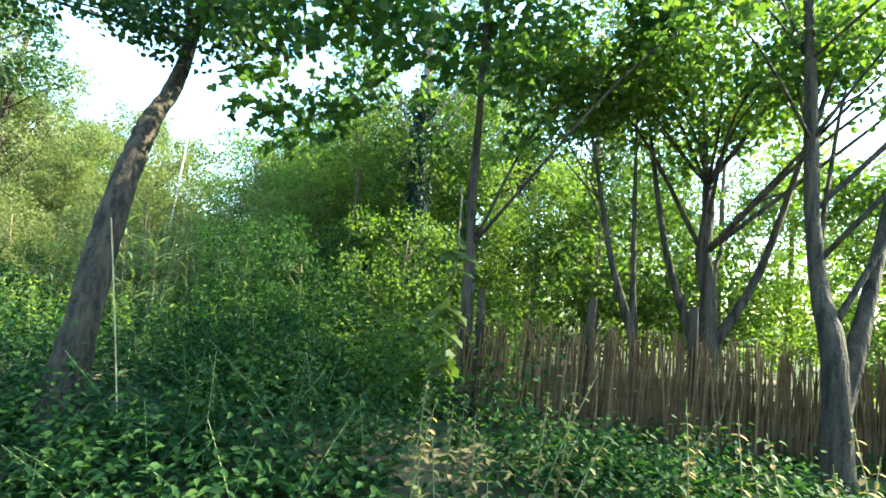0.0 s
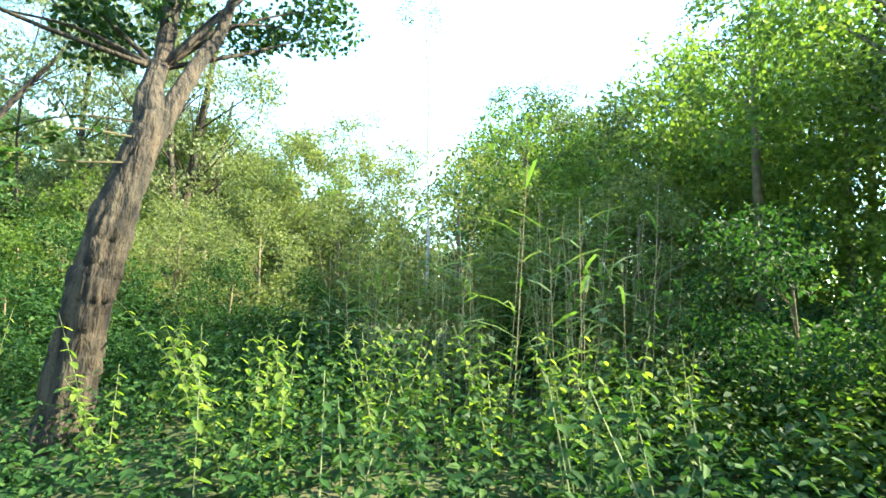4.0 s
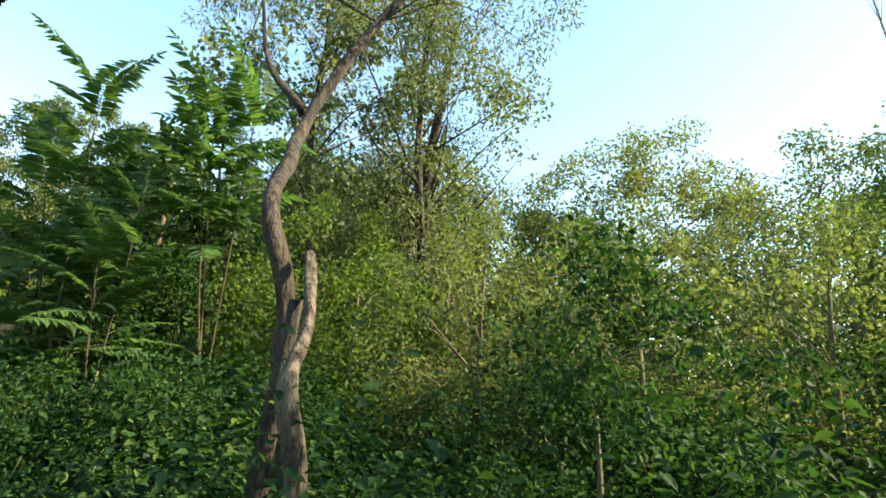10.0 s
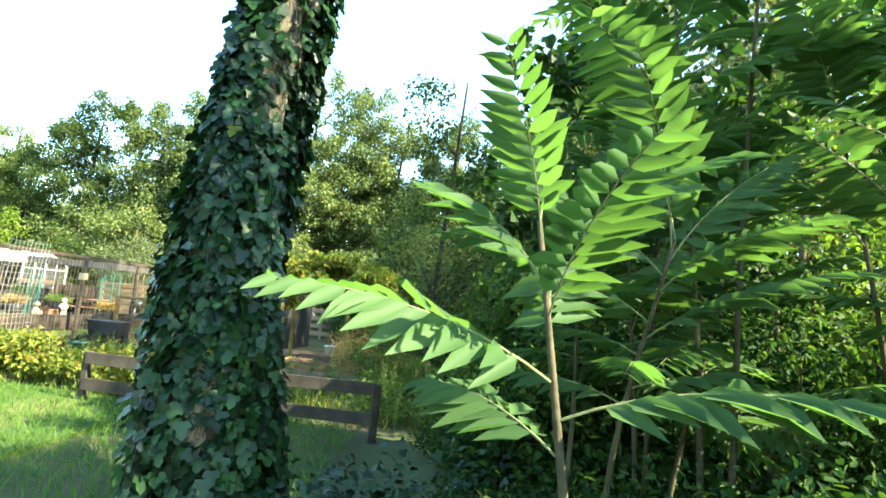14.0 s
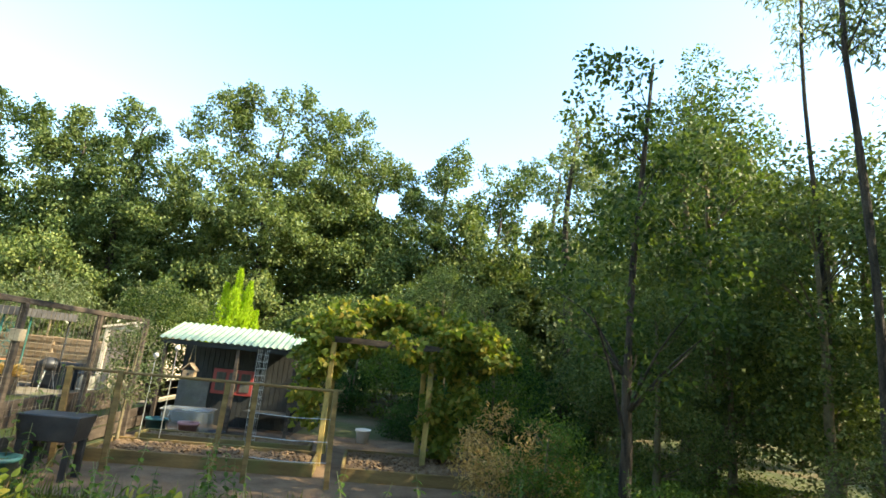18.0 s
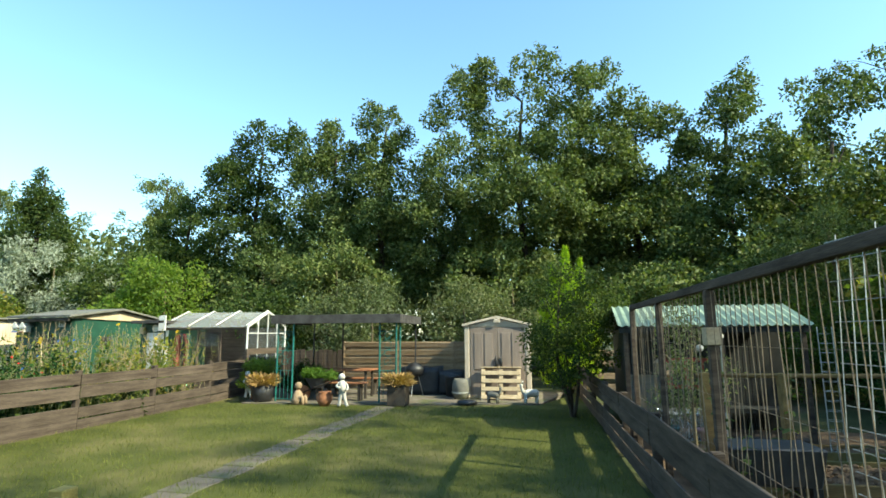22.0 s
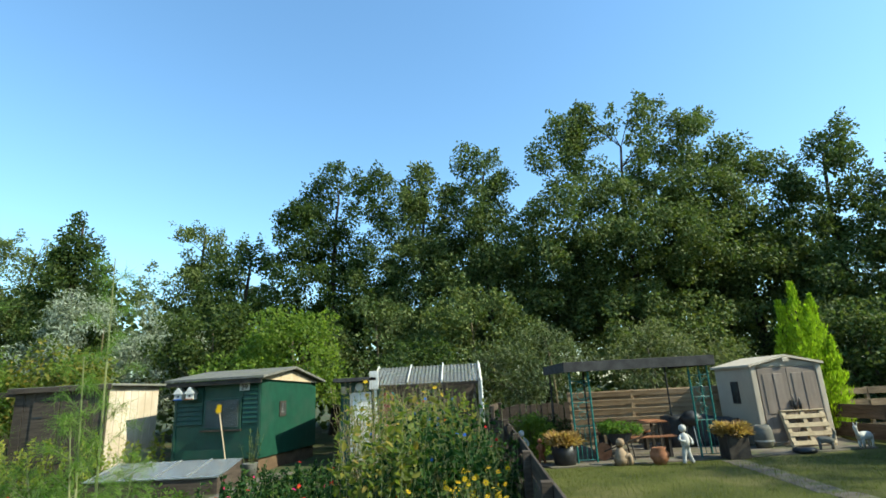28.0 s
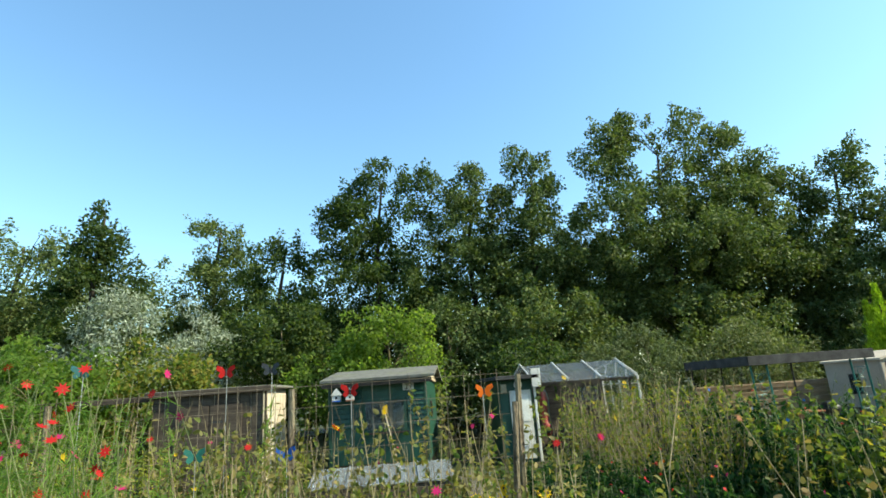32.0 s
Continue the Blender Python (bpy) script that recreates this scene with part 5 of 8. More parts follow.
def stalk_plants(name, spots, stem_h, leaf, shape, material, label, category, seed, pairs=9, lean=0.18, group="", tip=None):
    """Upright stems with leaves in pairs; one thing a plant."""
    rng = np.random.default_rng(seed)
    for x, y, k in spots:
        b = at_ground(x, y)
        root = thing(name, b, label, category, group)
        P, A, O, S = [], [], [], []
        for s in range(k):
            h = stem_h * rng.uniform(0.65, 1.15)
            base = np.array([rng.normal(0, 0.16), rng.normal(0, 0.16), 0])
            tipp = base + np.array([rng.normal(0, lean) * h, rng.normal(0, lean) * h, h])
            line = bent([base, (base + tipp) / 2 + np.array([0, 0, h * 0.06]), tipp], 4)
            part("stem", tube(line, [0.006 - 0.0005 * q for q in range(len(line))], 4, caps=False), STEM, root)
            L = np.array(line)
            for q in range(pairs):
                t = 0.18 + 0.8 * q / pairs
                c = L[0] + (L[-1] - L[0]) * t + (L[4] - (L[0] + L[-1]) / 2) * 4 * t * (1 - t)
                a = q * 1.57 + rng.uniform(0, 0.6)
                for sg in (0, math.pi):
                    d = np.array([math.cos(a + sg), math.sin(a + sg), -0.15])
                    P.append(c)
                    A.append(d + rng.normal(0, 0.2, 3) - np.array([0, 0, 0.3]))
                    O.append(np.array([0, 0, 1.0]) + d * 0.3)
                    S.append(leaf * (1.1 - 0.6 * t) * rng.uniform(0.75, 1.25))
        leaves("foliage", np.array(P), np.array(A), np.array(O), np.array(S), shape, material, root)


def reeds(spots, seed):
    rng = np.random.default_rng(seed)
    for x, y, k, hh in spots:
        root = thing("reed_clump", at_ground(x, y), "tall reeds with pale sunlit arching blades", "reeds", "reed clumps")
        bm = bmesh.new()
        P, A, O, S = [], [], [], []
        for s in range(k):
            h = hh * rng.uniform(0.7, 1.15)
            b = np.array([rng.normal(0, 0.35), rng.normal(0, 0.35), 0])
            t = b + np.array([rng.normal(0, 0.10) * h, rng.normal(0, 0.10) * h, h])
            tube([tuple(b), tuple((b + t) / 2), tuple(t)], [0.0045, 0.004, 0.002], 4, bm, caps=False)
            for q in range(9):
                u = 0.2 + 0.78 * q / 9
                a = rng.uniform(0, 6.28)
                d = np.array([math.cos(a), math.sin(a), 0.55])
                P.append(b + (t - b) * u)
                A.append(d)
                O.append(np.array([0, 0, 1.0]) - d * 0.4 + rng.normal(0, 0.2, 3))
                S.append(rng.uniform(0.32, 0.62))
        part("cane", bm, STRAW, root)
        T = (np.array([(-0.018, 0, 0), (0.018, 0, 0), (0.03, 0.35, 0.0), (-0.03, 0.35, 0), (0.025, 0.7, -0.10), (-0.025, 0.7, -0.10), (0, 1.0, -0.36)]), [(0, 1, 2, 3), (3, 2, 4, 5), (5, 4, 6)])
        leaves("blade", np.array(P), np.array(A), np.array(O), np.array(S), T, LEAF_REED, root)


def reed_screen():
    """A screen of upright reeds and stakes at the wood's edge."""
    a, b = np.array([5.7, -2.4]), np.array([9.0, -5.6])
    ln = np.linalg.norm(b - a)
    root = tagged(new("fence"), "brown brushwood and reed screen tied to wooden stakes", "fence", kind="structure")
    root.matrix_basis = pose(a[0], a[1], float(gz(7, -4.2)) - 0.25, 0, 0, math.degrees(math.atan2(b[1] - a[1], b[0] - a[0])))
    rng = np.random.default_rng(33)
    meshes = []
    for k in range(5):
        h = rng.uniform(1.0, 1.32)
        bm = tube([(0, 0, 0), (rng.normal(0, 0.02), rng.normal(0, 0.01), h / 2), (rng.normal(0, 0.03), 0, h)], [0.013, 0.012, 0.008], 5)
        me = bpy.data.meshes.new("reed_stick")
        bm.to_mesh(me)
        bm.free()
        me.materials.append(REED_BROWN)
        meshes.append(me)
    for k in range(260):
        o = new("reed_stick", meshes[int(rng.integers(5))])
        o.parent = root
        o.matrix_basis = pose(ln * k / 260 + rng.normal(0, 0.01), rng.normal(0, 0.025), 0, rng.normal(0, 2.5), rng.normal(0, 4), 0)
    for k in range(5):
        o = part("stake", tube([(0, 0, 0), (0, 0, 1.5)], [0.045, 0.04], 8), BARK, root)
        o.matrix_basis = pose(ln * (k + 0.2) / 4.6, 0.05, 0, 0, rng.normal(0, 2), 0)
    bm = bmesh.new()
    for k in range(700):
        x, y, h = rng.uniform(0, ln), rng.normal(0, 0.04), rng.uniform(0.7, 1.25)
        tube([(x, y, 0), (x + rng.normal(0, 0.06), y + rng.normal(0, 0.03), h)], [0.008, 0.004], 4, bm, caps=False)
    tagged(part("brushwood", bm, REED_BROWN, root), kind="stuff")
    for z in (0.25, 0.68):
        part("rail", tube([(0, 0.03, z), (ln, 0.03, z)], 0.014, 6), TWIG, root)


def straw_stem():
    b = at_ground(2.95, -2.0)
    root = thing("dangling_stem", b, "long straw-coloured dead stem leaning on the trunk", "stem")
    part("stem", tube(bent(rel(b, [(2.97, -2.0, b[2]), (2.86, -1.75, 1.1), (2.72, -1.5, 2.05)]), 4), [0.006] * 9, 5), STRAW, root)


def twig_with_leaves(name, line, leaf, n, shape, mat, label, seed, pair=True):
    """A single leafy twig that reaches out over the walk."""
    rng = np.random.default_rng(seed)
    base = line[0]
    root = thing(name, base, label, "branch")
    pts = bent(rel(base, line), 6)
    part("twig", tube(pts, [0.008 * (1 - 0.8 * k / (len(pts) - 1)) + 0.0015 for k in range(len(pts))], 5), TWIG_DARK if mat is LEAF_ALDER else TWIG, root)
    L = np.array(pts)
    t = np.sort(rng.uniform(0.25, 1, n)) * (len(L) - 1)
    i = np.minimum(t.astype(int), len(L) - 2)
    c = L[i] + (L[i + 1] - L[i]) * (t - i)[:, None]
    d = unit(L[i + 1] - L[i])
    side = unit(np.cross(d, (0, 0, 1))) * np.where(np.arange(n) % 2, 1, -1)[:, None]
    at, along, out = c + rng.normal(0, 0.012, (n, 3)), side + d * 0.7 + rng.normal(0, 0.25, (n, 3)), rng.normal(0, 0.35, (n, 3)) + np.array([0, 0, 1])
    for k in range(n):
        leaves("leaf", at[k:k + 1], along[k:k + 1], out[k:k + 1], rng.uniform(0.75, 1.2) * leaf, shape, mat, root)


thickets()
high_willows()
wood_big_trees()
back_trees()
undergrowth("undergrowth", 150000, (-8, 9, -7, 12), 0.2, 5.5, 0.95, 0.07, POINTED, LEAF_BRAMBLE, "waist-high mat of bramble and dogwood leaves", 81, lambda x, y: (y < 12.5) & (x > -7.5) & left_of_screen(x, y))
undergrowth("undergrowth", 60000, (-8, 14, -6, 15), 4.5, 12, 1.4, 0.095, KITE, LEAF_ALDER, "dense green undergrowth of the wood", 82, lambda x, y: (y < 15) & (x > -7) & left_of_screen(x, y))
undergrowth("ground_ivy", 42000, (-9.6, -2.5, 7.0, 13.8), 1.0, 5.4, 0.6, 0.078, LOBED, LEAF_IVY, "carpet of dark ivy and bramble leaves", 83)
undergrowth("undergrowth", 14000, (-7.4, -1.5, 8.5, 13.8), 2.6, 7.5, 0.9, 0.085, OVAL, LEAF_NETTLE, "sunny bramble mat under the sumacs", 87)
undergrowth("undergrowth", 9000, (1.0, 4.2, -5.0, -1.0), 0.6, 3.0, 0.55, 0.085, TOOTHED, LEAF_BRAMBLE, "broad-leaved low plants at the walk's edge", 88)
undergrowth("undergrowth", 34000, (3.2, 9.2, -7.0, -1.0), 0.5, 4.4, 0.5, 0.075, POINTED, LEAF_BRAMBLE, "dark leafy plants before the reed screen", 89, lambda x, y: ~left_of_screen(x, y))
undergrowth("ground_cover", 40000, (-8, 9, -7, 12), 0.0, 6.5, 0.25, 0.08, POINTED, LEAF_BRAMBLE, "low leafy cover on the floor of the wood", 100)
undergrowth("undergrowth", 42000, (3.8, 10.0, -2.2, 5.0), 3.0, 11.0, 1.15, 0.085, TOOTHED, LEAF_NETTLE, "tall leafy weeds under the maples", 102, left_of_screen)
undergrowth("undergrowth", 30000, (-4.6, 3.0, 6.6, 12.0), 2.4, 7.0, 1.5, 0.085, TOOTHED, LEAF_BRAMBLE, "chest-high dogwood and sycamore shoots", 103)
# A brighter leaf tone stands for the sun on these weeds.
undergrowth("undergrowth", 20000, (-9.4, -3.6, 17.4, 23.6), -50.0, 50.0, 0.7, 0.08, POINTED, LEAF_LIT, "weeds along the garden's corner, coloured bright for sunlight", 104, lambda x, y: ~((x < -8.6) & (y > 20.0) & (y < 22.0)))
stalk_plants("dead_stalk", [(4.6, -4.0, 5), (5.0, -4.5, 5), (5.6, -5.0, 5), (6.2, -5.4, 5), (4.4, -4.6, 5)], 0.8, 0.07, OVAL, LEAF_DRY, "brown dead stalks in front of the reed screen", "stalks", 98, group="dead stalks")
# The bright leaf tone puts sunlight into the nettles' colour.
stalk_plants("nettle", [(0.3, 4.0, 7), (0.9, 4.3, 7), (1.5, 3.6, 7), (2.0, 4.2, 7), (0.6, 3.3, 6), (1.3, 2.9, 6), (2.5, 3.5, 7), (-0.35, 3.7, 5), (1.9, 2.6, 6), (0.0, 4.9, 6), (2.9, 2.8, 6), (3.2, 2.0, 6), (-1.6, 4.9, 6), (0.5, 2.7, 5), (2.4, 1.9, 6), (3.3, 3.2, 6)],
             1.0, 0.105, TOOTHED, LEAF_BRIGHT, "stinging nettles with yellow-green leaves coloured bright for sunlight", "nettle", 84, lean=0.36, group="nettles")
stalk_plants("wild_plant", [(-4.4, 7.9, 5), (-3.0, 7.2, 5), (-2.0, 7.4, 5), (-1.1, 7.2, 5), (-5.2, 9.0, 5), (-6.1, 9.9, 5), (3.6, 0.6, 6), (4.2, -0.6, 6), (1.6, 0.8, 6), (1.0, 1.7, 6), (3.2, 0.0, 6), (2.1, 1.2, 5), (4.8, -0.9, 6), (5.4, 0.2, 6), (5.8, -0.8, 6), (4.6, 1.2, 6), (6.4, 0.4, 6), (5.6, 1.6, 6), (1.3, -1.4, 5), (0.9, -0.4, 5)],
             0.9, 0.11, TOOTHED, LEAF_BRAMBLE, "leafy wild plants of the wood's edge", "plant", 85, group="wild plants")
stalk_plants("bramble_shoot", [(2.9, -4.3, 5), (3.4, -3.7, 6), (3.0, -3.2, 5), (3.7, -2.8, 6), (2.5, -3.0, 5), (4.2, -3.4, 6), (3.3, -2.2, 5), (4.4, -2.4, 6), (3.9, -1.6, 6), (2.0, -1.4, 5), (1.7, -0.6, 5), (2.3, -0.4, 6), (3.6, -4.9, 5), (4.2, -5.6, 5), (3.9, -6.3, 5), (1.7, -2.0, 5), (2.1, -2.6, 5), (1.2, -0.9, 5), (0.7, 0.3, 5), (-2.6, 5.4, 5), (-3.5, 6.9, 5), (-1.5, 5.6, 6), (-4.2, 7.4, 5), (0.6, 4.9, 5), (-5.4, 9.4, 5), (-6.3, 10.4, 5), (-4.6, 9.6, 6), (-5.6, 10.6, 6)],
             0.75, 0.085, TOOTHED, LEAF_BRAMBLE, "arching bramble and nettle shoots beside the walk", "bramble", 101, pairs=12, lean=0.4, group="bramble shoots")
reeds([(3.3, 3.6, 12, 2.2), (3.9, 4.3, 12, 2.3), (2.6, 4.7, 12, 2.0), (4.6, 3.4, 10, 2.3), (3.2, 5.6, 12, 2.0), (2.0, 5.8, 10, 1.9), (4.9, 4.8, 10, 2.2), (2.5, 6.6, 10, 1.9)], 86)
reed_screen()
straw_stem()
twig_with_leaves("leafy_twig", [(-2.35, 6.3, 0.75), (-2.6, 5.85, 1.35), (-2.77, 5.65, 1.58), (-2.9, 5.62, 1.67), (-3.02, 5.62, 1.76), (-3.15, 5.65, 1.85)], 0.062, 30, OVAL, LEAF_BRIGHT, "single sunlit leafy twig reaching into the light", 91)
twig_with_leaves("alder_twig", [(-0.55, 4.4, 2.95), (-0.81, 3.7, 2.78), (-0.95, 3.5, 2.62), (-1.2, 3.56, 2.38)], 0.065, 30, DISC, LEAF_ALDER, "drooping alder twig with round leaves", 92)
twig_with_leaves("alder_twig", [(-0.58, 4.3, 2.7), (-0.94, 3.95, 2.58), (-1.28, 3.65, 2.52), (-1.72, 3.9, 2.42)], 0.065, 30, DISC, LEAF_ALDER, "drooping alder twig with round leaves", 93)
twig_with_leaves("alder_twig", [(-0.5, 4.45, 3.1), (-1.0, 4.2, 3.0), (-1.6, 4.3, 2.75), (-2.1, 4.5, 2.65)], 0.065, 34, DISC, LEAF_ALDER, "drooping alder twig with round leaves", 95)
twig_with_leaves("maple_twig", [(5.2, -3.0, 2.6), (4.8, -3.6, 2.0), (4.5, -4.0, 1.5), (4.45, -4.1, 1.2)], 0.14, 26, LOBED, LEAF_WOOD, "hanging maple twig with broad leaves", 94)
# Willows added to cast shade; the last three stand unseen across the walk.
for k, (x, y, h) in enumerate(((-3.9, 16.9, 12.5), (-1.6, 16.4, 14.0), (-12.5, 9.5, 11.5), (-19.5, 9.0, 11.0), (-31.0, 8.5, 10.0))):
    tree("willow_of_the_wood", at_ground(x, y), [(0, 0, 0), (0.25, 0.1, h * 0.25), (-0.15, 0.2, h * 0.55), (0.3, 0, h * 0.92)], 0.13, [(0.2, 0, h * 0.82, 1.9, 1.9, h * 0.13), (1.1, 0.5, h * 0.66, 1.6, 1.6, h * 0.12), (-0.9, -0.5, h * 0.58, 1.6, 1.6, h * 0.13), (0.3, 0.3, h * 0.38, 1.5, 1.5, h * 0.12)], 84, 0.5, 8000, 0.14, SLIM if k % 2 else KITE, LEAF_WILLOW,
         "tall airy willow added for shade", limbs=26, seed=160 + k, group="tall willows of the wood", low=0.3, droop=0.7)


# ---- the gardens: fences ----
def board_fence(a, b, z_rows, spacing, mat, label, thick=0.028, post=0.09, post_top=0.0, seed=0, z=0.0, back=1, post_mat=None):
    """Rails of single boards on posts between two points."""
    rng = np.random.default_rng(seed)
    ln = math.hypot(b[0] - a[0], b[1] - a[1])
    root = tagged(new("fence"), label, "fence", kind="structure")
    root.matrix_basis = pose(a[0], a[1], z, 0, 0, math.degrees(math.atan2(b[1] - a[1], b[0] - a[0])))
    n = max(1, round(ln / spacing))
    d = ln / n
    top = max(r[1] for r in z_rows)
    for k in range(n + 1):
        o = part("post", box(-post / 2, post / 2, 0, post, -0.1, top + post_top + rng.uniform(-0.03, 0.03)), post_mat or mat, root, bevel=0.006)
        o.matrix_basis = pose(d * k, 0.002 * back if back > 0 else -post - 0.002, 0, 0, rng.normal(0, 0.6), 0)
    for k in range(n):
        for z0, z1 in z_rows:
            o = part("board", box(0.004, d - 0.004, -thick, 0, z0 + rng.uniform(-0.012, 0.012), z1 + rng.uniform(-0.012, 0.012)), mat, root, bevel=0.004)
            o.matrix_basis = pose(d * k, 0 if back > 0 else thick, 0, rng.normal(0, 0.5), rng.normal(0, 0.35), 0)
    return root


board_fence((-25.35, 18.8), (-25.05, 28.2), [(0.02, 0.22), (0.23, 0.43), (0.58, 0.79), (0.80, 1.0)], 1.9, WOOD_GREY, "low weathered grey-brown board fence beside the lawn", seed=1, back=1, post_top=0.05)
board_fence((-25.05, 28.2), (-25.3, 30.2), [(0.02, 0.22), (0.23, 0.43), (0.58, 0.79), (0.80, 1.0)], 1.9, WOOD_GREY, "low weathered grey-brown board fence beside the terrace", seed=12, back=1)
board_fence((-25.3, 30.2), (-25.0, 31.9), [(0.05, 0.25), (0.45, 0.62), (0.78, 0.95), (1.12, 1.30)], 1.2, WOOD_GREY, "taller weathered board fence piece with gaps", seed=2, back=-1)
board_fence((-15.95, 31.9), (-15.8, 18.2), [(0.02, 0.20), (0.21, 0.38), (0.50, 0.66), (0.67, 0.84)], 1.95, WOOD_GREY, "low dark weathered board fence between two gardens", seed=3)
board_fence((-19.3, 18.25), (-15.75, 18.15), [(0.36, 0.53), (0.72, 0.92)], 1.75, WOOD_GREEN, "mossy green-brown rail fence along the walk", seed=4, back=1)
board_fence((-25.0, 19.2), (-26.9, 18.9), [(0.35, 0.5), (0.68, 0.82)], 1.0, WOOD_GREY, "short weathered rail fence by the flower plot", seed=5, post_top=0.12)
board_fence((-27.6, 20.0), (-40.0, 19.6), [(0.30, 0.42)], 2.2, WOOD_DARK, "low dark rail along the flower plot", seed=6, post_top=0.28)
board_fence((-16.2, 31.95), (-12.0, 32.0), [(0.1, 0.28), (0.42, 0.58), (0.74, 0.90), (1.06, 1.22)], 1.4, WOOD_TAN, "tan rail fence behind the green-roofed shed", seed=7)
board_fence((-12.6, 16.75), (-8.6, 16.45), [(0.18, 0.33), (0.52, 0.68)], 1.4, WOOD_DARK, "dark two-rail fence behind the ivy tree", seed=8)


def slat_fence():
    """The panel fence behind the terrace: woven horizontal slats between posts."""
    root = tagged(new("fence"), "brown panel fence of overlapping horizontal slats", "fence", kind="structure")
    root.matrix_basis = pose(-23.0, 32.0, 0)
    rng = np.random.default_rng(9)
    meshes = []
    for k in range(3):
        bm = box(0.01, 1.74, -0.012, 0.012, 0, 0.135)
        bmesh.ops.bevel(bm, geom=bm.edges[:], offset=0.003, segments=1, affect="EDGES")
        me = bpy.data.meshes.new("slat")
        bm.to_mesh(me)
        bm.free()
        me.materials.append(WOOD_TAN)
        meshes.append(me)
    for p in range(4):
        o = part("post", box(-0.04, 0.04, -0.04, 0.04, -0.1, 1.48), WOOD_TAN, root, bevel=0.006)
        o.location.x = 1.75 * p
        if p == 3:
            break
        part("cap", box(1.75 * p, 1.75 * p + 1.75, -0.035, 0.035, 1.44, 1.47), WOOD_TAN, root)
        for k in range(12):
            o = new("slat", meshes[k % 3])
            o.parent = root
            o.matrix_basis = pose(1.75 * p, -0.02 if k % 2 else 0.02, 0.04 + 0.117 * k, 14 if k % 2 else -6, rng.normal(0, 0.25), 0)
    g = tagged(new("fence"), "upright grey board fence corner", "fence", kind="structure")
    g.matrix_basis = pose(-25.0, 31.9, 0)
    for k in range(13):
        o = part("board", box(0, 0.145, -0.012, 0.012, 0, 1.22 + rng.uniform(-0.05, 0.03)), WOOD_GREY, g, bevel=0.003)
        o.matrix_basis = pose(0.152 * k, 0.012 * (k % 2), 0, 0, rng.normal(0, 0.6), 0)


slat_fence()


# ---- sheds ----
def plastic_shed():
    w, d, h = 1.72, 1.9, 1.86
    root = thing("garden_shed", (-18.05, 29.95, 0.055), "cream and taupe resin garden shed with double doors", "shed", turn=1.0)
    body = box(-w / 2 + 0.03, w / 2 - 0.03, 0.04, d, 0.0, h)
    part("body", body, CREAM, root, bevel=0.012)
    for sg in (-1, 1):
        part("corner_pillar", box(sg * w / 2 - (0.13 if sg > 0 else 0), sg * w / 2 + (0 if sg > 0 else 0.13), -0.01, 0.10, 0, h), CREAM, root, bevel=0.015)
        door = part("door", box(-0.7 if sg < 0 else 0.006, -0.006 if sg < 0 else 0.7, 0.0, 0.036, 0.06, h - 0.06), TAUPE, root, "taupe door with grooved panels", bevel=0.006)
        for k in range(2):
            x = (-0.60 + 0.27 * k) if sg < 0 else (0.11 + 0.27 * k)
            part("door_panel", box(x, x + 0.22, -0.014, -0.002, 0.72, h - 0.2), TAUPE, door, bevel=0.006)
        part("door_handle", box(sg * 0.05 - 0.02, sg * 0.05 + 0.02, -0.05, -0.004, 0.86, 1.02), BLACK, door, "black handle", bevel=0.008)
    bm = bmesh.new()
    prof = [(-w / 2 - 0.05, h - 0.02), (0, h + 0.19), (w / 2 + 0.05, h - 0.02)]
    for y in (-0.07, d + 0.05):
        for x, z in prof:
            bm.verts.new((x, y, z))
        for x, z in prof:
            bm.verts.new((x, y, z + 0.055))
    bm.verts.ensure_lookup_table()
    for q in ((0, 1, 4, 3), (1, 2, 5, 4), (6, 9, 10, 7), (7, 10, 11, 8), (3, 4, 10, 9), (4, 5, 11, 10), (0, 6, 7, 1), (1, 7, 8, 2), (0, 3, 9, 6), (2, 8, 11, 5)):
        bm.faces.new([bm.verts[i] for i in q])
    bmesh.ops.recalc_face_normals(bm, faces=bm.faces[:])
    part("roof", bm, CREAM, root)
    bm = bmesh.new()
    v = [bm.verts.new(p) for p in ((-w / 2 + 0.02, 0.0, h - 0.03), (w / 2 - 0.02, 0.0, h - 0.03), (0, 0.0, h + 0.17), (-w / 2 + 0.02, 0.05, h - 0.03), (w / 2 - 0.02, 0.05, h - 0.03), (0, 0.05, h + 0.17))]
    for q in ((0, 1, 2), (5, 4, 3), (0, 3, 4, 1), (1, 4, 5, 2), (2, 5, 3, 0)):
        bm.faces.new([v[i] for i in q])
    part("gable", bm, CREAM, root)
    part("ridge_clasp", box(-0.08, 0.08, -0.085, -0.06, h + 0.06, h + 0.17), CREAM, root, bevel=0.01)
    win = part("window", box(-w / 2 + 0.012, -w / 2 + 0.028, 0.75, 1.12, 0.95, 1.5), BLACK, root, "dark narrow window frame")
    part("pane", box(-w / 2 + 0.004, -w / 2 + 0.010, 0.80, 1.07, 1.0, 1.45), GLASS, win)


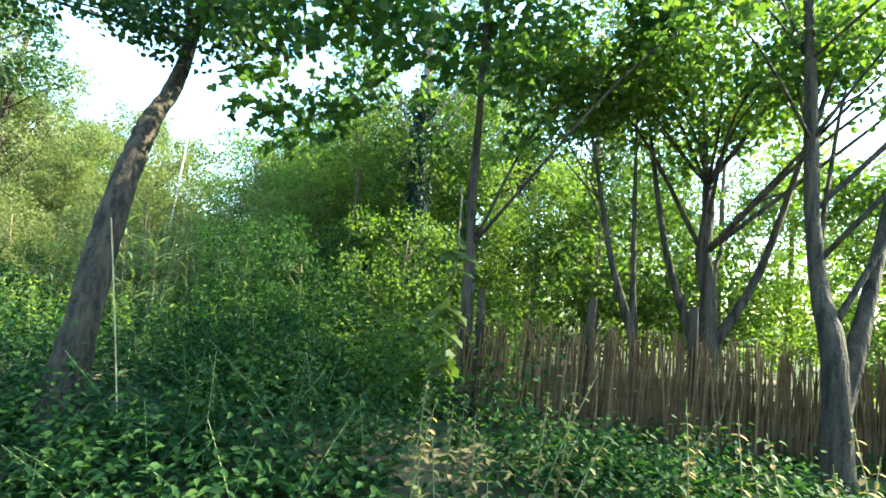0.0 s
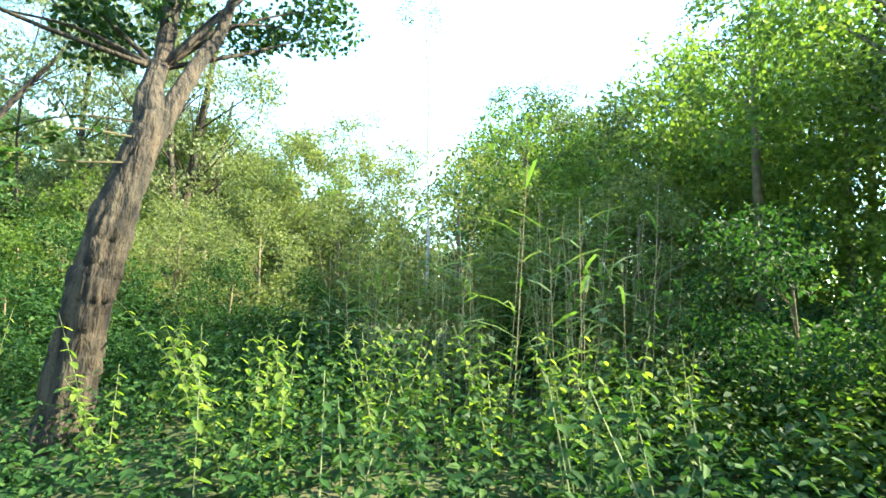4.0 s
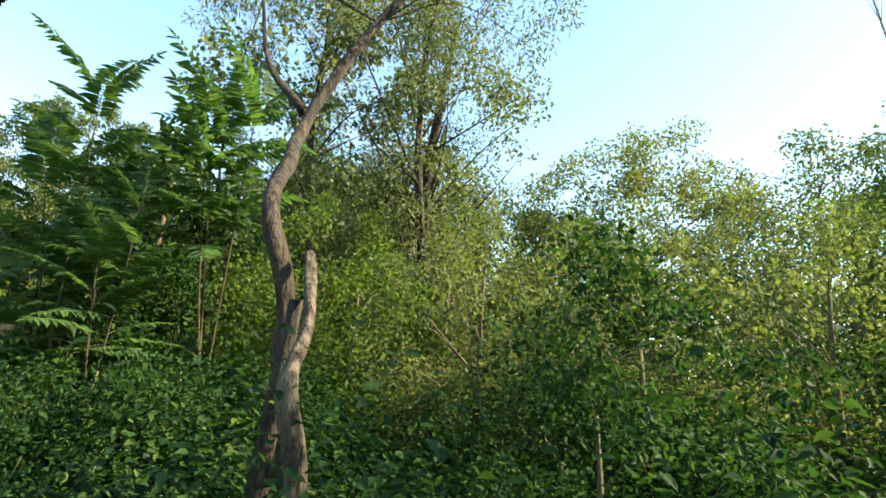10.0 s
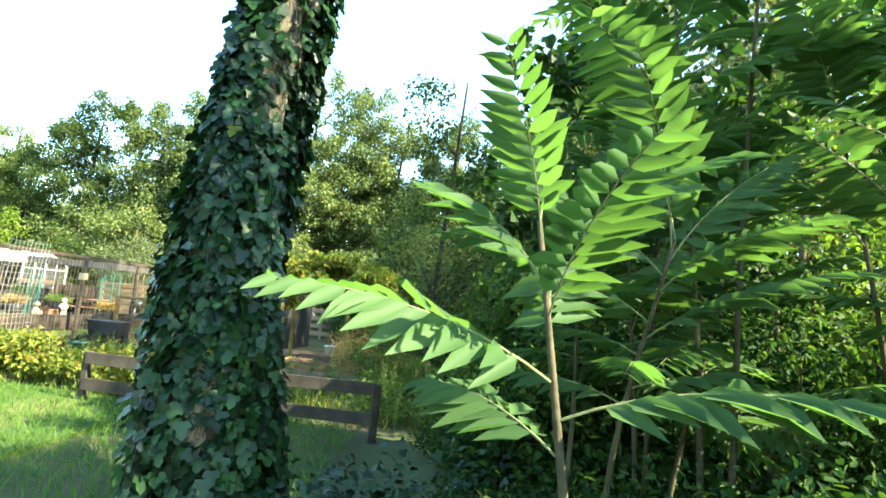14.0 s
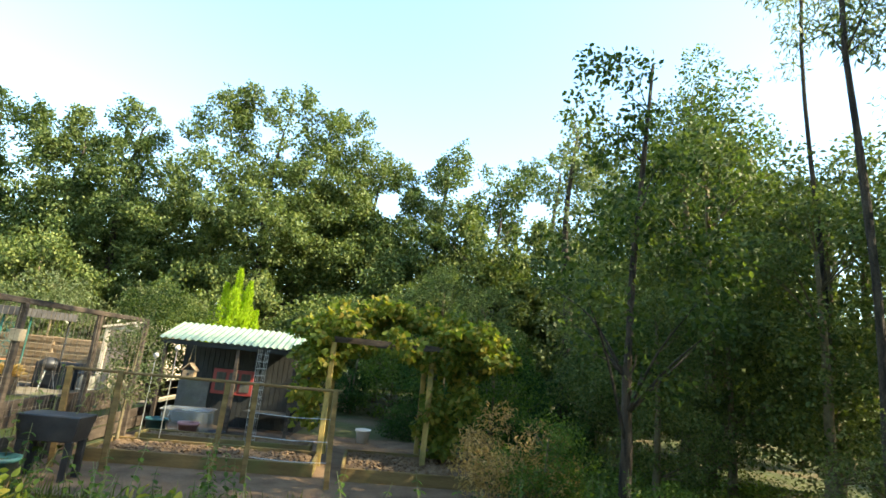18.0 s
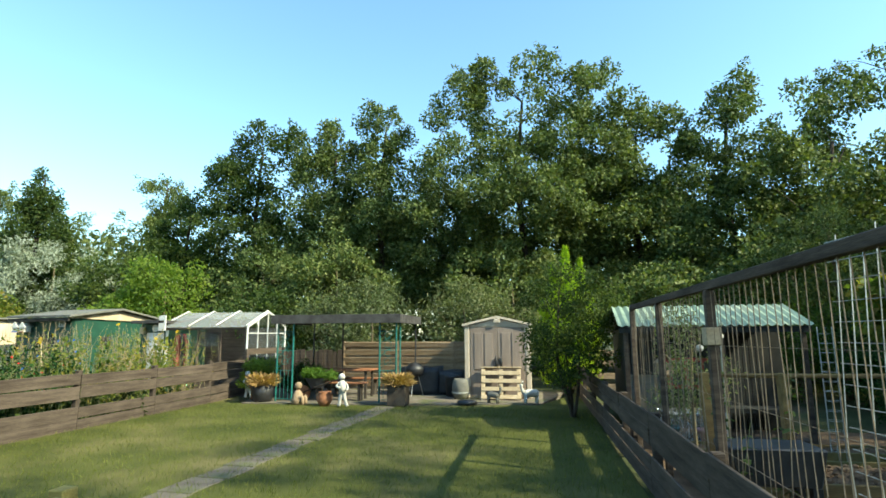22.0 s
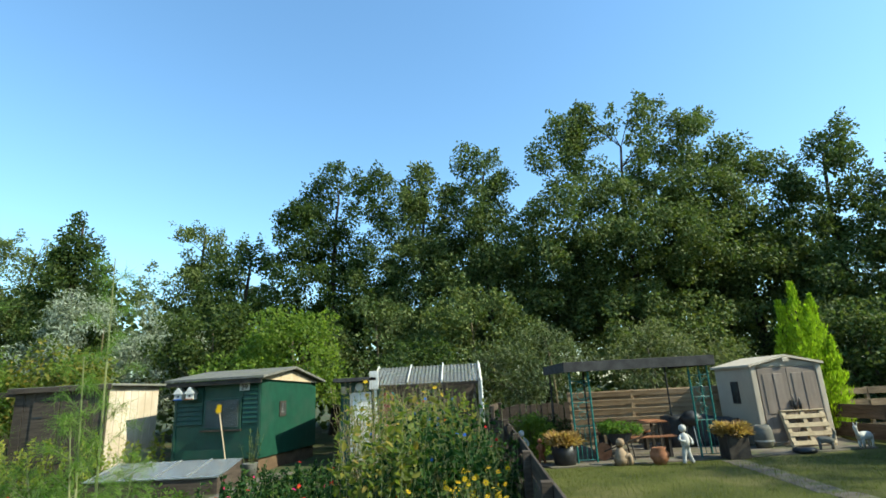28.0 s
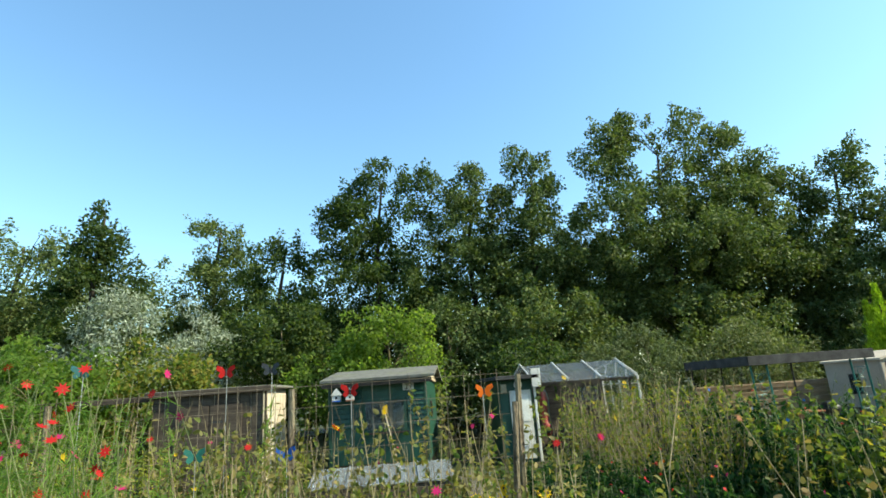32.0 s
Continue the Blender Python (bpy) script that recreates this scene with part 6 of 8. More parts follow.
def green_hut():
    root = thing("green_hut", (-33.55, 30.58, 0.32), "dark green timber hut with a grey felt roof and house number", "hut", turn=-8.7)
    w, d, h = 2.45, 3.3, 1.95
    part("base", box(0.05, w - 0.05, 0.05, d - 0.05, -0.4, 0.0), SOIL, root)
    part("body", box(0, w, 0, d, 0, h), GREEN_PAINT, root)
    for k in range(9):
        for x0, x1 in ((0.075, 0.82), (1.96, 2.37)):
            bm = box(x0, x1, -0.05, -0.003, 0.86 + 0.115 * k, 0.965 + 0.115 * k)
            for v in bm.verts:
                if v.co.z > 0.9 + 0.115 * k and v.co.y < -0.02:
                    v.co.y = -0.012
            part("clapboard", bm, GREEN_PAINT, root)
    part("wall_panel", box(0.02, w - 0.02, -0.02, -0.003, 0.02, 0.82), GREEN_PAINT, root, bevel=0.004)
    for x in (0.0, w - 0.07):
        part("corner_board", box(x, x + 0.07, -0.045, -0.022, 0, h), GREEN_PAINT, root, bevel=0.004)
    win = part("window", box(0.86, 1.92, -0.05, -0.003, 0.72, 1.5), GREEN_PAINT, root, "green-framed window with net curtain", bevel=0.005)
    part("curtain", box(0.93, 1.85, -0.062, -0.054, 0.78, 1.44), CURTAIN, win)
    part("pane", box(0.92, 1.86, -0.075, -0.070, 0.77, 1.45), GLASS, win)
    part("sill", box(0.82, 1.96, -0.11, -0.052, 0.68, 0.72), WOOD_DARK, win)
    # roof: low slope to the front, a pale barge board on the gable
    bm = bmesh.new()
    prof = [(-0.32, h + 0.0), (1.5, h + 0.27), (d + 0.25, h - 0.1)]
    for x in (-0.14, w + 0.22):
        for y, z in prof + [(y, z + 0.06) for y, z in prof]:
            bm.verts.new((x, y, z))
    bm.verts.ensure_lookup_table()
    for q in ((0, 1, 4, 3), (1, 2, 5, 4), (6, 9, 10, 7), (7, 10, 11, 8), (3, 4, 10, 9), (4, 5, 11, 10), (0, 6, 7, 1), (1, 7, 8, 2), (0, 3, 9, 6), (2, 8, 11, 5)):
        bm.faces.new([bm.verts[i] for i in q])
    bmesh.ops.recalc_face_normals(bm, faces=bm.faces[:])
    part("roof", bm, FELT_GREY, root)
    bm = bmesh.new()
    v = [bm.verts.new(p) for p in ((w + 0.06, -0.28, h - 0.02), (w + 0.06, 1.5, h + 0.24), (w + 0.06, d + 0.2, h - 0.12), (w + 0.03, -0.28, h - 0.02), (w + 0.03, 1.5, h + 0.24), (w + 0.03, d + 0.2, h - 0.12))]
    for q in ((0, 2, 1), (3, 4, 5), (0, 1, 4, 3), (1, 2, 5, 4), (2, 0, 3, 5)):
        bm.faces.new([v[i] for i in q])
    part("gable", bm, WOOD_PALE, root, "pale sunlit gable boarding")
    part("eaves_board", box(-0.1, w + 0.15, -0.30, -0.27, h - 0.12, h - 0.02), WOOD_DARK, root)
    sidew = part("side_window", box(w + 0.003, w + 0.03, 0.95, 1.3, 0.95, 1.35), WOOD_DARK, root)
    part("pane", box(w + 0.034, w + 0.038, 1.0, 1.25, 1.0, 1.3), GLASS, sidew)
    sign = part("number_plate", box(1.86, 2.14, -0.058, -0.046, 1.66, 1.84), WHITE, root, "white plate with the number 29", bevel=0.004)
    cu = bpy.data.curves.new("number", "FONT")
    cu.body, cu.size, cu.extrude, cu.align_x = "29", 0.19, 0.003, "CENTER"
    me_ob = bpy.data.objects.new("number", cu)
    scene.collection.objects.link(me_ob)
    bpy.context.view_layer.update()
    me = bpy.data.meshes.new_from_object(me_ob.evaluated_get(bpy.context.evaluated_depsgraph_get()))
    bpy.data.objects.remove(me_ob)
    me.materials.clear()
    me.materials.append(BLACK)
    o = new("number", me)
    o.parent = sign
    o.matrix_basis = pose(2.00, -0.063, 1.685, 90, 0, 0)
    for x, mat in ((0.22, BLUE), (0.55, TERRA)):
        bh = thing("bird_house", (root.location.x + x * 0.988, root.location.y - 0.2 - x * 0.15, root.location.z + 1.5), "small white painted bird house under the eaves", "bird house", "bird houses on the hut")
        part("body", box(-0.1, 0.1, -0.09, 0.12, 0.0, 0.17), WHITE, bh, bevel=0.004)
        bm = bmesh.new()
        v = [bm.verts.new(p) for p in ((-0.14, -0.12, 0.15), (0, -0.12, 0.32), (0.14, -0.12, 0.15), (-0.14, 0.13, 0.15), (0, 0.13, 0.32), (0.14, 0.13, 0.15))]
        for q in ((0, 2, 1), (3, 4, 5), (0, 1, 4, 3), (1, 2, 5, 4), (2, 0, 3, 5)):
            bm.faces.new([v[i] for i in q])
        part("roof", bm, WHITE, bh)
        part("hole", tube([(0, -0.096, 0.09), (0, -0.088, 0.09)], 0.03, 10), BLACK, bh)
        part("perch", box(-0.1, 0.1, -0.13, -0.092, 0.0, 0.03), mat, bh)


def glass_shed():
    """The shed with a white door and a lean-to of clear corrugated sheet."""
    root = thing("glass_lean_to", (-28.95, 30.75, 0.0), "old shed with white door and clear sheet lean-to roof", "shed")
    part("body", box(-0.25, 0.62, 0.0, 2.4, 0, 2.05), GREEN_PAINT, root)
    part("flat_roof", box(-0.4, 0.75, -0.3, 2.6, 2.06, 2.16), FELT, root, bevel=0.01)
    door = part("door", box(0.0, 0.56, -0.05, -0.004, 0.1, 1.78), WHITE, root, "white painted panel door", bevel=0.006)
    part("door_panel", box(0.08, 0.48, -0.064, -0.052, 1.0, 1.66), WHITE, door, bevel=0.005)
    part("door_panel", box(0.08, 0.48, -0.064, -0.052, 0.25, 0.85), WHITE, door, bevel=0.005)
    part("door_handle", box(0.05, 0.09, -0.10, -0.066, 0.92, 0.98), BLACK, door)
    part("round_dial", tube([(0.25, -0.03, 1.92), (0.25, -0.01, 1.92)], 0.11, 18), WHITE, root, "pale round plate")
    part("nest_box", box(-0.22, -0.08, -0.12, -0.004, 1.75, 1.95), WOOD_PALE, root, bevel=0.005)
    part("back_wall", box(0.64, 3.3, 2.0, 2.05, 0, 1.95), WOOD_GREY, root)
    for x in (0.68, 1.75, 2.5, 3.3):
        part("post", box(x - 0.03, x + 0.03, -0.06, 0.0, 0, 1.86), WHITE if x < 1 else WOOD_GREY, root, bevel=0.005)
    part("beam", box(0.6, 3.4, -0.08, 0.02, 1.86, 1.93), WOOD_GREY, root, bevel=0.005)
    bm = bmesh.new()
    n = 58
    for k in range(n + 1):
        x = 0.62 + 2.85 * k / n
        w = 0.018 * math.cos(k * math.pi)
        for y, z in ((-0.22, 1.93), (1.0, 2.42), (2.2, 2.0)):
            bm.verts.new((x, y, z + w))
    bm.verts.ensure_lookup_table()
    for k in range(n):
        for j in range(2):
            a = 3 * k + j
            bm.faces.new([bm.verts[i] for i in (a, a + 3, a + 4, a + 1)])
    part("corrugated_sheet", bm, POLY, root, "clear corrugated plastic roof sheet", smooth=False)
    for x in (0.62, 1.55, 2.45, 3.45):
        part("glazing_bar", tube([(x, -0.25, 1.98), (x, 1.0, 2.47), (x, 2.2, 2.05)], 0.022, 6), WHITE, root)
    part("white_board", box(0.56, 0.80, -0.30, -0.26, 1.84, 2.30), WHITE, root, bevel=0.006)
    # gable of the greenhouse end
    gl = part("gable_frame", tube([(3.47, -0.2, 0.9), (3.47, -0.2, 1.93), (3.47, 1.0, 2.42), (3.47, 2.2, 1.95), (3.47, 2.2, 0.9)], 0.03, 6), WHITE, root)
    for y in (0.4, 1.0, 1.6):
        part("bar", tube([(3.47, y, 0.9), (3.47, y, 2.05 + (0.33 if y == 1.0 else 0.12))], 0.02, 6), WHITE, gl)
    part("bar", tube([(3.47, -0.2, 1.75), (3.47, 2.2, 1.75)], 0.02, 6), WHITE, gl)
    part("pane", box(3.478, 3.484, -0.15, 2.15, 0.95, 1.9), GLASS, gl)
    win = part("window", box(1.8, 2.45, -0.03, -0.004, 1.35, 1.8), WOOD_DARK, root)
    part("pane", box(1.85, 2.4, -0.042, -0.036, 1.39, 1.76), GLASS, win)
    part("low_wall", box(1.75, 3.4, -0.03, 0.0, 0.0, 0.55), WOOD_GREY, root)
    rng = np.random.default_rng(17)
    for k, c in enumerate((RED, TARP, RED, TEAL)):
        o = thing("hanging_jacket", (-28.95 + 0.9 + 0.05 * k, 30.75 + 0.15 + 0.1 * k, 1.75), "red and blue cloth hanging by the door", "clothing", "hanging cloths")
        part("cloth", tube(bent([(0, 0, 0), (0.04, 0, -0.3), (0.02, 0.03, -0.75), (0.06, 0, -1.0 - 0.1 * k)], 3), [0.03, 0.08, 0.09, 0.10, 0.09, 0.10, 0.11, 0.09, 0.10, 0.05], 8, rough=0.8), c, o, smooth=True)


def cream_hut():
    root = thing("cream_hut", (-37.45, 30.0, 0.0), "low hut with weathered grey door front and cream side wall", "hut", turn=-3)
    part("body", box(0, 2.5, 0, 2.1, 0, 2.25), CREAM_BOARD, root, bevel=0.01)
    for k in range(9):
        part("front_board", box(0.01 + 0.276 * k, 0.27 + 0.276 * k, -0.022, -0.003, 0.05, 2.23), WOOD_GREY, root, bevel=0.004)
    for x in (0.55, 1.3):
        door = part("door", box(x, x + 0.72, -0.05, -0.026, 0.1, 1.95), WOOD_GREY, root, "weathered grey door", bevel=0.006)
        for z in (0.45, 1.55):
            part("hinge", box(x + 0.04, x + 0.3, -0.058, -0.052, z, z + 0.04), BLACK, door)
    for k in range(7):
        part("side_board", box(2.503, 2.515, 0.01 + 0.3 * k, 0.295 + 0.3 * k, 0.03, 2.22), CREAM_BOARD, root, bevel=0.003)
    part("roof", box(-0.15, 2.68, -0.1, 2.25, 2.26, 2.32), FELT_GREY, root, bevel=0.01)
    part("fascia", box(-0.15, 2.68, -0.13, -0.102, 2.18, 2.31), WOOD_GREY, root, bevel=0.004)
    part("downpipe", tube([(2.56, -0.05, 0.1), (2.56, -0.05, 2.25)], 0.03, 8), WOOD_GREY, root)
    part("side_beam", box(-2.6, 0.0, 0.1, 0.2, 2.12, 2.25), WOOD_GREY, root)


def porch_shed():
    """The black shed with a red window under a green corrugated roof."""
    root = thing("porch_shed", (-15.52, 26.15, 0.0), "black timber shed with red-framed window and green corrugated roof", "shed", turn=-3)
    w = 2.62
    part("body", box(0.05, w, 0.0, 2.2, -0.05, 1.75), WOOD_BLACK, root)
    for k in range(23):
        part("cladding", box(0.06 + 0.108 * k, 0.06 + 0.108 * k + 0.095, -0.018, -0.003, 0.0, 1.74), WOOD_BLACK, root)
    bm = bmesh.new()
    n = 44
    for k in range(n + 1):
        x = -0.12 + (w + 0.25) * k / n
        wv = 0.016 * math.cos(k * math.pi)
        for y, z in ((-1.05, 1.80), (0.1, 2.17), (2.4, 1.7)):
            bm.verts.new((x, y, z + wv))
            bm.verts.new((x, y, z + wv - 0.006))
    bm.verts.ensure_lookup_table()
    for k in range(n):
        for j in range(2):
            a = 6 * k + 2 * j
            bm.faces.new([bm.verts[i] for i in (a, a + 6, a + 8, a + 2)])
            bm.faces.new([bm.verts[i] for i in (a + 1, a + 3, a + 9, a + 7)])
    part("roof", bm, GREEN_ROOF, root, "pale green corrugated roof sheet")
    part("eaves_board", box(-0.1, w + 0.1, -1.01, -0.98, 1.69, 1.78), WOOD_BLACK, root)
    for x in (0.0, 1.45, w):
        part("porch_post", box(x - 0.035, x + 0.035, -0.97, -0.90, -0.05, 1.72), WOOD_GREY, root, bevel=0.006)
    win = part("window", box(0.75, 1.62, -0.07, -0.022, 0.72, 1.25), RED, root, "red-painted window frame", bevel=0.005)
    for x in (0.83, 1.1, 1.36):
        part("pane", box(x, x + 0.2, -0.085, -0.074, 0.79, 1.18), CURTAIN, win)
    part("bench", box(1.6, 2.5, -0.5, -0.08, 0.38, 0.46), WOOD_BLACK, root, bevel=0.006)
    part("side_panel", box(0.05, 0.7, -0.05, -0.02, 0.1, 0.95), FELT_GREY, root)
    part("deck", box(0.0, w, -0.95, -0.02, -0.02, 0.06), WOOD_GREY, root)


def pergola():
    root = thing("pergola", (-23.55, 28.7, 0.05), "teal metal pergola with a dark felt roof", "pergola", turn=1.5)
    w, d, h = 3.1, 2.4, 2.02
    part("roof", box(-0.12, w + 0.12, -0.12, d + 0.1, h + 0.02, h + 0.07), FELT, root, bevel=0.01)
    part("fascia", box(-0.14, w + 0.14, -0.15, -0.122, h - 0.10, h + 0.12), FELT, root, "dark felt-covered fascia", bevel=0.006)
    part("fascia", box(-0.145, -0.12, -0.12, d + 0.1, h - 0.10, h + 0.12), FELT, root, bevel=0.006)
    part("fascia", box(w + 0.12, w + 0.145, -0.12, d + 0.1, h - 0.10, h + 0.12), FELT, root, bevel=0.006)
    for x, y, mat in ((0, 0, TEAL), (0.42, 0, TEAL), (w - 0.42, 0, TEAL), (w, 0, TEAL), (0, d, BLACK), (w, d, BLACK), (0.9, d, BLACK), (w, 0.42, TEAL)):
        part("post", tube([(x, y, -0.05), (x, y, h)], 0.024, 8), mat, root)
    for x0 in (0, w - 0.42):
        for k in range(3):
            part("bar", tube([(x0 + 0.105 * (k + 1), 0, 0.05), (x0 + 0.105 * (k + 1), 0, 0.75)], 0.007, 5), TEAL, root)
        for z in (0.06, 0.76, 1.25, 1.72):
            part("rail", tube([(x0, 0, z), (x0 + 0.42, 0, z)], 0.009, 5), TEAL, root)
        for k in range(4):
            ring = [(x0 + 0.21 + 0.085 * math.cos(a), 0, 0.98 + 0.21 * k + 0.085 * math.sin(a)) for a in np.linspace(0, 5.6 if k % 2 else 6.28, 15)]
            part("scroll", tube(ring, 0.007, 5, caps=False), TEAL, root)
        for k in range(3):
            part("cross_bar", tube([(x0, 0, 0.8 + 0.3 * k), (x0 + 0.42, 0, 1.1 + 0.3 * k)], 0.006, 5), TEAL, root)


def picnic_set():
    t = thing("garden_table", (-22.05, 29.75, 0.055), "reddish wooden garden table on dark legs", "table")
    for k in range(5):
        part("plank", box(-0.75, 0.75, -0.36 + 0.145 * k, -0.36 + 0.145 * k + 0.135, 0.70, 0.735), TERRA, t, bevel=0.004)
    for x in (-0.6, 0.6):
        for y in (-0.28, 0.28):
            part("leg", box(x - 0.03, x + 0.03, y - 0.03, y + 0.03, 0, 0.70), WOOD_DARK, t)
    for y, x in ((29.05, -22.0), (30.45, -22.05)):
        b = thing("garden_bench", (x, y, 0.055), "reddish plank garden bench", "bench", "benches at the table")
        for k in range(2):
            part("plank", box(-0.72, 0.72, -0.15 + 0.15 * k, -0.012 + 0.15 * k, 0.42, 0.45), TERRA, b, bevel=0.004)
        for xx in (-0.55, 0.55):
            part("leg", box(xx - 0.03, xx + 0.03, -0.12, 0.12, 0, 0.42), WOOD_DARK, b)
    b = thing("wheelbarrow", (-22.55, 28.95, 0.05), "dark wheelbarrow with a brown wheel", "wheelbarrow")
    part("tray", lathe([(0.16, 0.32), (0.30, 0.55), (0.33, 0.57), (0.31, 0.56), (0.15, 0.34)], 14), TARP, b)
    part("wheel", tube([(-0.38, -0.03, 0.19), (-0.38, 0.03, 0.19)], 0.185, 16), TERRA, b)
    for y in (-0.18, 0.18):
        part("handle", tube([(-0.38, y * 0.3, 0.19), (0.0, y, 0.34), (0.75, y * 1.3, 0.58)], 0.016, 6), WOOD_DARK, b)
        part("leg", tube([(0.2, y, 0.36), (0.25, y, 0.0)], 0.014, 6), WOOD_DARK, b)


def planter(x, y, label, seed, r=0.24, h=0.42, square=False, z=0.035):
    rng = np.random.default_rng(seed)
    root = thing("planter", (x, y, z), label, "planter", "planters by the terrace")
    if square:
        part("pot", box(-r, r, -r, r, 0, h), WOOD_DARK, root, bevel=0.012)
        part("rim", box(-r - 0.02, r + 0.02, -r - 0.02, r + 0.02, h, h + 0.035), WOOD_DARK, root, bevel=0.006)
    else:
        part("pot", lathe([(r * 0.82, 0), (r * 0.95, h * 0.5), (r, h), (r * 0.9, h), (r * 0.88, h - 0.05)], 20), BLACK, root, smooth=True)
    n = 2400
    a = rng.uniform(0, 6.28, n)
    d = np.column_stack([np.cos(a), np.sin(a), rng.uniform(0.2, 1.6, n)])
    p = np.column_stack([np.cos(a) * r * 0.6 * rng.uniform(0, 1, n), np.sin(a) * r * 0.6 * rng.uniform(0, 1, n), np.full(n, h - 0.02)])
    leaves("dry_plant", p + unit(d) * rng.uniform(0, 0.26, n)[:, None], d + rng.normal(0, 0.3, (n, 3)), rng.normal(size=(n, 3)) + np.array([0, 0, 1]), rng.uniform(0.07, 0.18, n), SLIM, LEAF_STRAW, root, "brown withered plant")


def statue(x, y, h, label, mat, pose_kind, turn=0, z=0.055):
    """A garden figure as one plain shape."""
    bm = bmesh.new()
    s = h
    if pose_kind == "stand":
        tube(bent([(-0.10 * s, 0, 0.02), (-0.06 * s, 0.01, 0.25 * s), (-0.02 * s, 0, 0.48 * s)], 3), [0.055 * s, 0.05 * s, 0.05 * s, 0.06 * s, 0.065 * s, 0.07 * s, 0.085 * s], 8, bm)
        tube(bent([(0.14 * s, 0, 0.02), (0.07 * s, 0, 0.24 * s), (0.02 * s, 0, 0.48 * s)], 3), [0.055 * s, 0.05 * s, 0.05 * s, 0.055 * s, 0.06 * s, 0.07 * s, 0.085 * s], 8, bm)
        tube([(0, 0, 0.42 * s), (0.0, 0, 0.55 * s), (-0.02 * s, 0, 0.70 * s), (-0.03 * s, 0, 0.77 * s)], [0.10 * s, 0.12 * s, 0.11 * s, 0.05 * s], 10, bm)
        tube(bent([(-0.11 * s, 0, 0.71 * s), (-0.17 * s, -0.05 * s, 0.6 * s), (-0.06 * s, -0.12 * s, 0.56 * s)], 3), [0.035 * s] * 7, 6, bm)
        tube(bent([(0.08 * s, 0, 0.71 * s), (0.16 * s, -0.05 * s, 0.58 * s), (0.12 * s, -0.1 * s, 0.48 * s)], 3), [0.035 * s] * 7, 6, bm)
        bmesh.ops.create_icosphere(bm, subdivisions=2, radius=0.10 * s, matrix=Matrix.Translation((-0.03 * s, -0.01 * s, 0.88 * s)))
    elif pose_kind == "sit":
        tube([(0, 0, 0.0), (0, 0, 0.2 * s), (0.02 * s, 0, 0.45 * s), (0.0, 0, 0.62 * s)], [0.24 * s, 0.27 * s, 0.20 * s, 0.09 * s], 10, bm)
        bmesh.ops.create_icosphere(bm, subdivisions=2, radius=0.17 * s, matrix=Matrix.Translation((0.03 * s, -0.02 * s, 0.80 * s)))
        tube(bent([(0.12 * s, -0.05 * s, 0.1 * s), (0.34 * s, -0.1 * s, 0.34 * s), (0.36 * s, -0.12 * s, 0.02 * s)], 3), [0.08 * s] * 7, 7, bm)
        tube(bent([(-0.1 * s, -0.1 * s, 0.1 * s), (0.2 * s, -0.24 * s, 0.36 * s), (0.24 * s, -0.26 * s, 0.02 * s)], 3), [0.08 * s] * 7, 7, bm)
    else:
        tube(bent([(-0.4 * s, 0, 0.42 * s), (0, 0, 0.5 * s), (0.35 * s, 0, 0.46 * s)], 3), [0.14 * s, 0.2 * s, 0.2 * s, 0.19 * s, 0.19 * s, 0.2 * s, 0.15 * s], 10, bm)
        for xx in (-0.3, 0.28):
            for yy in (-0.09, 0.09):
                tube([(xx * s, yy * s, 0), (xx * s, yy * s, 0.4 * s)], [0.05 * s, 0.07 * s], 7, bm)
        tube(bent([(-0.38 * s, 0, 0.5 * s), (-0.5 * s, 0, 0.8 * s), (-0.48 * s, 0, 0.95 * s)], 3), [0.10 * s, 0.09 * s, 0.08 * s, 0.08 * s, 0.08 * s, 0.10 * s, 0.06 * s], 8, bm)
        for yy in (-0.05, 0.05):
            tube([(-0.46 * s, yy * s, 0.95 * s), (-0.42 * s, yy * 1.8 * s, 1.12 * s)], [0.035 * s, 0.012 * s], 6, bm)
    bmesh.ops.translate(bm, verts=bm.verts[:], vec=(0, 0, 0.005))
    ob = part("statue", bm, mat, smooth=True)
    ob.matrix_basis = pose(x, y, z, 0, 0, turn)
    return tagged(ob, label, "statue")


plastic_shed()
green_hut()
glass_shed()
cream_hut()
porch_shed()
pergola()
picnic_set()
planter(-23.85, 28.6, "black round tub with withered brown plant", 1, 0.27, 0.42)
planter(-20.3, 28.45, "dark square planter with dry brown plant", 2, 0.22, 0.46, True)
statue(-21.5, 27.95, 0.78, "white cast-stone boy statue standing on the terrace edge", STONE, "stand", 10, 0.035)
statue(-22.75, 28.25, 0.55, "sandy cast-stone seated figure on the terrace edge", WOOD_TAN, "sit", 20, 0.035)
statue(-24.65, 29.3, 0.72, "pale weathered standing garden figure by the fence", STONE, "stand", 0, 0.035)
statue(-17.2, 29.0, 0.48, "white cast-stone deer figure by the pallet", STONE, "deer", 20)
statue(-18.1, 28.95, 0.40, "grey cast-stone animal figure on the terrace", FELT_GREY, "deer", 160)
statue(-24.3, 28.95, 0.55, "small painted gnome figure by the tub", TERRA, "stand", 0, 0.035)


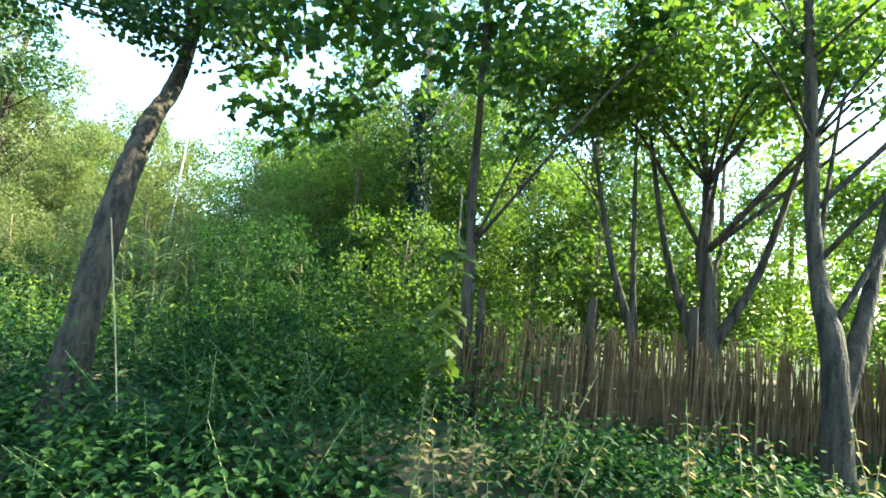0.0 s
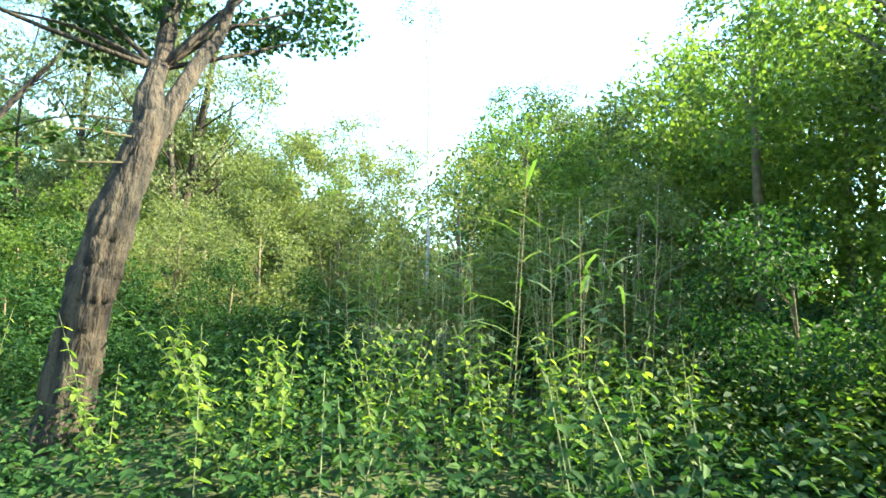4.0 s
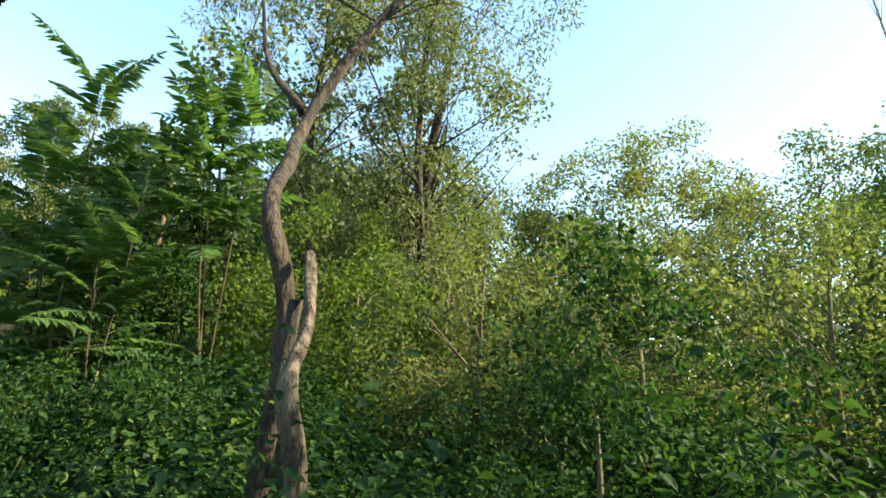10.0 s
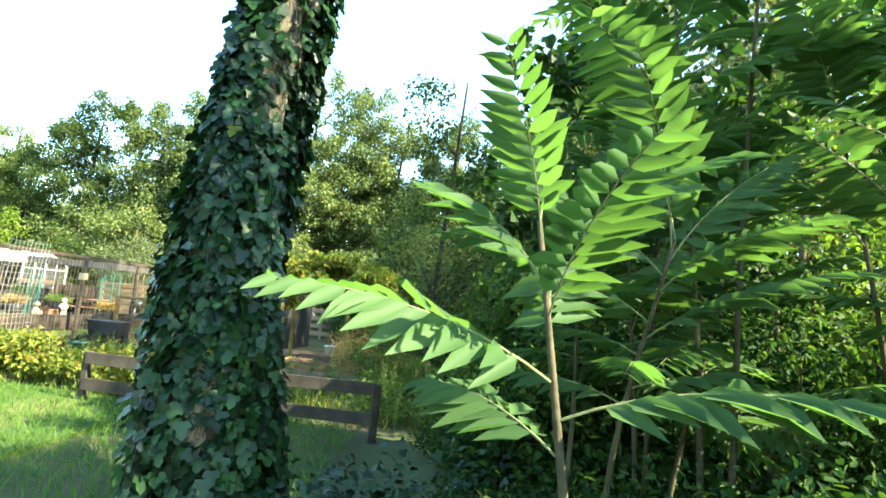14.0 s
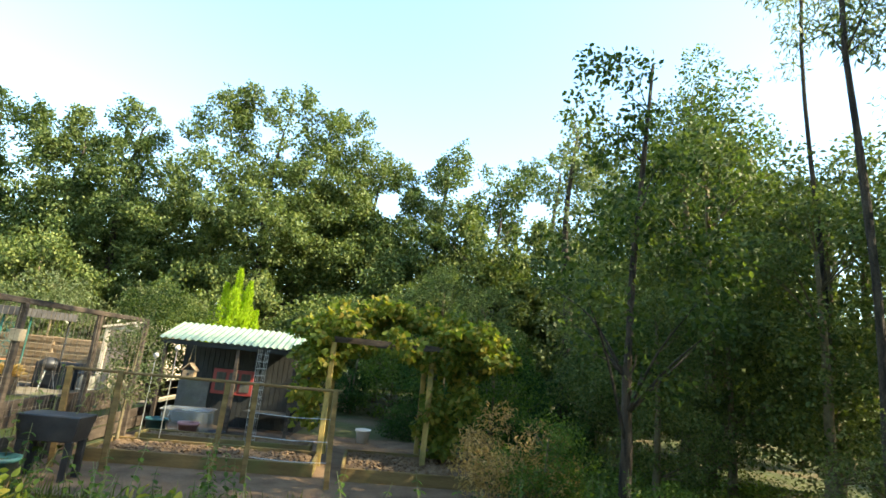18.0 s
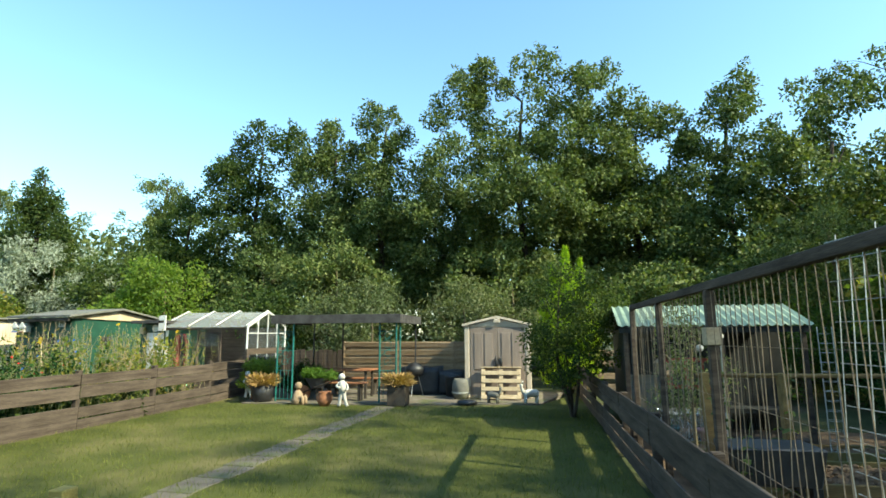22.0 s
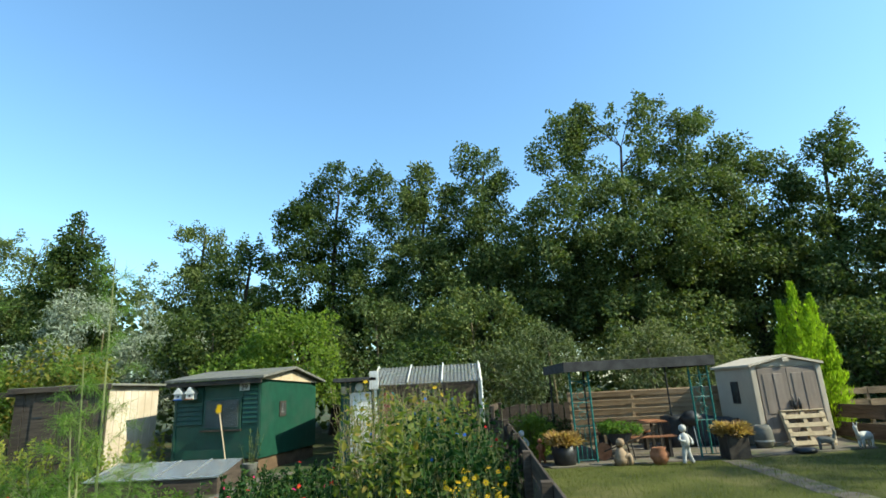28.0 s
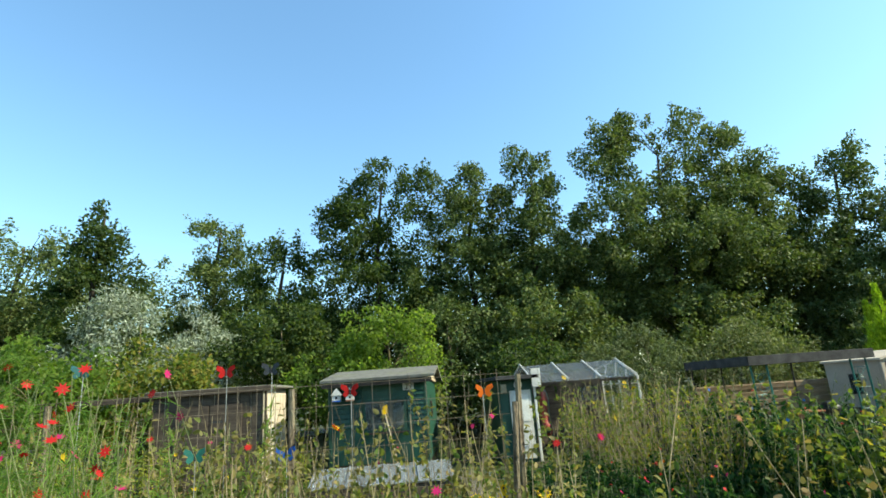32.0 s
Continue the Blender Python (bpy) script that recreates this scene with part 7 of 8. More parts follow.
def small_terrace_things():
    pot = thing("clay_pot", (-22.0, 28.1, 0.035), "round terracotta pot with a handle-shaped rim", "pot")
    part("pot", lathe([(0.10, 0), (0.18, 0.12), (0.19, 0.22), (0.14, 0.30), (0.16, 0.33), (0.12, 0.32)], 18), TERRA, pot, smooth=True)
    urn = thing("stone_barrel", (-19.0, 29.75, 0.055), "pale grey barrel-shaped stone butt", "barrel")
    part("body", lathe([(0.16, 0), (0.21, 0.15), (0.22, 0.28), (0.20, 0.42), (0.16, 0.5), (0.14, 0.5), (0.13, 0.46)], 20), FELT_GREY, urn, smooth=True)
    part("hoop", lathe([(0.214, 0.14), (0.224, 0.15), (0.222, 0.18), (0.214, 0.18)], 20), STEEL, urn)
    pal = thing("wooden_pallet", (-17.95, 29.62, 0.055), "pale reddish-tan wooden pallet leaning against the shed doors", "pallet", turn=2)
    pal.matrix_basis = pose(-17.95, 29.55, 0.06, -18, 0, 2)
    for z in (0.03, 0.23, 0.43, 0.63):
        part("slat", box(-0.5, 0.5, -0.012, 0.010, z, z + 0.1), WOOD_PALE, pal, bevel=0.004)
    for x in (-0.45, 0, 0.45):
        part("bearer", box(x - 0.05, x + 0.05, 0.012, 0.1, 0.0, 0.80), WOOD_PALE, pal, bevel=0.004)
    part("top_board", box(-0.52, 0.52, -0.02, 0.11, 0.81, 0.835), WOOD_PALE, pal, bevel=0.004)
    for x in (-0.10, 0.03):
        bt = thing("bottle", (-17.98 + x, 29.83, 0.85), "dark glass bottle on the pallet", "bottle", "bottles on the pallet")
        part("body", lathe([(0.035, 0), (0.037, 0.15), (0.015, 0.22), (0.014, 0.29), (0.010, 0.29)], 12), BLACK, bt, smooth=True)
    for k, (x, y, w, h) in enumerate(((-20.25, 30.9, 1.1, 0.72), (-19.45, 31.0, 0.8, 0.62))):
        c = thing("covered_furniture", (x, y, 0.055), "garden furniture under a dark blue-black cover", "covered furniture", "covered furniture")
        bm = box(-w / 2, w / 2, -0.35, 0.35, 0.0, h)
        bmesh.ops.subdivide_edges(bm, edges=bm.edges[:], cuts=4, use_grid_fill=True)
        for v in bm.verts:
            v.co += v.co.normalized() * 0.06 * noise.noise(v.co * 3 + Vector((k, 0, 0)))
            v.co.z = max(v.co.z, 0)
        part("cover", bm, TARP, c, smooth=True)
    g = thing("kettle_grill", (-20.35, 30.35, 0.055), "black kettle grill on thin legs", "grill")
    part("bowl", lathe([(0.08, 0.5), (0.22, 0.58), (0.26, 0.68), (0.25, 0.74), (0.12, 0.86), (0.02, 0.88)], 18), BLACK, g, smooth=True)
    for a in (0.4, 2.5, 4.6):
        part("leg", tube([(0.1 * math.cos(a), 0.1 * math.sin(a), 0.54), (0.24 * math.cos(a), 0.24 * math.sin(a), 0)], 0.011, 6), STEEL, g)
    bin_ = thing("grey_bin", (-19.3, 30.3, 0.055), "dark grey plastic bin beside the shed", "bin")
    part("body", lathe([(0.16, 0), (0.2, 0.5), (0.215, 0.51), (0.2, 0.54), (0.05, 0.58)], 16), TARP, bin_, smooth=True)
    st = thing("black_base", (-18.7, 28.75, 0.055), "low round black stand on the terrace", "stand")
    part("disc", lathe([(0.22, 0), (0.24, 0.03), (0.22, 0.08), (0.05, 0.10)], 20), BLACK, st, smooth=True)


small_terrace_things()


# ---- the fruit and vegetable garden ----
def net_frame():
    """Tall posts with a top beam and hanging wire net."""
    f = thing("trellis_fence", (-15.62, 18.02, 0), "tall mossy timber frame with hanging wire net", "fence frame")
    for dx in (-0.052, 0.052):
        part("post", box(dx - 0.048, dx + 0.048, -0.06, 0.06, -0.1, 2.16 + 0.04 * (dx < 0)), WOOD_POST, f, bevel=0.008)
    part("bracket", box(-0.03, 0.03, -0.075, -0.062, 1.25, 1.28), STEEL, f)
    part("bracket", box(-0.03, 0.03, -0.075, -0.062, 2.0, 2.03), STEEL, f)
    part("beam", box(-0.03, 0.03, 0.06, 6.2, 2.02, 2.09), WOOD_GREY, f, bevel=0.006)
    for y, h in ((2.55, 2.02), (4.4, 2.02), (6.15, 2.02)):
        part("post", box(-0.035, 0.035, y - 0.035, y + 0.035, -0.1, h), WOOD_GREY, f, bevel=0.006)
    part("post_cap", box(-0.06, 0.06, 2.49, 2.61, 1.58, 1.72), WOOD_PALE, f, bevel=0.006)
    bm = bmesh.new()
    rng = np.random.default_rng(3)
    for k in range(58):
        y = 0.12 + 6.0 * k / 58
        tube([(rng.normal(0, 0.01), y, 0.35), (rng.normal(0, 0.012), y + rng.normal(0, 0.03), 1.2), (0, y, 2.03)], 0.0034, 4, bm, caps=False)
    for z in (0.4, 0.8, 1.2, 1.6):
        tube([(0, 0.1, z), (0.01, 3.0, z - 0.03), (0, 6.1, z)], 0.002, 4, bm, caps=False)
    tagged(part("net", bm, RUST, f, "thin rusty wire net"), kind="stuff")
    m = thing("wire_panel", (-15.27, 18.15, 0.0), "upright panel of galvanised wire mesh tied to the frame", "wire mesh", turn=97)
    for k in range(11):
        part("wire", tube([(0.1 * k, 0.0, 0.02), (0.1 * k + 0.02, 0.03, 1.1), (0.1 * k + 0.05, -0.06, 2.2 + rng.uniform(-0.03, 0.03))], 0.0032, 4, caps=False), STEEL, m)
    for k in range(20):
        z = 0.08 + 0.11 * k
        part("wire", tube([(0.023 * z, 0.004, z), (1.0 + 0.023 * z, 0.004, z)], 0.0032, 4, caps=False), STEEL, m)


def rail_frame():
    r = tagged(new("fence"), "thin dark rail fence with tension wires round the beds", "fence", kind="structure")
    for x, y in ((-15.4, 21.55), (-14.75, 21.5), (-13.38, 21.45), (-12.95, 21.4), (-11.85, 21.37)):
        o = part("post", box(-0.035, 0.035, -0.035, 0.035, -0.1, 1.30), WOOD_BROWN, r, bevel=0.006)
        o.matrix_basis = pose(x, y, 0, 0, 2 * math.sin(x * 7), 10)
    part("rail", tube([(-15.5, 21.56, 1.27), (-13.0, 21.41, 1.29), (-11.8, 21.36, 1.30)], 0.022, 6), WOOD_BROWN, r)
    for z in (0.35, 0.62, 0.92):
        part("wire", tube([(-13.0, 21.4, z), (-12.4, 21.38, z - 0.02), (-11.85, 21.37, z)], 0.005, 5), STEEL, r)


def raised_beds():
    for x0, x1, y0, y1, s in ((-15.3, -12.1, 22.0, 23.1, 1), (-15.2, -12.3, 23.55, 24.1, 2), (-11.7, -9.6, 21.9, 23.6, 3)):
        b = thing("raised_bed", ((x0 + x1) / 2, (y0 + y1) / 2, 0), "timber-edged raised bed of bare brown soil", "raised bed", "raised beds")
        w, d = (x1 - x0) / 2, (y1 - y0) / 2
        part("board", box(-w, w, -d, -d + 0.05, -0.05, 0.20), WOOD_BROWN, b, bevel=0.006)
        part("board", box(-w, w, d - 0.05, d, -0.05, 0.20), WOOD_BROWN, b, bevel=0.006)
        part("board", box(-w, -w + 0.05, -d + 0.052, d - 0.052, -0.05, 0.20), WOOD_BROWN, b, bevel=0.006)
        part("board", box(w - 0.05, w, -d + 0.052, d - 0.052, -0.05, 0.20), WOOD_BROWN, b, bevel=0.006)
        bm = bmesh.new()
        bmesh.ops.create_grid(bm, x_segments=40, y_segments=16, size=1)
        for v in bm.verts:
            v.co.x *= w - 0.06
            v.co.y *= d - 0.06
            v.co.z = 0.15 + 0.05 * noise.noise(Vector((v.co.x * 6, v.co.y * 6, s))) + 0.03 * noise.noise(Vector((v.co.x * 19, v.co.y * 19, s)))
        part("soil", bm, SOIL, b, "crumbly bare soil", smooth=False)
        rng = np.random.default_rng(200 + s)
        bm = bmesh.new()
        for k in range(420):
            c = Vector((rng.uniform(-w + 0.1, w - 0.1), rng.uniform(-d + 0.1, d - 0.1), 0.165))
            r = rng.uniform(0.012, 0.045)
            vs = bmesh.ops.create_icosphere(bm, subdivisions=1, radius=1)["verts"]
            for v in vs:
                v.co = c + Vector((v.co.x * r * rng.uniform(0.7, 1.4), v.co.y * r * rng.uniform(0.7, 1.4), v.co.z * r * 0.8))
        tagged(part("clod", bm, SOIL, b, "loose clods of dry soil", smooth=False), kind="stuff")
    slab("bare_ground", [(-15.7, 20.3), (-9.4, 20.2), (-9.4, 26.2), (-15.7, 26.2)], -0.05, 0.02, SOIL, "trodden bare soil of the vegetable garden", "ground")


def garden_c_things():
    p = thing("plant_stand", (-15.15, 20.95, 0.0), "black plastic planter box on four legs", "planter")
    bm = box(-0.36, 0.36, -0.22, 0.22, 0.46, 0.76)
    for v in bm.verts:
        if v.co.z < 0.5:
            v.co.x *= 0.85
            v.co.y *= 0.85
    part("box", bm, BLACK, p, bevel=0.012)
    for x in (-0.27, 0.27):
        for y in (-0.15, 0.15):
            part("leg", box(x - 0.04, x + 0.04, y - 0.03, y + 0.03, 0, 0.465), BLACK, p, bevel=0.006)
    stalk_n = [(-15.0, 21.55, 5)]
    for name, x, y, r, h, mat, lab in (("flower_pot", -15.2, 24.45, 0.19, 0.32, TEAL_POT, "teal plastic flower pot"), ("flower_pot", -14.6, 24.35, 0.18, 0.30, PINK, "pink plastic flower pot"), ("flower_pot", -14.1, 24.35, 0.17, 0.18, BLACK, "shallow black plastic pot"), ("flower_pot", -15.45, 20.5, 0.22, 0.3, TEAL_POT, "dark green plastic tub by the net"), ("flower_pot", -11.4, 25.6, 0.16, 0.28, WHITE, "pale flower pot by the arbour")):
        o = thing(name, (x, y, 0.02), lab, "flower pot", "pots by the shed")
        part("pot", lathe([(r * 0.7, 0), (r * 0.95, h * 0.85), (r * 1.06, h * 0.86), (r * 1.06, h), (r * 0.9, h), (r * 0.85, h - 0.06)], 18), mat, o, smooth=True)
        part("soil", lathe([(r * 0.86, h - 0.07), (r * 0.5, h - 0.05)], 14), SOIL, o)
    c = thing("storage_crate", (-14.75, 24.75, 0.06), "cloudy clear plastic storage crate", "crate")
    bm = box(-0.42, 0.42, -0.25, 0.25, 0, 0.42)
    part("box", bm, POLY, c, bevel=0.015)
    part("lid", box(-0.45, 0.45, -0.28, 0.28, 0.425, 0.46), POLY, c, bevel=0.01)
    b = thing("bird_house", (-15.0, 25.16, 0.0), "rustic wooden bird house hanging from the shed eaves", "bird house")
    part("box", box(-0.11, 0.11, -0.1, 0.1, 1.02, 1.2), WOOD_TAN, b, bevel=0.004)
    for sg in (-1, 1):
        o = part("roof_board", box(0.0, 0.2, -0.13, 0.13, -0.008, 0.008), WOOD_TAN, b)
        o.matrix_basis = pose(0.0, 0, 1.34, 0, 46 if sg > 0 else 134, 0)
        part("cord", tube([(0.07 * sg, 0, 1.28), (0.0, 0.02, 1.80)], 0.004, 4), STRAW, b)
    part("hole", tube([(0.0, -0.106, 1.12), (0.0, -0.098, 1.12)], 0.03, 10), BLACK, b)
    for k, (x, y, h) in enumerate(((-15.0, 23.2, 1.45), (-14.72, 23.3, 1.6))):
        s = thing("garden_stake", (x, y, 0.0), "thin stake topped with a pale ball", "garden stake", "stakes with balls")
        part("stake", tube([(0, 0, -0.1), (0.01, 0, h)], 0.008, 6), STEEL, s)
        bm = bmesh.new()
        bmesh.ops.create_icosphere(bm, subdivisions=2, radius=0.045, matrix=Matrix.Translation((0.01, 0, h + 0.04)))
        part("ball", bm, STONE, s, smooth=True)
    w = thing("wire_column", (-13.35, 23.6, 0.0), "narrow galvanised wire plant column", "plant support")
    bm = bmesh.new()
    for k in range(6):
        a = k * math.pi / 3
        tube([(0.09 * math.cos(a), 0.09 * math.sin(a), 0), (0.09 * math.cos(a), 0.09 * math.sin(a), 1.75)], 0.004, 4, bm, caps=False)
    for k in range(14):
        tube([(0.09 * math.cos(a), 0.09 * math.sin(a), 0.1 + 0.12 * k) for a in np.linspace(0, 6.28, 9)], 0.003, 4, bm, caps=False)
    tagged(part("mesh", bm, STEEL, w), kind="stuff")
    g = thing("lattice_gate", (-11.5, 16.55, 0.0), "small red-brown lattice garden gate", "gate", turn=-8)
    g.scale = (0.85, 0.85, 0.85)
    for x in (0.0, 0.78):
        part("post", box(x - 0.03, x + 0.03, -0.03, 0.03, -0.1, 0.86), RED, g, bevel=0.005)
    for k in range(7):
        for sg in (1, -1):
            o = part("lattice_bar", box(-0.02, 0.02, -0.01 + 0.012 * sg, 0.0 + 0.012 * sg, -0.32, 0.32), RED, g)
            o.matrix_basis = pose(0.12 + 0.09 * k, 0, 0.45, 0, 42 * sg, 0)
    for z in (0.16, 0.74):
        part("rail", box(0.03, 0.75, -0.03, -0.024, z - 0.025, z + 0.025), RED, g)
    ir = thing("iron_gate", (-21.85, 18.95, 0.0), "black iron garden gate with flaking paint", "gate", turn=168)
    for x in (0.0, 1.1):
        part("post", box(x - 0.035, x + 0.035, -0.035, 0.035, -0.1, 0.97), BLACK, ir, bevel=0.006)
    part("rail", box(0.04, 1.06, -0.02, 0.02, 0.90, 0.935), BLACK, ir, bevel=0.004)
    part("rail", box(0.04, 1.06, -0.02, 0.02, 0.10, 0.135), BLACK, ir, bevel=0.004)
    for k in range(9):
        part("bar", tube([(0.13 + 0.105 * k, 0, 0.1), (0.13 + 0.105 * k, 0, 0.92)], 0.009, 6), BLACK, ir)


def arbour():
    """A rose arch thickly grown with vine."""
    root = thing("vine_arbour", (-11.75, 23.4, 0.0), "wooden arbour thickly grown with yellowing vine", "arbour")
    for x in (-0.35, 1.35):
        for y in (-0.5, 0.6):
            part("post", box(x - 0.045, x + 0.045, y - 0.045, y + 0.045, -0.1, 2.0), WOOD_POST, root, bevel=0.008)
    for y in (-0.5, 0.6):
        part("beam", box(-0.6, 1.6, y - 0.035, y + 0.035, 2.0, 2.1), WOOD_GREY, root, bevel=0.006)
    rng = np.random.default_rng(31)
    cl = crown_clumps(rng, [(0.6, 0, 2.35, 1.9, 1.1, 0.5), (-0.6, 0, 1.9, 0.4, 0.9, 0.5), (2.0, -0.2, 2.05, 0.9, 0.9, 0.55), (1.75, -0.1, 1.0, 0.45, 0.6, 0.9), (-0.65, -0.2, 1.1, 0.16, 0.5, 0.8)], 120, 0.24)
    p, a, o = clump_leaves(rng, cl, 12000, droop=0.6)
    leaves("vine", p, a, o, rng.uniform(0.06, 0.13, len(p)), LOBED, LEAF_VINE, root, "green and yellow vine leaves")


def hedge():
    """A low clipped mixed hedge along the walk."""
    root = thing("hedge", (-17.0, 18.0, 0.0), "low ragged mixed hedge with sunlit yellow leaves", "hedge")
    rng = np.random.default_rng(32)
    cl = [(x, -0.1 * x + rng.normal(0, 0.14), rng.uniform(0.2, 0.62), rng.uniform(0.2, 0.34)) for x in np.arange(0.2, 5.2, 0.085)]
    p, a, o = clump_leaves(rng, np.array(cl), 9000)
    leaves("foliage", p, a, o, rng.uniform(0.05, 0.10, len(p)), OVAL, LEAF_VINE, root)
    bm = bmesh.new()
    for k in range(40):
        x = 5.0 * k / 40
        tube([(x, -0.1 * x, -0.05), (x + rng.normal(0, 0.1), -0.1 * x + rng.normal(0, 0.1), 0.6)], [0.009, 0.004], 4, bm, caps=False)
    part("stem", bm, TWIG, root)


net_frame()
rail_frame()
raised_beds()
garden_c_things()
arbour()
hedge()
tree("plum_tree", (-16.35, 27.2, 0.0), [(0, 0, 0), (-0.12, 0, 0.5), (-0.28, -0.1, 1.2), (-0.2, -0.1, 2.4)], 0.06, [(-0.05, -0.1, 2.2, 1.1, 1.1, 0.95), (0.1, -0.2, 1.4, 1.05, 1.0, 0.8)], 110, 0.26, 12500, 0.058, OVAL, LEAF_WOOD, "small many-stemmed plum tree beside the fence", bark=BARK, limbs=14, seed=150,
     extra=[([(0, 0, 0), (0.1, -0.1, 0.5), (0.15, -0.3, 1.3)], 0.045), ([(0, 0.05, 0), (-0.02, 0.2, 0.6), (-0.1, 0.3, 1.4)], 0.04)])
tree("broom_shrub", (-9.5, 20.7, 0.0), [(0, 0, 0), (0, 0, 0.3), (0.05, 0, 0.9)], 0.03, [(0, 0, 0.75, 0.85, 0.75, 0.55)], 30, 0.24, 4200, 0.07, SLIM, LEAF_STRAW, "rounded shrub with dry orange-brown twigs", bark=TWIG, limbs=20, seed=151, category="shrub")
tree("net_shrub", (-15.2, 22.9, 0.0), [(0, 0, 0), (0, 0, 0.8), (0.05, 0, 1.9)], 0.03, [(0, 0, 1.3, 0.45, 0.5, 0.8)], 22, 0.22, 2200, 0.06, SLIM, LEAF_WILLOW, "airy shrub growing through the wire net", bark=TWIG, limbs=14, seed=152, category="shrub")
tree("box_shrub", (-24.45, 29.5, 0.0), [(0, 0, 0), (0, 0, 0.3), (0, 0, 0.7)], 0.03, [(0, 0, 0.6, 0.5, 0.45, 0.5)], 30, 0.2, 5200, 0.05, OVAL, LEAF_BRIGHT, "round bright green shrub by the fence", bark=TWIG, limbs=8, seed=153, category="shrub")
tree("dark_shrub", (-23.75, 30.75, 0.04), [(0, 0, 0), (0, 0, 0.3), (0, 0, 0.6)], 0.03, [(0, 0, 0.4, 0.6, 0.5, 0.4)], 30, 0.2, 4600, 0.05, OVAL, LEAF_ALDER, "low round dark green shrub behind the pergola post", bark=TWIG, limbs=6, seed=156, category="shrub")
tree("barrow_plant", (-22.5, 28.98, 0.5), [(0, 0, 0), (0, 0, 0.1), (0.02, 0, 0.25)], 0.012, [(0, 0, 0.22, 0.42, 0.3, 0.16)], 24, 0.12, 2600, 0.07, SLIM, LEAF_FERN, "bushy light green plant growing in the wheelbarrow", bark=TWIG, limbs=6, seed=157, category="plant")
stalk_plants("tomato_plant", [(-15.15, 20.95, 5)], 1.4, 0.10, LOBED, LEAF_WOOD, "tall plants growing in the black planter", "plant", 154, pairs=8)
stalk_plants("weed_patch", [(-12.6, 18.6, 8), (-13.6, 18.9, 8), (-11.6, 18.5, 8), (-10.6, 18.3, 8), (-14.6, 19.1, 7), (-10.0, 19.4, 8), (-9.4, 21.4, 8), (-8.6, 22.0, 8), (-13.0, 19.6, 7), (-9.9, 17.6, 7), (-13.4, 17.8, 9), (-12.8, 17.6, 9), (-14.2, 18.1, 9), (-12.1, 17.5, 9), (-8.7, 18.2, 10), (-8.0, 18.8, 10), (-7.4, 17.6, 10), (-8.4, 19.6, 10), (-7.4, 19.6, 9), (-9.0, 19.0, 9), (-8.2, 17.2, 9), (-7.0, 18.6, 9), (-8.8, 20.4, 9)], 0.85, 0.10, OVAL, LEAF_NETTLE, "leafy weeds along the garden fence", "weeds", 155, group="weeds")


# ---- the flower plot ----
def cold_frame():
    root = thing("cold_frame", (-33.65, 27.48, 0.0), "low cold frame with old glass lights", "cold frame", turn=-1)
    w, d = 2.75, 1.1
    part("side", box(0, w, 0, 0.04, -0.05, 0.27), WOOD_GREY, root, bevel=0.005)
    part("side", box(0, w, d - 0.04, d, -0.05, 0.49), WOOD_GREY, root, bevel=0.005)
    for x in (0.0, w - 0.04):
        bm = box(x, x + 0.04, 0.042, d - 0.042, -0.05, 0.27)
        for v in bm.verts:
            if v.co.z > 0.2 and v.co.y > 0.5:
                v.co.z += 0.2
        part("side", bm, WOOD_GREY, root)
    for k in range(4):
        li = part("glass_light", box(0.02 + 0.688 * k, 0.70 + 0.688 * k, -0.03, d + 0.04, 0, 0.008), POLY, root, "dusty glass light")
        li.matrix_basis = pose(0, 0, 0.285, 11.2, 0, 0)
        part("frame_bar", box(0.0 + 0.688 * k, 0.035 + 0.688 * k, -0.03, d + 0.04, 0.009, 0.03), STEEL, li)
    bar = part("front_bar", box(-0.02, w + 0.02, -0.03, 0.01, 0.009, 0.03), STEEL, root)
    bar.matrix_basis = pose(0, 0, 0.285, 11.2, 0, 0)


def pea_net():
    root = thing("pea_trellis", (-36.6, 21.25, 0.0), "wire trellis on rough poles with drying sweet peas", "trellis")
    rng = np.random.default_rng(34)
    for x in (0.0, 1.9, 3.7, 5.55):
        part("pole", tube([(x, 0, -0.1), (x + rng.normal(0, 0.03), rng.normal(0, 0.03), 1.0), (x + rng.normal(0, 0.05), 0, 2.0)], [0.035, 0.03, 0.025], 7), BARK_PALE, root)
    bm = bmesh.new()
    for k in range(37):
        tube([(0.15 * k, -0.02, 0.15), (0.15 * k + rng.normal(0, 0.012), -0.02, 2.05)], 0.0022, 4, bm, caps=False)
    for k in range(12):
        tube([(0, -0.02, 0.2 + 0.165 * k), (5.5, -0.02, 0.2 + 0.165 * k)], 0.0022, 4, bm, caps=False)
    tagged(part("wire", bm, RUST, root), kind="stuff")


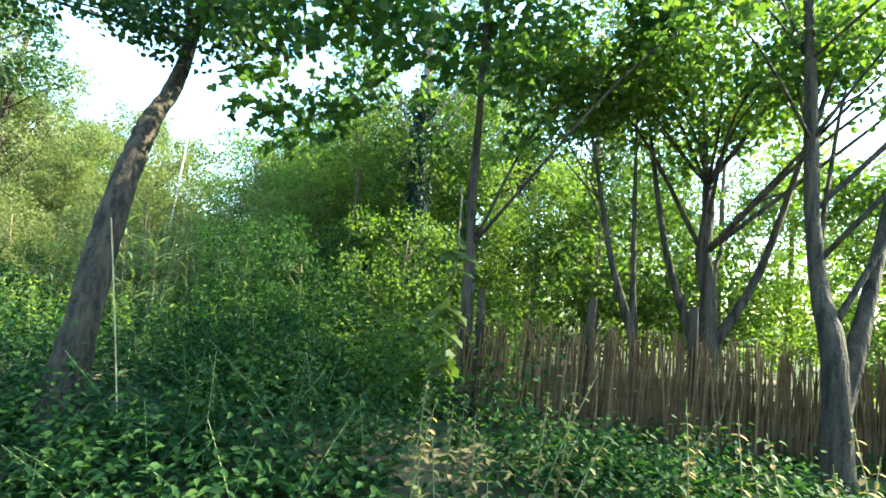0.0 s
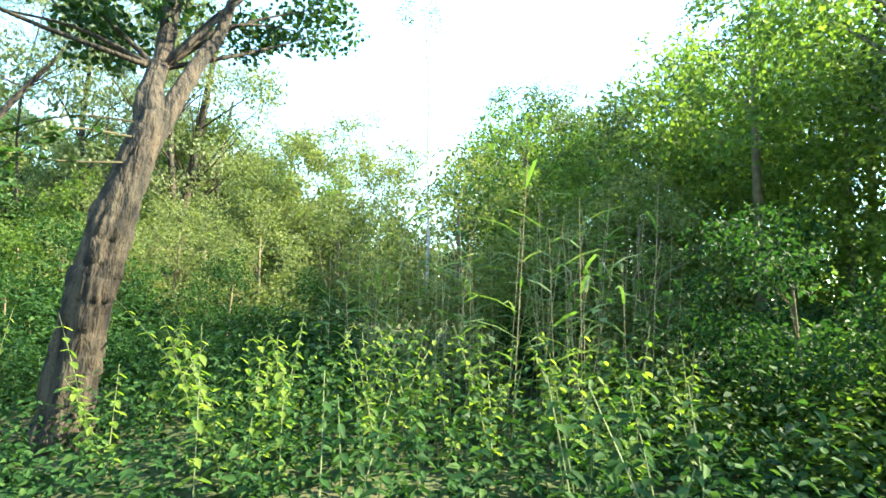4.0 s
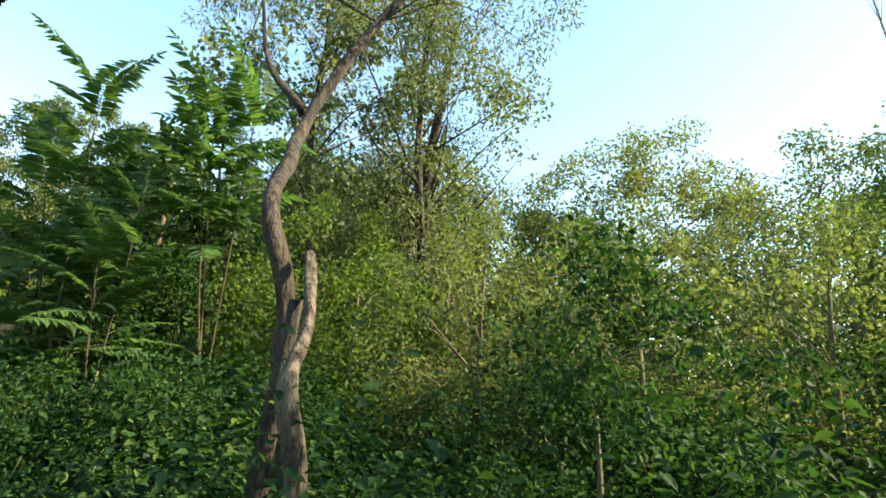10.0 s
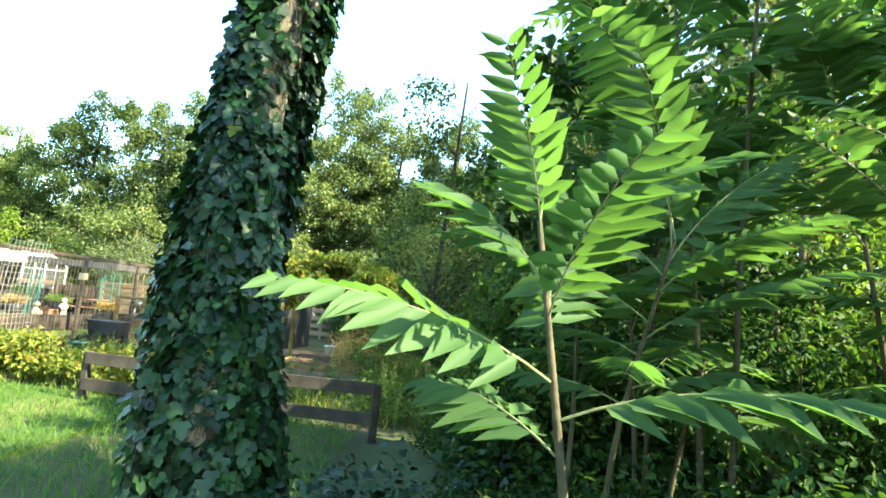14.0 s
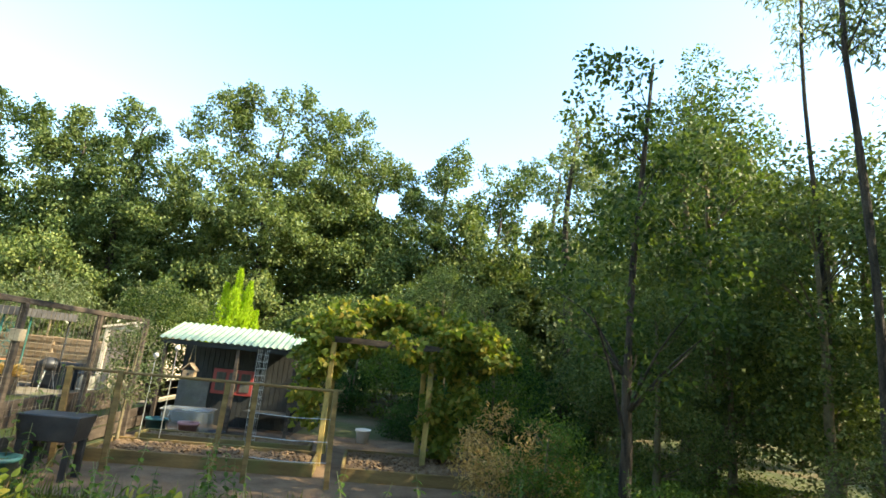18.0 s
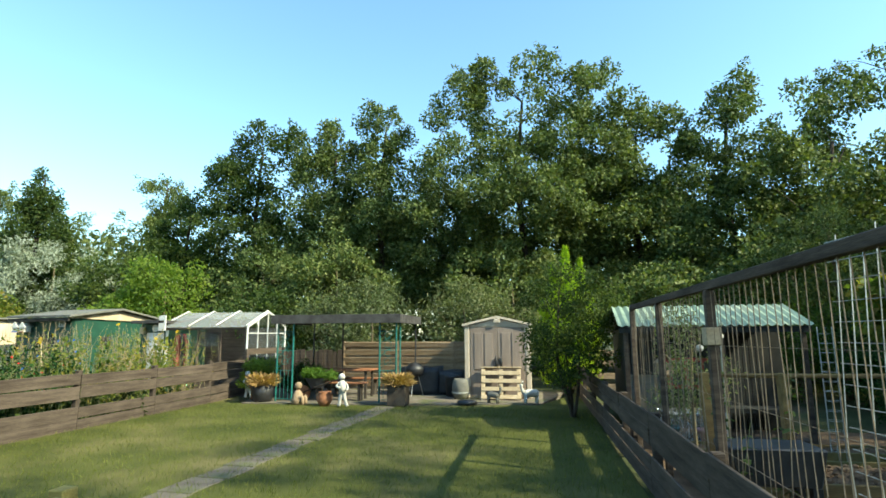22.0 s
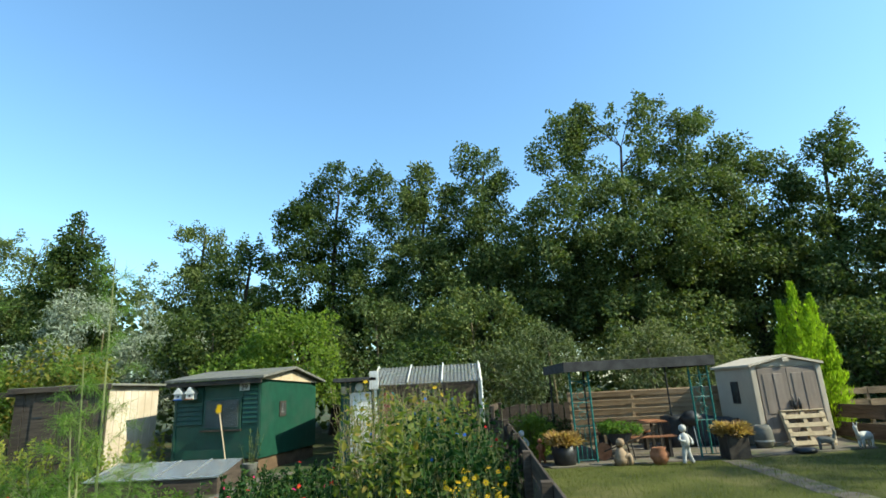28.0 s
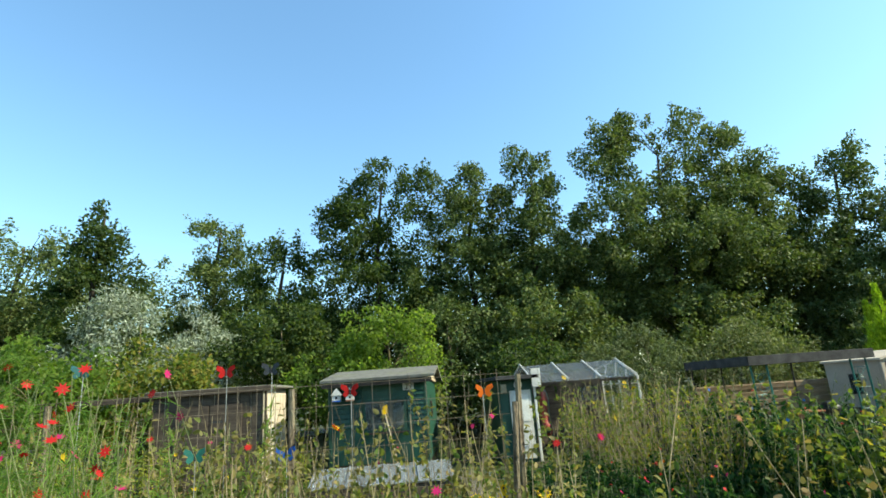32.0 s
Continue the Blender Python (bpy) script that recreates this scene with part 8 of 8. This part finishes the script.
def stalks(name, spots, h, leaf_mat, stem_mat, n_stem, n_leaf, leaf, shape, label, seed, flowers=None, spread=0.3, group="", droop=0.5):
    """A flower clump: thin wiry stems, sparse leaves, blooms on top."""
    rng = np.random.default_rng(seed)
    for x, y in spots:
        root = thing(name, (x, y, 0.0), label, "flowers", group or name.replace("_", " ") + "s")
        bm = bmesh.new()
        tips, P = [], []
        for k in range(n_stem):
            hh = h * rng.uniform(0.6, 1.1)
            b = np.array([rng.normal(0, spread), rng.normal(0, spread), -0.03])
            t = b + np.array([rng.normal(0, 0.12) * h, rng.normal(0, 0.12) * h, hh])
            mid = (b + t) / 2 + rng.normal(0, 0.04, 3)
            wave = rng.normal(0, 0.035 * h, 3)
            tube([tuple(b), tuple((b + mid) / 2 + wave), tuple(mid), tuple((mid + t) / 2 - wave), tuple(t)], [0.0045, 0.004, 0.0035, 0.003, 0.002], 4, bm, caps=False)
            tips.append(t)
            for q in range(n_leaf):
                u = rng.uniform(0.12, 0.95)
                P.append(b + (t - b) * u + (mid - (b + t) / 2) * 4 * u * (1 - u) * 0.5)
        tagged(part("stem", bm, stem_mat, root), kind="stuff")
        P = np.array(P)
        m = len(P)
        leaves("foliage", P, rng.normal(size=(m, 3)) + np.array([0, 0, -droop * 0.3 + 0.2]), rng.normal(size=(m, 3)) + np.array([0, 0, 0.7]), rng.uniform(0.6, 1.3, m) * leaf, shape, leaf_mat, root)
        for mat, frac, size, eye in flowers or ():
            pick = [t for t in tips if rng.uniform() < frac]
            if not pick:
                continue
            T = np.array(pick)
            face = np.array([0.35, -0.75, 0.55]) + rng.normal(0, 0.35, (len(T), 3))
            side = rng.normal(size=(len(T), 3))
            sizes = rng.uniform(0.8, 1.2, len(T)) * size
            step = 1 if len(T) <= 14 else len(T)
            for k in range(0, len(T), step):
                leaves("bloom", T[k:k + step], side[k:k + step], face[k:k + step], sizes[k:k + step], STAR, mat, root)
            if eye:
                leaves("bloom_eye", T + unit(face) * 0.008, side, face, np.full(len(T), size * 0.36), STAR, WOOD_DARK, root)


def feathery(x, y, h, seed, wide=1.0, label="tall feathery bright green fennel"):
    """A tall plant with thread-fine leaves in tiers."""
    rng = np.random.default_rng(seed)
    root = thing("fennel", (x, y, 0.0), label, "plant", "fennel plants")
    bm = bmesh.new()
    P, A = [], []
    for s in range(3 if wide < 0.5 else 5):
        lean = rng.normal(0, 0.02 if s == 0 else 0.09, 2) * wide
        top = np.array([lean[0] * h, lean[1] * h, h * (1.0 if s == 0 else rng.uniform(0.45, 0.8))])
        b = np.array([rng.normal(0, 0.05), rng.normal(0, 0.05), -0.05])
        tube([tuple(b), tuple((b + top) / 2), tuple(top)], [0.011, 0.008, 0.003], 5, bm, caps=False)
        for k in range(26):
            u = 0.26 + 0.74 * k / 26
            c = b + (top - b) * u
            a = k * 2.4 + s
            ln = (0.44 * (1 - u) ** 0.75 + 0.11) * rng.uniform(0.65, 1.15) * wide
            d = np.array([math.cos(a), math.sin(a), 0.75])
            tip = c + d * ln
            end = tip + np.array([math.cos(a), math.sin(a), -0.55]) * ln * 0.45
            arc = bent([tuple(c), tuple(tip * 0.55 + c * 0.45), tuple(tip), tuple(end)], 3)
            tube(arc, [0.003 - 0.00018 * q for q in range(len(arc))], 3, bm, caps=False)
            R = np.array(arc)
            for q in range(120):
                w = rng.uniform(0.12, 0.999) * (len(R) - 1)
                i = int(w)
                P.append(R[i] + (R[i + 1] - R[i]) * (w - i) + rng.normal(0, 0.012, 3))
                A.append(unit(R[i + 1] - R[i]) * 0.7 + rng.normal(0, 0.55, 3) + np.array([0, 0, 0.1]))
    tagged(part("stem", bm, STEM, root), kind="stuff")
    P, A = np.array(P), np.array(A)
    leaves("foliage", P, A, rng.normal(size=P.shape), rng.uniform(0.06, 0.15, len(P)) * (0.5 + 0.5 * wide), THREAD, LEAF_FERN, root)


def butterfly(x, y, z, mat, label, turn, size=0.072):
    root = thing("garden_butterfly", (x, y, 0.0), label, "ornament", "butterfly ornaments", turn)
    part("stake", tube([(0, 0.01, -0.1), (0, 0.01, z)], 0.003, 5), STEEL, root)
    for sg in (-1, 1):
        bm = bmesh.new()
        pts = [(0, 0), (0.35, 0.55), (0.85, 0.75), (0.95, 0.35), (0.55, 0.02), (0.75, -0.35), (0.45, -0.6), (0.1, -0.3)]
        f = [bm.verts.new((sg * px * size, -0.02 - 0.25 * px * size, z + py * size)) for px, py in pts]
        k = [bm.verts.new((sg * px * size, -0.016 - 0.25 * px * size, z + py * size)) for px, py in pts]
        bm.faces.new(f)
        bm.faces.new(k[::-1])
        for i in range(len(pts)):
            j = (i + 1) % len(pts)
            bm.faces.new((f[i], k[i], k[j], f[j]))
        bmesh.ops.recalc_face_normals(bm, faces=bm.faces[:])
        part("wing", bm, mat, root)
    part("body", tube([(0, -0.02, z - 0.4 * size), (0, -0.02, z + 0.45 * size)], 0.006, 6), BLACK, root)


cold_frame()
pea_net()
feathery(-28.8, 19.25, 2.58, 41, 0.85)
feathery(-28.04, 19.5, 2.62, 42, 0.5)
feathery(-34.3, 19.9, 2.3, 43)
stalks("sweet_pea", [(-36.3, 21.2), (-35.7, 21.0), (-35.1, 21.2), (-34.5, 21.1), (-33.9, 21.2), (-33.3, 21.1), (-32.8, 21.2), (-32.3, 21.1), (-31.7, 21.2), (-31.2, 21.1)], 1.9, LEAF_PEA, TWIG, 22, 44, 0.055, OVAL, "drying pale sweet peas on the trellis", 46, [(MAGENTA, 0.06, 0.05, False)], 0.22)
stalks("yellow_coneflower", [(-31.9, 20.5), (-31.5, 20.2), (-31.3, 20.8), (-31.7, 20.9)], 1.08, LEAF_NETTLE, STEM, 60, 8, 0.06, SLIM, "yellow coneflowers with dark eyes", 47, [(YELLOW, 0.9, 0.09, True)], 0.2)
stalks("yellow_coneflower", [(-25.85, 21.9), (-25.7, 22.3), (-26.0, 22.2), (-25.85, 21.5)], 0.85, LEAF_NETTLE, STEM, 32, 8, 0.06, SLIM, "yellow coneflowers with dark eyes", 48, [(YELLOW, 0.7, 0.062, True)], 0.22)
stalks("marigold", [(-33.6, 21.6), (-34.3, 21.8), (-33.0, 21.5), (-32.6, 22.0), (-32.1, 21.6), (-31.7, 21.9), (-33.3, 22.3), (-32.4, 22.6), (-31.5, 21.4)], 0.68, LEAF_PEA, STEM, 44, 12, 0.05, OVAL, "orange marigolds among dry stems", 49, [(ORANGE, 0.9, 0.075, False)], 0.3)
stalks("cosmos", [(-36.0, 19.8), (-35.3, 20.2), (-34.6, 20.5), (-35.8, 20.7), (-34.0, 19.4), (-34.6, 19.5), (-33.6, 19.9), (-35.2, 19.4), (-34.3, 20.0), (-35.0, 19.9)], 2.05, LEAF_FERN, STEM, 34, 170, 0.10, SPIKE, "red cosmos on feathery stems", 50, [(SCARLET, 0.35, 0.075, False), (MAGENTA, 0.12, 0.075, False)], 0.3)
# Dark leaf tone on dahlias puts their backlit shade into colour.
stalks("dahlia", [(-29.4, 22.4), (-28.7, 22.8), (-28.9, 24.0), (-28.0, 23.4), (-29.5, 25.0), (-28.3, 25.2), (-27.6, 22.2), (-29.3, 21.2), (-28.5, 21.6), (-27.3, 24.2), (-29.5, 26.6), (-28.6, 26.8), (-27.4, 26.2), (-27.2, 21.0), (-27.3, 22.3), (-26.6, 21.2), (-26.3, 20.6), (-25.75, 20.9), (-25.8, 20.3), (-26.5, 22.0), (-26.9, 22.7)], 0.62, LEAF_BRAMBLE, STEM, 22, 26, 0.09, POINTED, "leafy dahlias with a few red blooms", 51, [(SCARLET, 0.08, 0.07, False), (ORANGE, 0.03, 0.06, False), (MAGENTA, 0.05, 0.07, False)], 0.26)
stalks("tall_daisy", [(-27.4, 28.4), (-26.9, 28.8), (-26.6, 28.2), (-27.2, 27.4), (-26.7, 27.2), (-27.0, 26.2), (-26.8, 25.4), (-26.6, 29.6), (-27.8, 27.0), (-27.6, 25.8), (-28.0, 28.6), (-27.3, 24.8)], 1.85, LEAF_VINE, STRAW, 26, 16, 0.10, SLIM, "tall yellowing flower stems beside the fence", 52, [(YELLOW, 0.03, 0.12, True)], 0.25)
# Leaves coloured dark for shade on the side turned from the sun.
stalks("shrub_rose", [(-26.0, 24.2), (-26.4, 24.8), (-25.9, 23.6), (-26.6, 24.2), (-26.3, 23.4), (-25.95, 23.0), (-26.5, 22.8), (-26.1, 25.1), (-26.8, 25.4), (-26.9, 23.7)], 1.5, LEAF_BRAMBLE, STEM, 18, 28, 0.085, POINTED, "leafy flower shrub coloured dark for backlight, with a few blue blooms", 53, [(BLUE, 0.08, 0.06, False), (SCARLET, 0.04, 0.06, False)], 0.26)
# Brighter leaf tone for herbs that stand in sun.
stalks("bed_plant", [(-32.4, 22.4), (-33.2, 22.8), (-34.2, 22.6), (-31.6, 23.0), (-31.4, 24.4), (-32.3, 24.0), (-33.3, 24.3), (-34.4, 24.2), (-35.4, 23.6), (-36.4, 24.4), (-35.6, 25.2), (-34.8, 25.6), (-36.8, 22.6), (-31.2, 21.9), (-37.2, 25.8), (-36.2, 26.8), (-35.2, 27.2)], 0.6, LEAF_BRIGHT, STEM, 18, 12, 0.12, BLADE, "green bed plants with small white flowers", 54, [(SCARLET, 0.06, 0.05, False), (YELLOW, 0.06, 0.05, False)], 0.32)
stalks("hut_plant", [(-36.6, 28.8), (-35.6, 29.0), (-34.6, 29.4), (-37.4, 29.4), (-38.0, 29.6), (-34.3, 30.9), (-38.2, 28.2)], 1.15, LEAF_SUNNY, STEM, 18, 22, 0.09, OVAL, "bushy green plants by the hut, coloured bright for sunlight", 55, None, 0.3)
stalks("dry_seedhead", [(-29.6, 19.5), (-29.75, 19.8)], 1.6, LEAF_DRY, STRAW, 4, 40, 0.04, ROUND, "dry brown seed heads on straw stems", 56, [(TERRA, 0.9, 0.05, False)], 0.10)
stalks("fence_weed", [(-25.6, 23.0), (-25.6, 23.7), (-25.5, 24.4), (-25.55, 25.2), (-25.45, 26.0), (-25.5, 26.8)], 1.05, LEAF_WOOD, STEM, 16, 12, 0.09, OVAL, "tall dark weeds along the board fence", 58, [(SCARLET, 0.05, 0.05, False)], 0.16)
stalks("edge_herb", [(-31.0, 20.2), (-31.05, 21.2), (-31.1, 22.8), (-31.1, 24.0), (-29.85, 22.0), (-29.9, 23.4), (-29.8, 24.6), (-29.85, 26.0), (-31.15, 25.4)], 0.32, LEAF_NETTLE, STEM, 14, 10, 0.06, OVAL, "low herbs along the slab path", 57, None, 0.2)
for row in ((-33.33, 21.0, 2.15, SCARLET, "red glass butterfly on a stake", 0), (-31.42, 20.75, 1.88, ORANGE, "orange butterfly on a stake", 8), (-32.4, 20.9, 1.95, SCARLET, "red butterfly on a stake", -10), (-34.25, 20.8, 2.2, TEAL_POT, "pale turquoise butterfly on a stake", 5), (-32.85, 20.8, 1.55, BLUE, "blue butterfly on a stake", 0), (-33.4, 20.6, 1.6, TEAL, "green butterfly on a stake", 12), (-33.0, 21.0, 2.15, TARP, "dark purple butterfly on a stake", -6)):
    butterfly(*row)
pole = thing("rough_pole", (-31.2, 21.1, 0.0), "rough brown wooden pole in the flower bed", "pole")
part("pole", tube(bent([(0, 0, -0.1), (0.03, 0, 0.9), (0.10, 0.02, 1.78)], 4), [0.03, 0.03, 0.029, 0.028, 0.028, 0.027, 0.026, 0.025, 0.024], 8, rough=0.4), BARK_PALE, pole, smooth=True)
stick = thing("sunflower_stake", (-31.9, 30.05, 0.25), "slanting pale stick with a yellow flower ornament", "ornament")
part("stick", tube([(0, 0, 0), (-0.28, 0.1, 1.25)], 0.018, 6), WOOD_PALE, stick)
leaves("flower", np.array([(-0.28, 0.06, 1.27), (-0.26, 0.05, 1.36)]), np.array([(0, 0, 1.0)] * 2), np.array([(0.2, -1, 0.2)] * 2), np.array([0.2, 0.16]), STAR, YELLOW, stick)
for x, y, r, h, mat, lab in ((-31.0, 29.3, 0.17, 0.3, FELT_GREY, "grey zinc tub by the hut"), (-31.5, 29.2, 0.11, 0.2, WHITE, "small white pot by the hut")):
    o = thing("tub", (x, y, 0.0), lab, "pot", "pots by the hut")
    part("pot", lathe([(r * 0.8, 0), (r, h), (r * 1.06, h + 0.02), (r * 0.92, h), (r * 0.85, h - 0.06)], 18), mat, o, smooth=True)
stalks("tub_plant", [(-31.0, 29.3)], 1.05, LEAF_WOOD, STEM, 10, 14, 0.09, SLIM, "slender plant in the zinc tub", 58, None, 0.06)
stool = thing("garden_stool", (-27.0, 20.6, 0.0), "small folding stool among the flowers", "stool")
part("seat", box(-0.2, 0.2, -0.13, 0.13, 0.40, 0.42), CURTAIN, stool, bevel=0.008)
for sg in (-1, 1):
    part("leg", tube([(-0.17, 0.11 * sg, -0.02), (0.17, 0.11 * sg, 0.40)], 0.009, 6), STEEL, stool)
    part("leg", tube([(0.17, 0.12 * sg, -0.02), (-0.17, 0.12 * sg, 0.40)], 0.009, 6), STEEL, stool)


stalks("tall_meadow_flower", [(-31.4, 20.0), (-31.9, 19.7), (-32.5, 20.2), (-33.0, 19.8), (-33.5, 20.3), (-34.0, 19.8), (-34.6, 20.1), (-35.2, 19.8), (-32.2, 20.7), (-33.0, 20.8), (-33.9, 20.7), (-34.8, 20.8), (-35.8, 20.2), (-36.4, 20.6), (-31.5, 19.5), (-32.6, 19.5)], 1.75, LEAF_PEA, STRAW, 16, 60, 0.04, OVAL, "tangle of tall half-dry flower stems", 59, [(SCARLET, 0.05, 0.05, False), (MAGENTA, 0.03, 0.05, False), (YELLOW, 0.05, 0.05, False)], 0.26)
stalks("bean_plant", [(-26.3, 26.4), (-26.4, 24.9), (-27.7, 29.6), (-26.6, 23.6), (-26.2, 27.6), (-26.8, 22.4)], 1.7, LEAF_VINE, STEM, 20, 24, 0.10, OVAL, "yellow-green bean plants on tall canes", 60, None, 0.28)
stalks("yellow_bush", [(-37.8, 21.2), (-38.4, 22.4), (-39.2, 21.0), (-39.6, 23.6), (-38.8, 25.0), (-40.4, 22.2), (-37.6, 27.0), (-39.0, 27.6), (-40.6, 26.0)], 1.5, LEAF_SUNNY, STEM, 30, 34, 0.10, OVAL, "yellow-green bushy plants coloured bright for sunlight in the far plot", 61, [(YELLOW, 0.06, 0.06, False)], 0.4)


def bed_cover():
    """Low leaves that hide the soil between the flowers."""
    rng = np.random.default_rng(62)
    n = 15000
    x, y = rng.uniform(-40.5, -25.9, n), rng.uniform(19.3, 29.2, n)
    ok = (np.abs(x + 30.45) > 0.42) & ~((x > -33.8) & (x < -30.8) & (y > 27.3) & (y < 28.7)) & (x < -25.95 + 0.096 * (y - 18.8) - 0.1)
    x, y = x[ok], y[ok]
    m = len(x)
    z = 0.32 * rng.uniform(0, 1, m) * (0.4 + 0.6 * np.abs(np.sin(x * 1.9) * np.cos(y * 1.6)))
    ob = leaves("low_herbs", np.column_stack([x, y, z]), rng.normal(size=(m, 3)), rng.normal(0, 0.6, (m, 3)) + np.array([0, 0, 1.0]), rng.uniform(0.06, 0.14, m), OVAL, LEAF_NETTLE)
    tagged(ob, "low green herbs between the flowers", "herbs", kind="stuff")


bed_cover()


def far_thicket():
    """The closed wall of leaves behind the rows of trees."""
    rng = np.random.default_rng(99)
    n = 22000
    x = rng.uniform(-80, 30, n)
    y = 47 + rng.uniform(0, 7, n) - 0.12 * np.maximum(x + 10, 0)
    z = (6.5 + 2.5 * (x < -46)) * rng.uniform(0, 1, n) ** 0.8
    ob = leaves("far_thicket", np.column_stack([x, y, z]), rng.normal(size=(n, 3)), rng.normal(size=(n, 3)) + np.array([0.3, -0.6, 0.5]), rng.uniform(0.35, 0.75, n), KITE, LEAF_OAK)
    tagged(ob, "dense dark thicket behind the back trees", "thicket", kind="stuff")
    m = 12000
    x, y = rng.uniform(-9, 16, m), rng.uniform(34.5, 41, m)
    ob = leaves("far_thicket", np.column_stack([x, y, 5.5 * rng.uniform(0, 1, m) ** 0.8]), rng.normal(size=(m, 3)), rng.normal(size=(m, 3)) + np.array([0.3, -0.6, 0.5]), rng.uniform(0.25, 0.5, m), KITE, LEAF_OAK)
    tagged(ob, "dense dark thicket closing the wood", "thicket", kind="stuff")
    m = 9000
    x = rng.uniform(15, 26, m)
    y = rng.uniform(-16, 34, m)
    ob = leaves("far_thicket", np.column_stack([x, y, 3.6 * rng.uniform(0, 1, m) ** 0.8]), rng.normal(size=(m, 3)), rng.normal(size=(m, 3)) + np.array([0.3, -0.4, 0.6]), rng.uniform(0.2, 0.45, m), KITE, LEAF_BRIGHT)
    tagged(ob, "leafy thicket coloured bright for backlight, deep in the wood", "thicket", kind="stuff")


far_thicket()
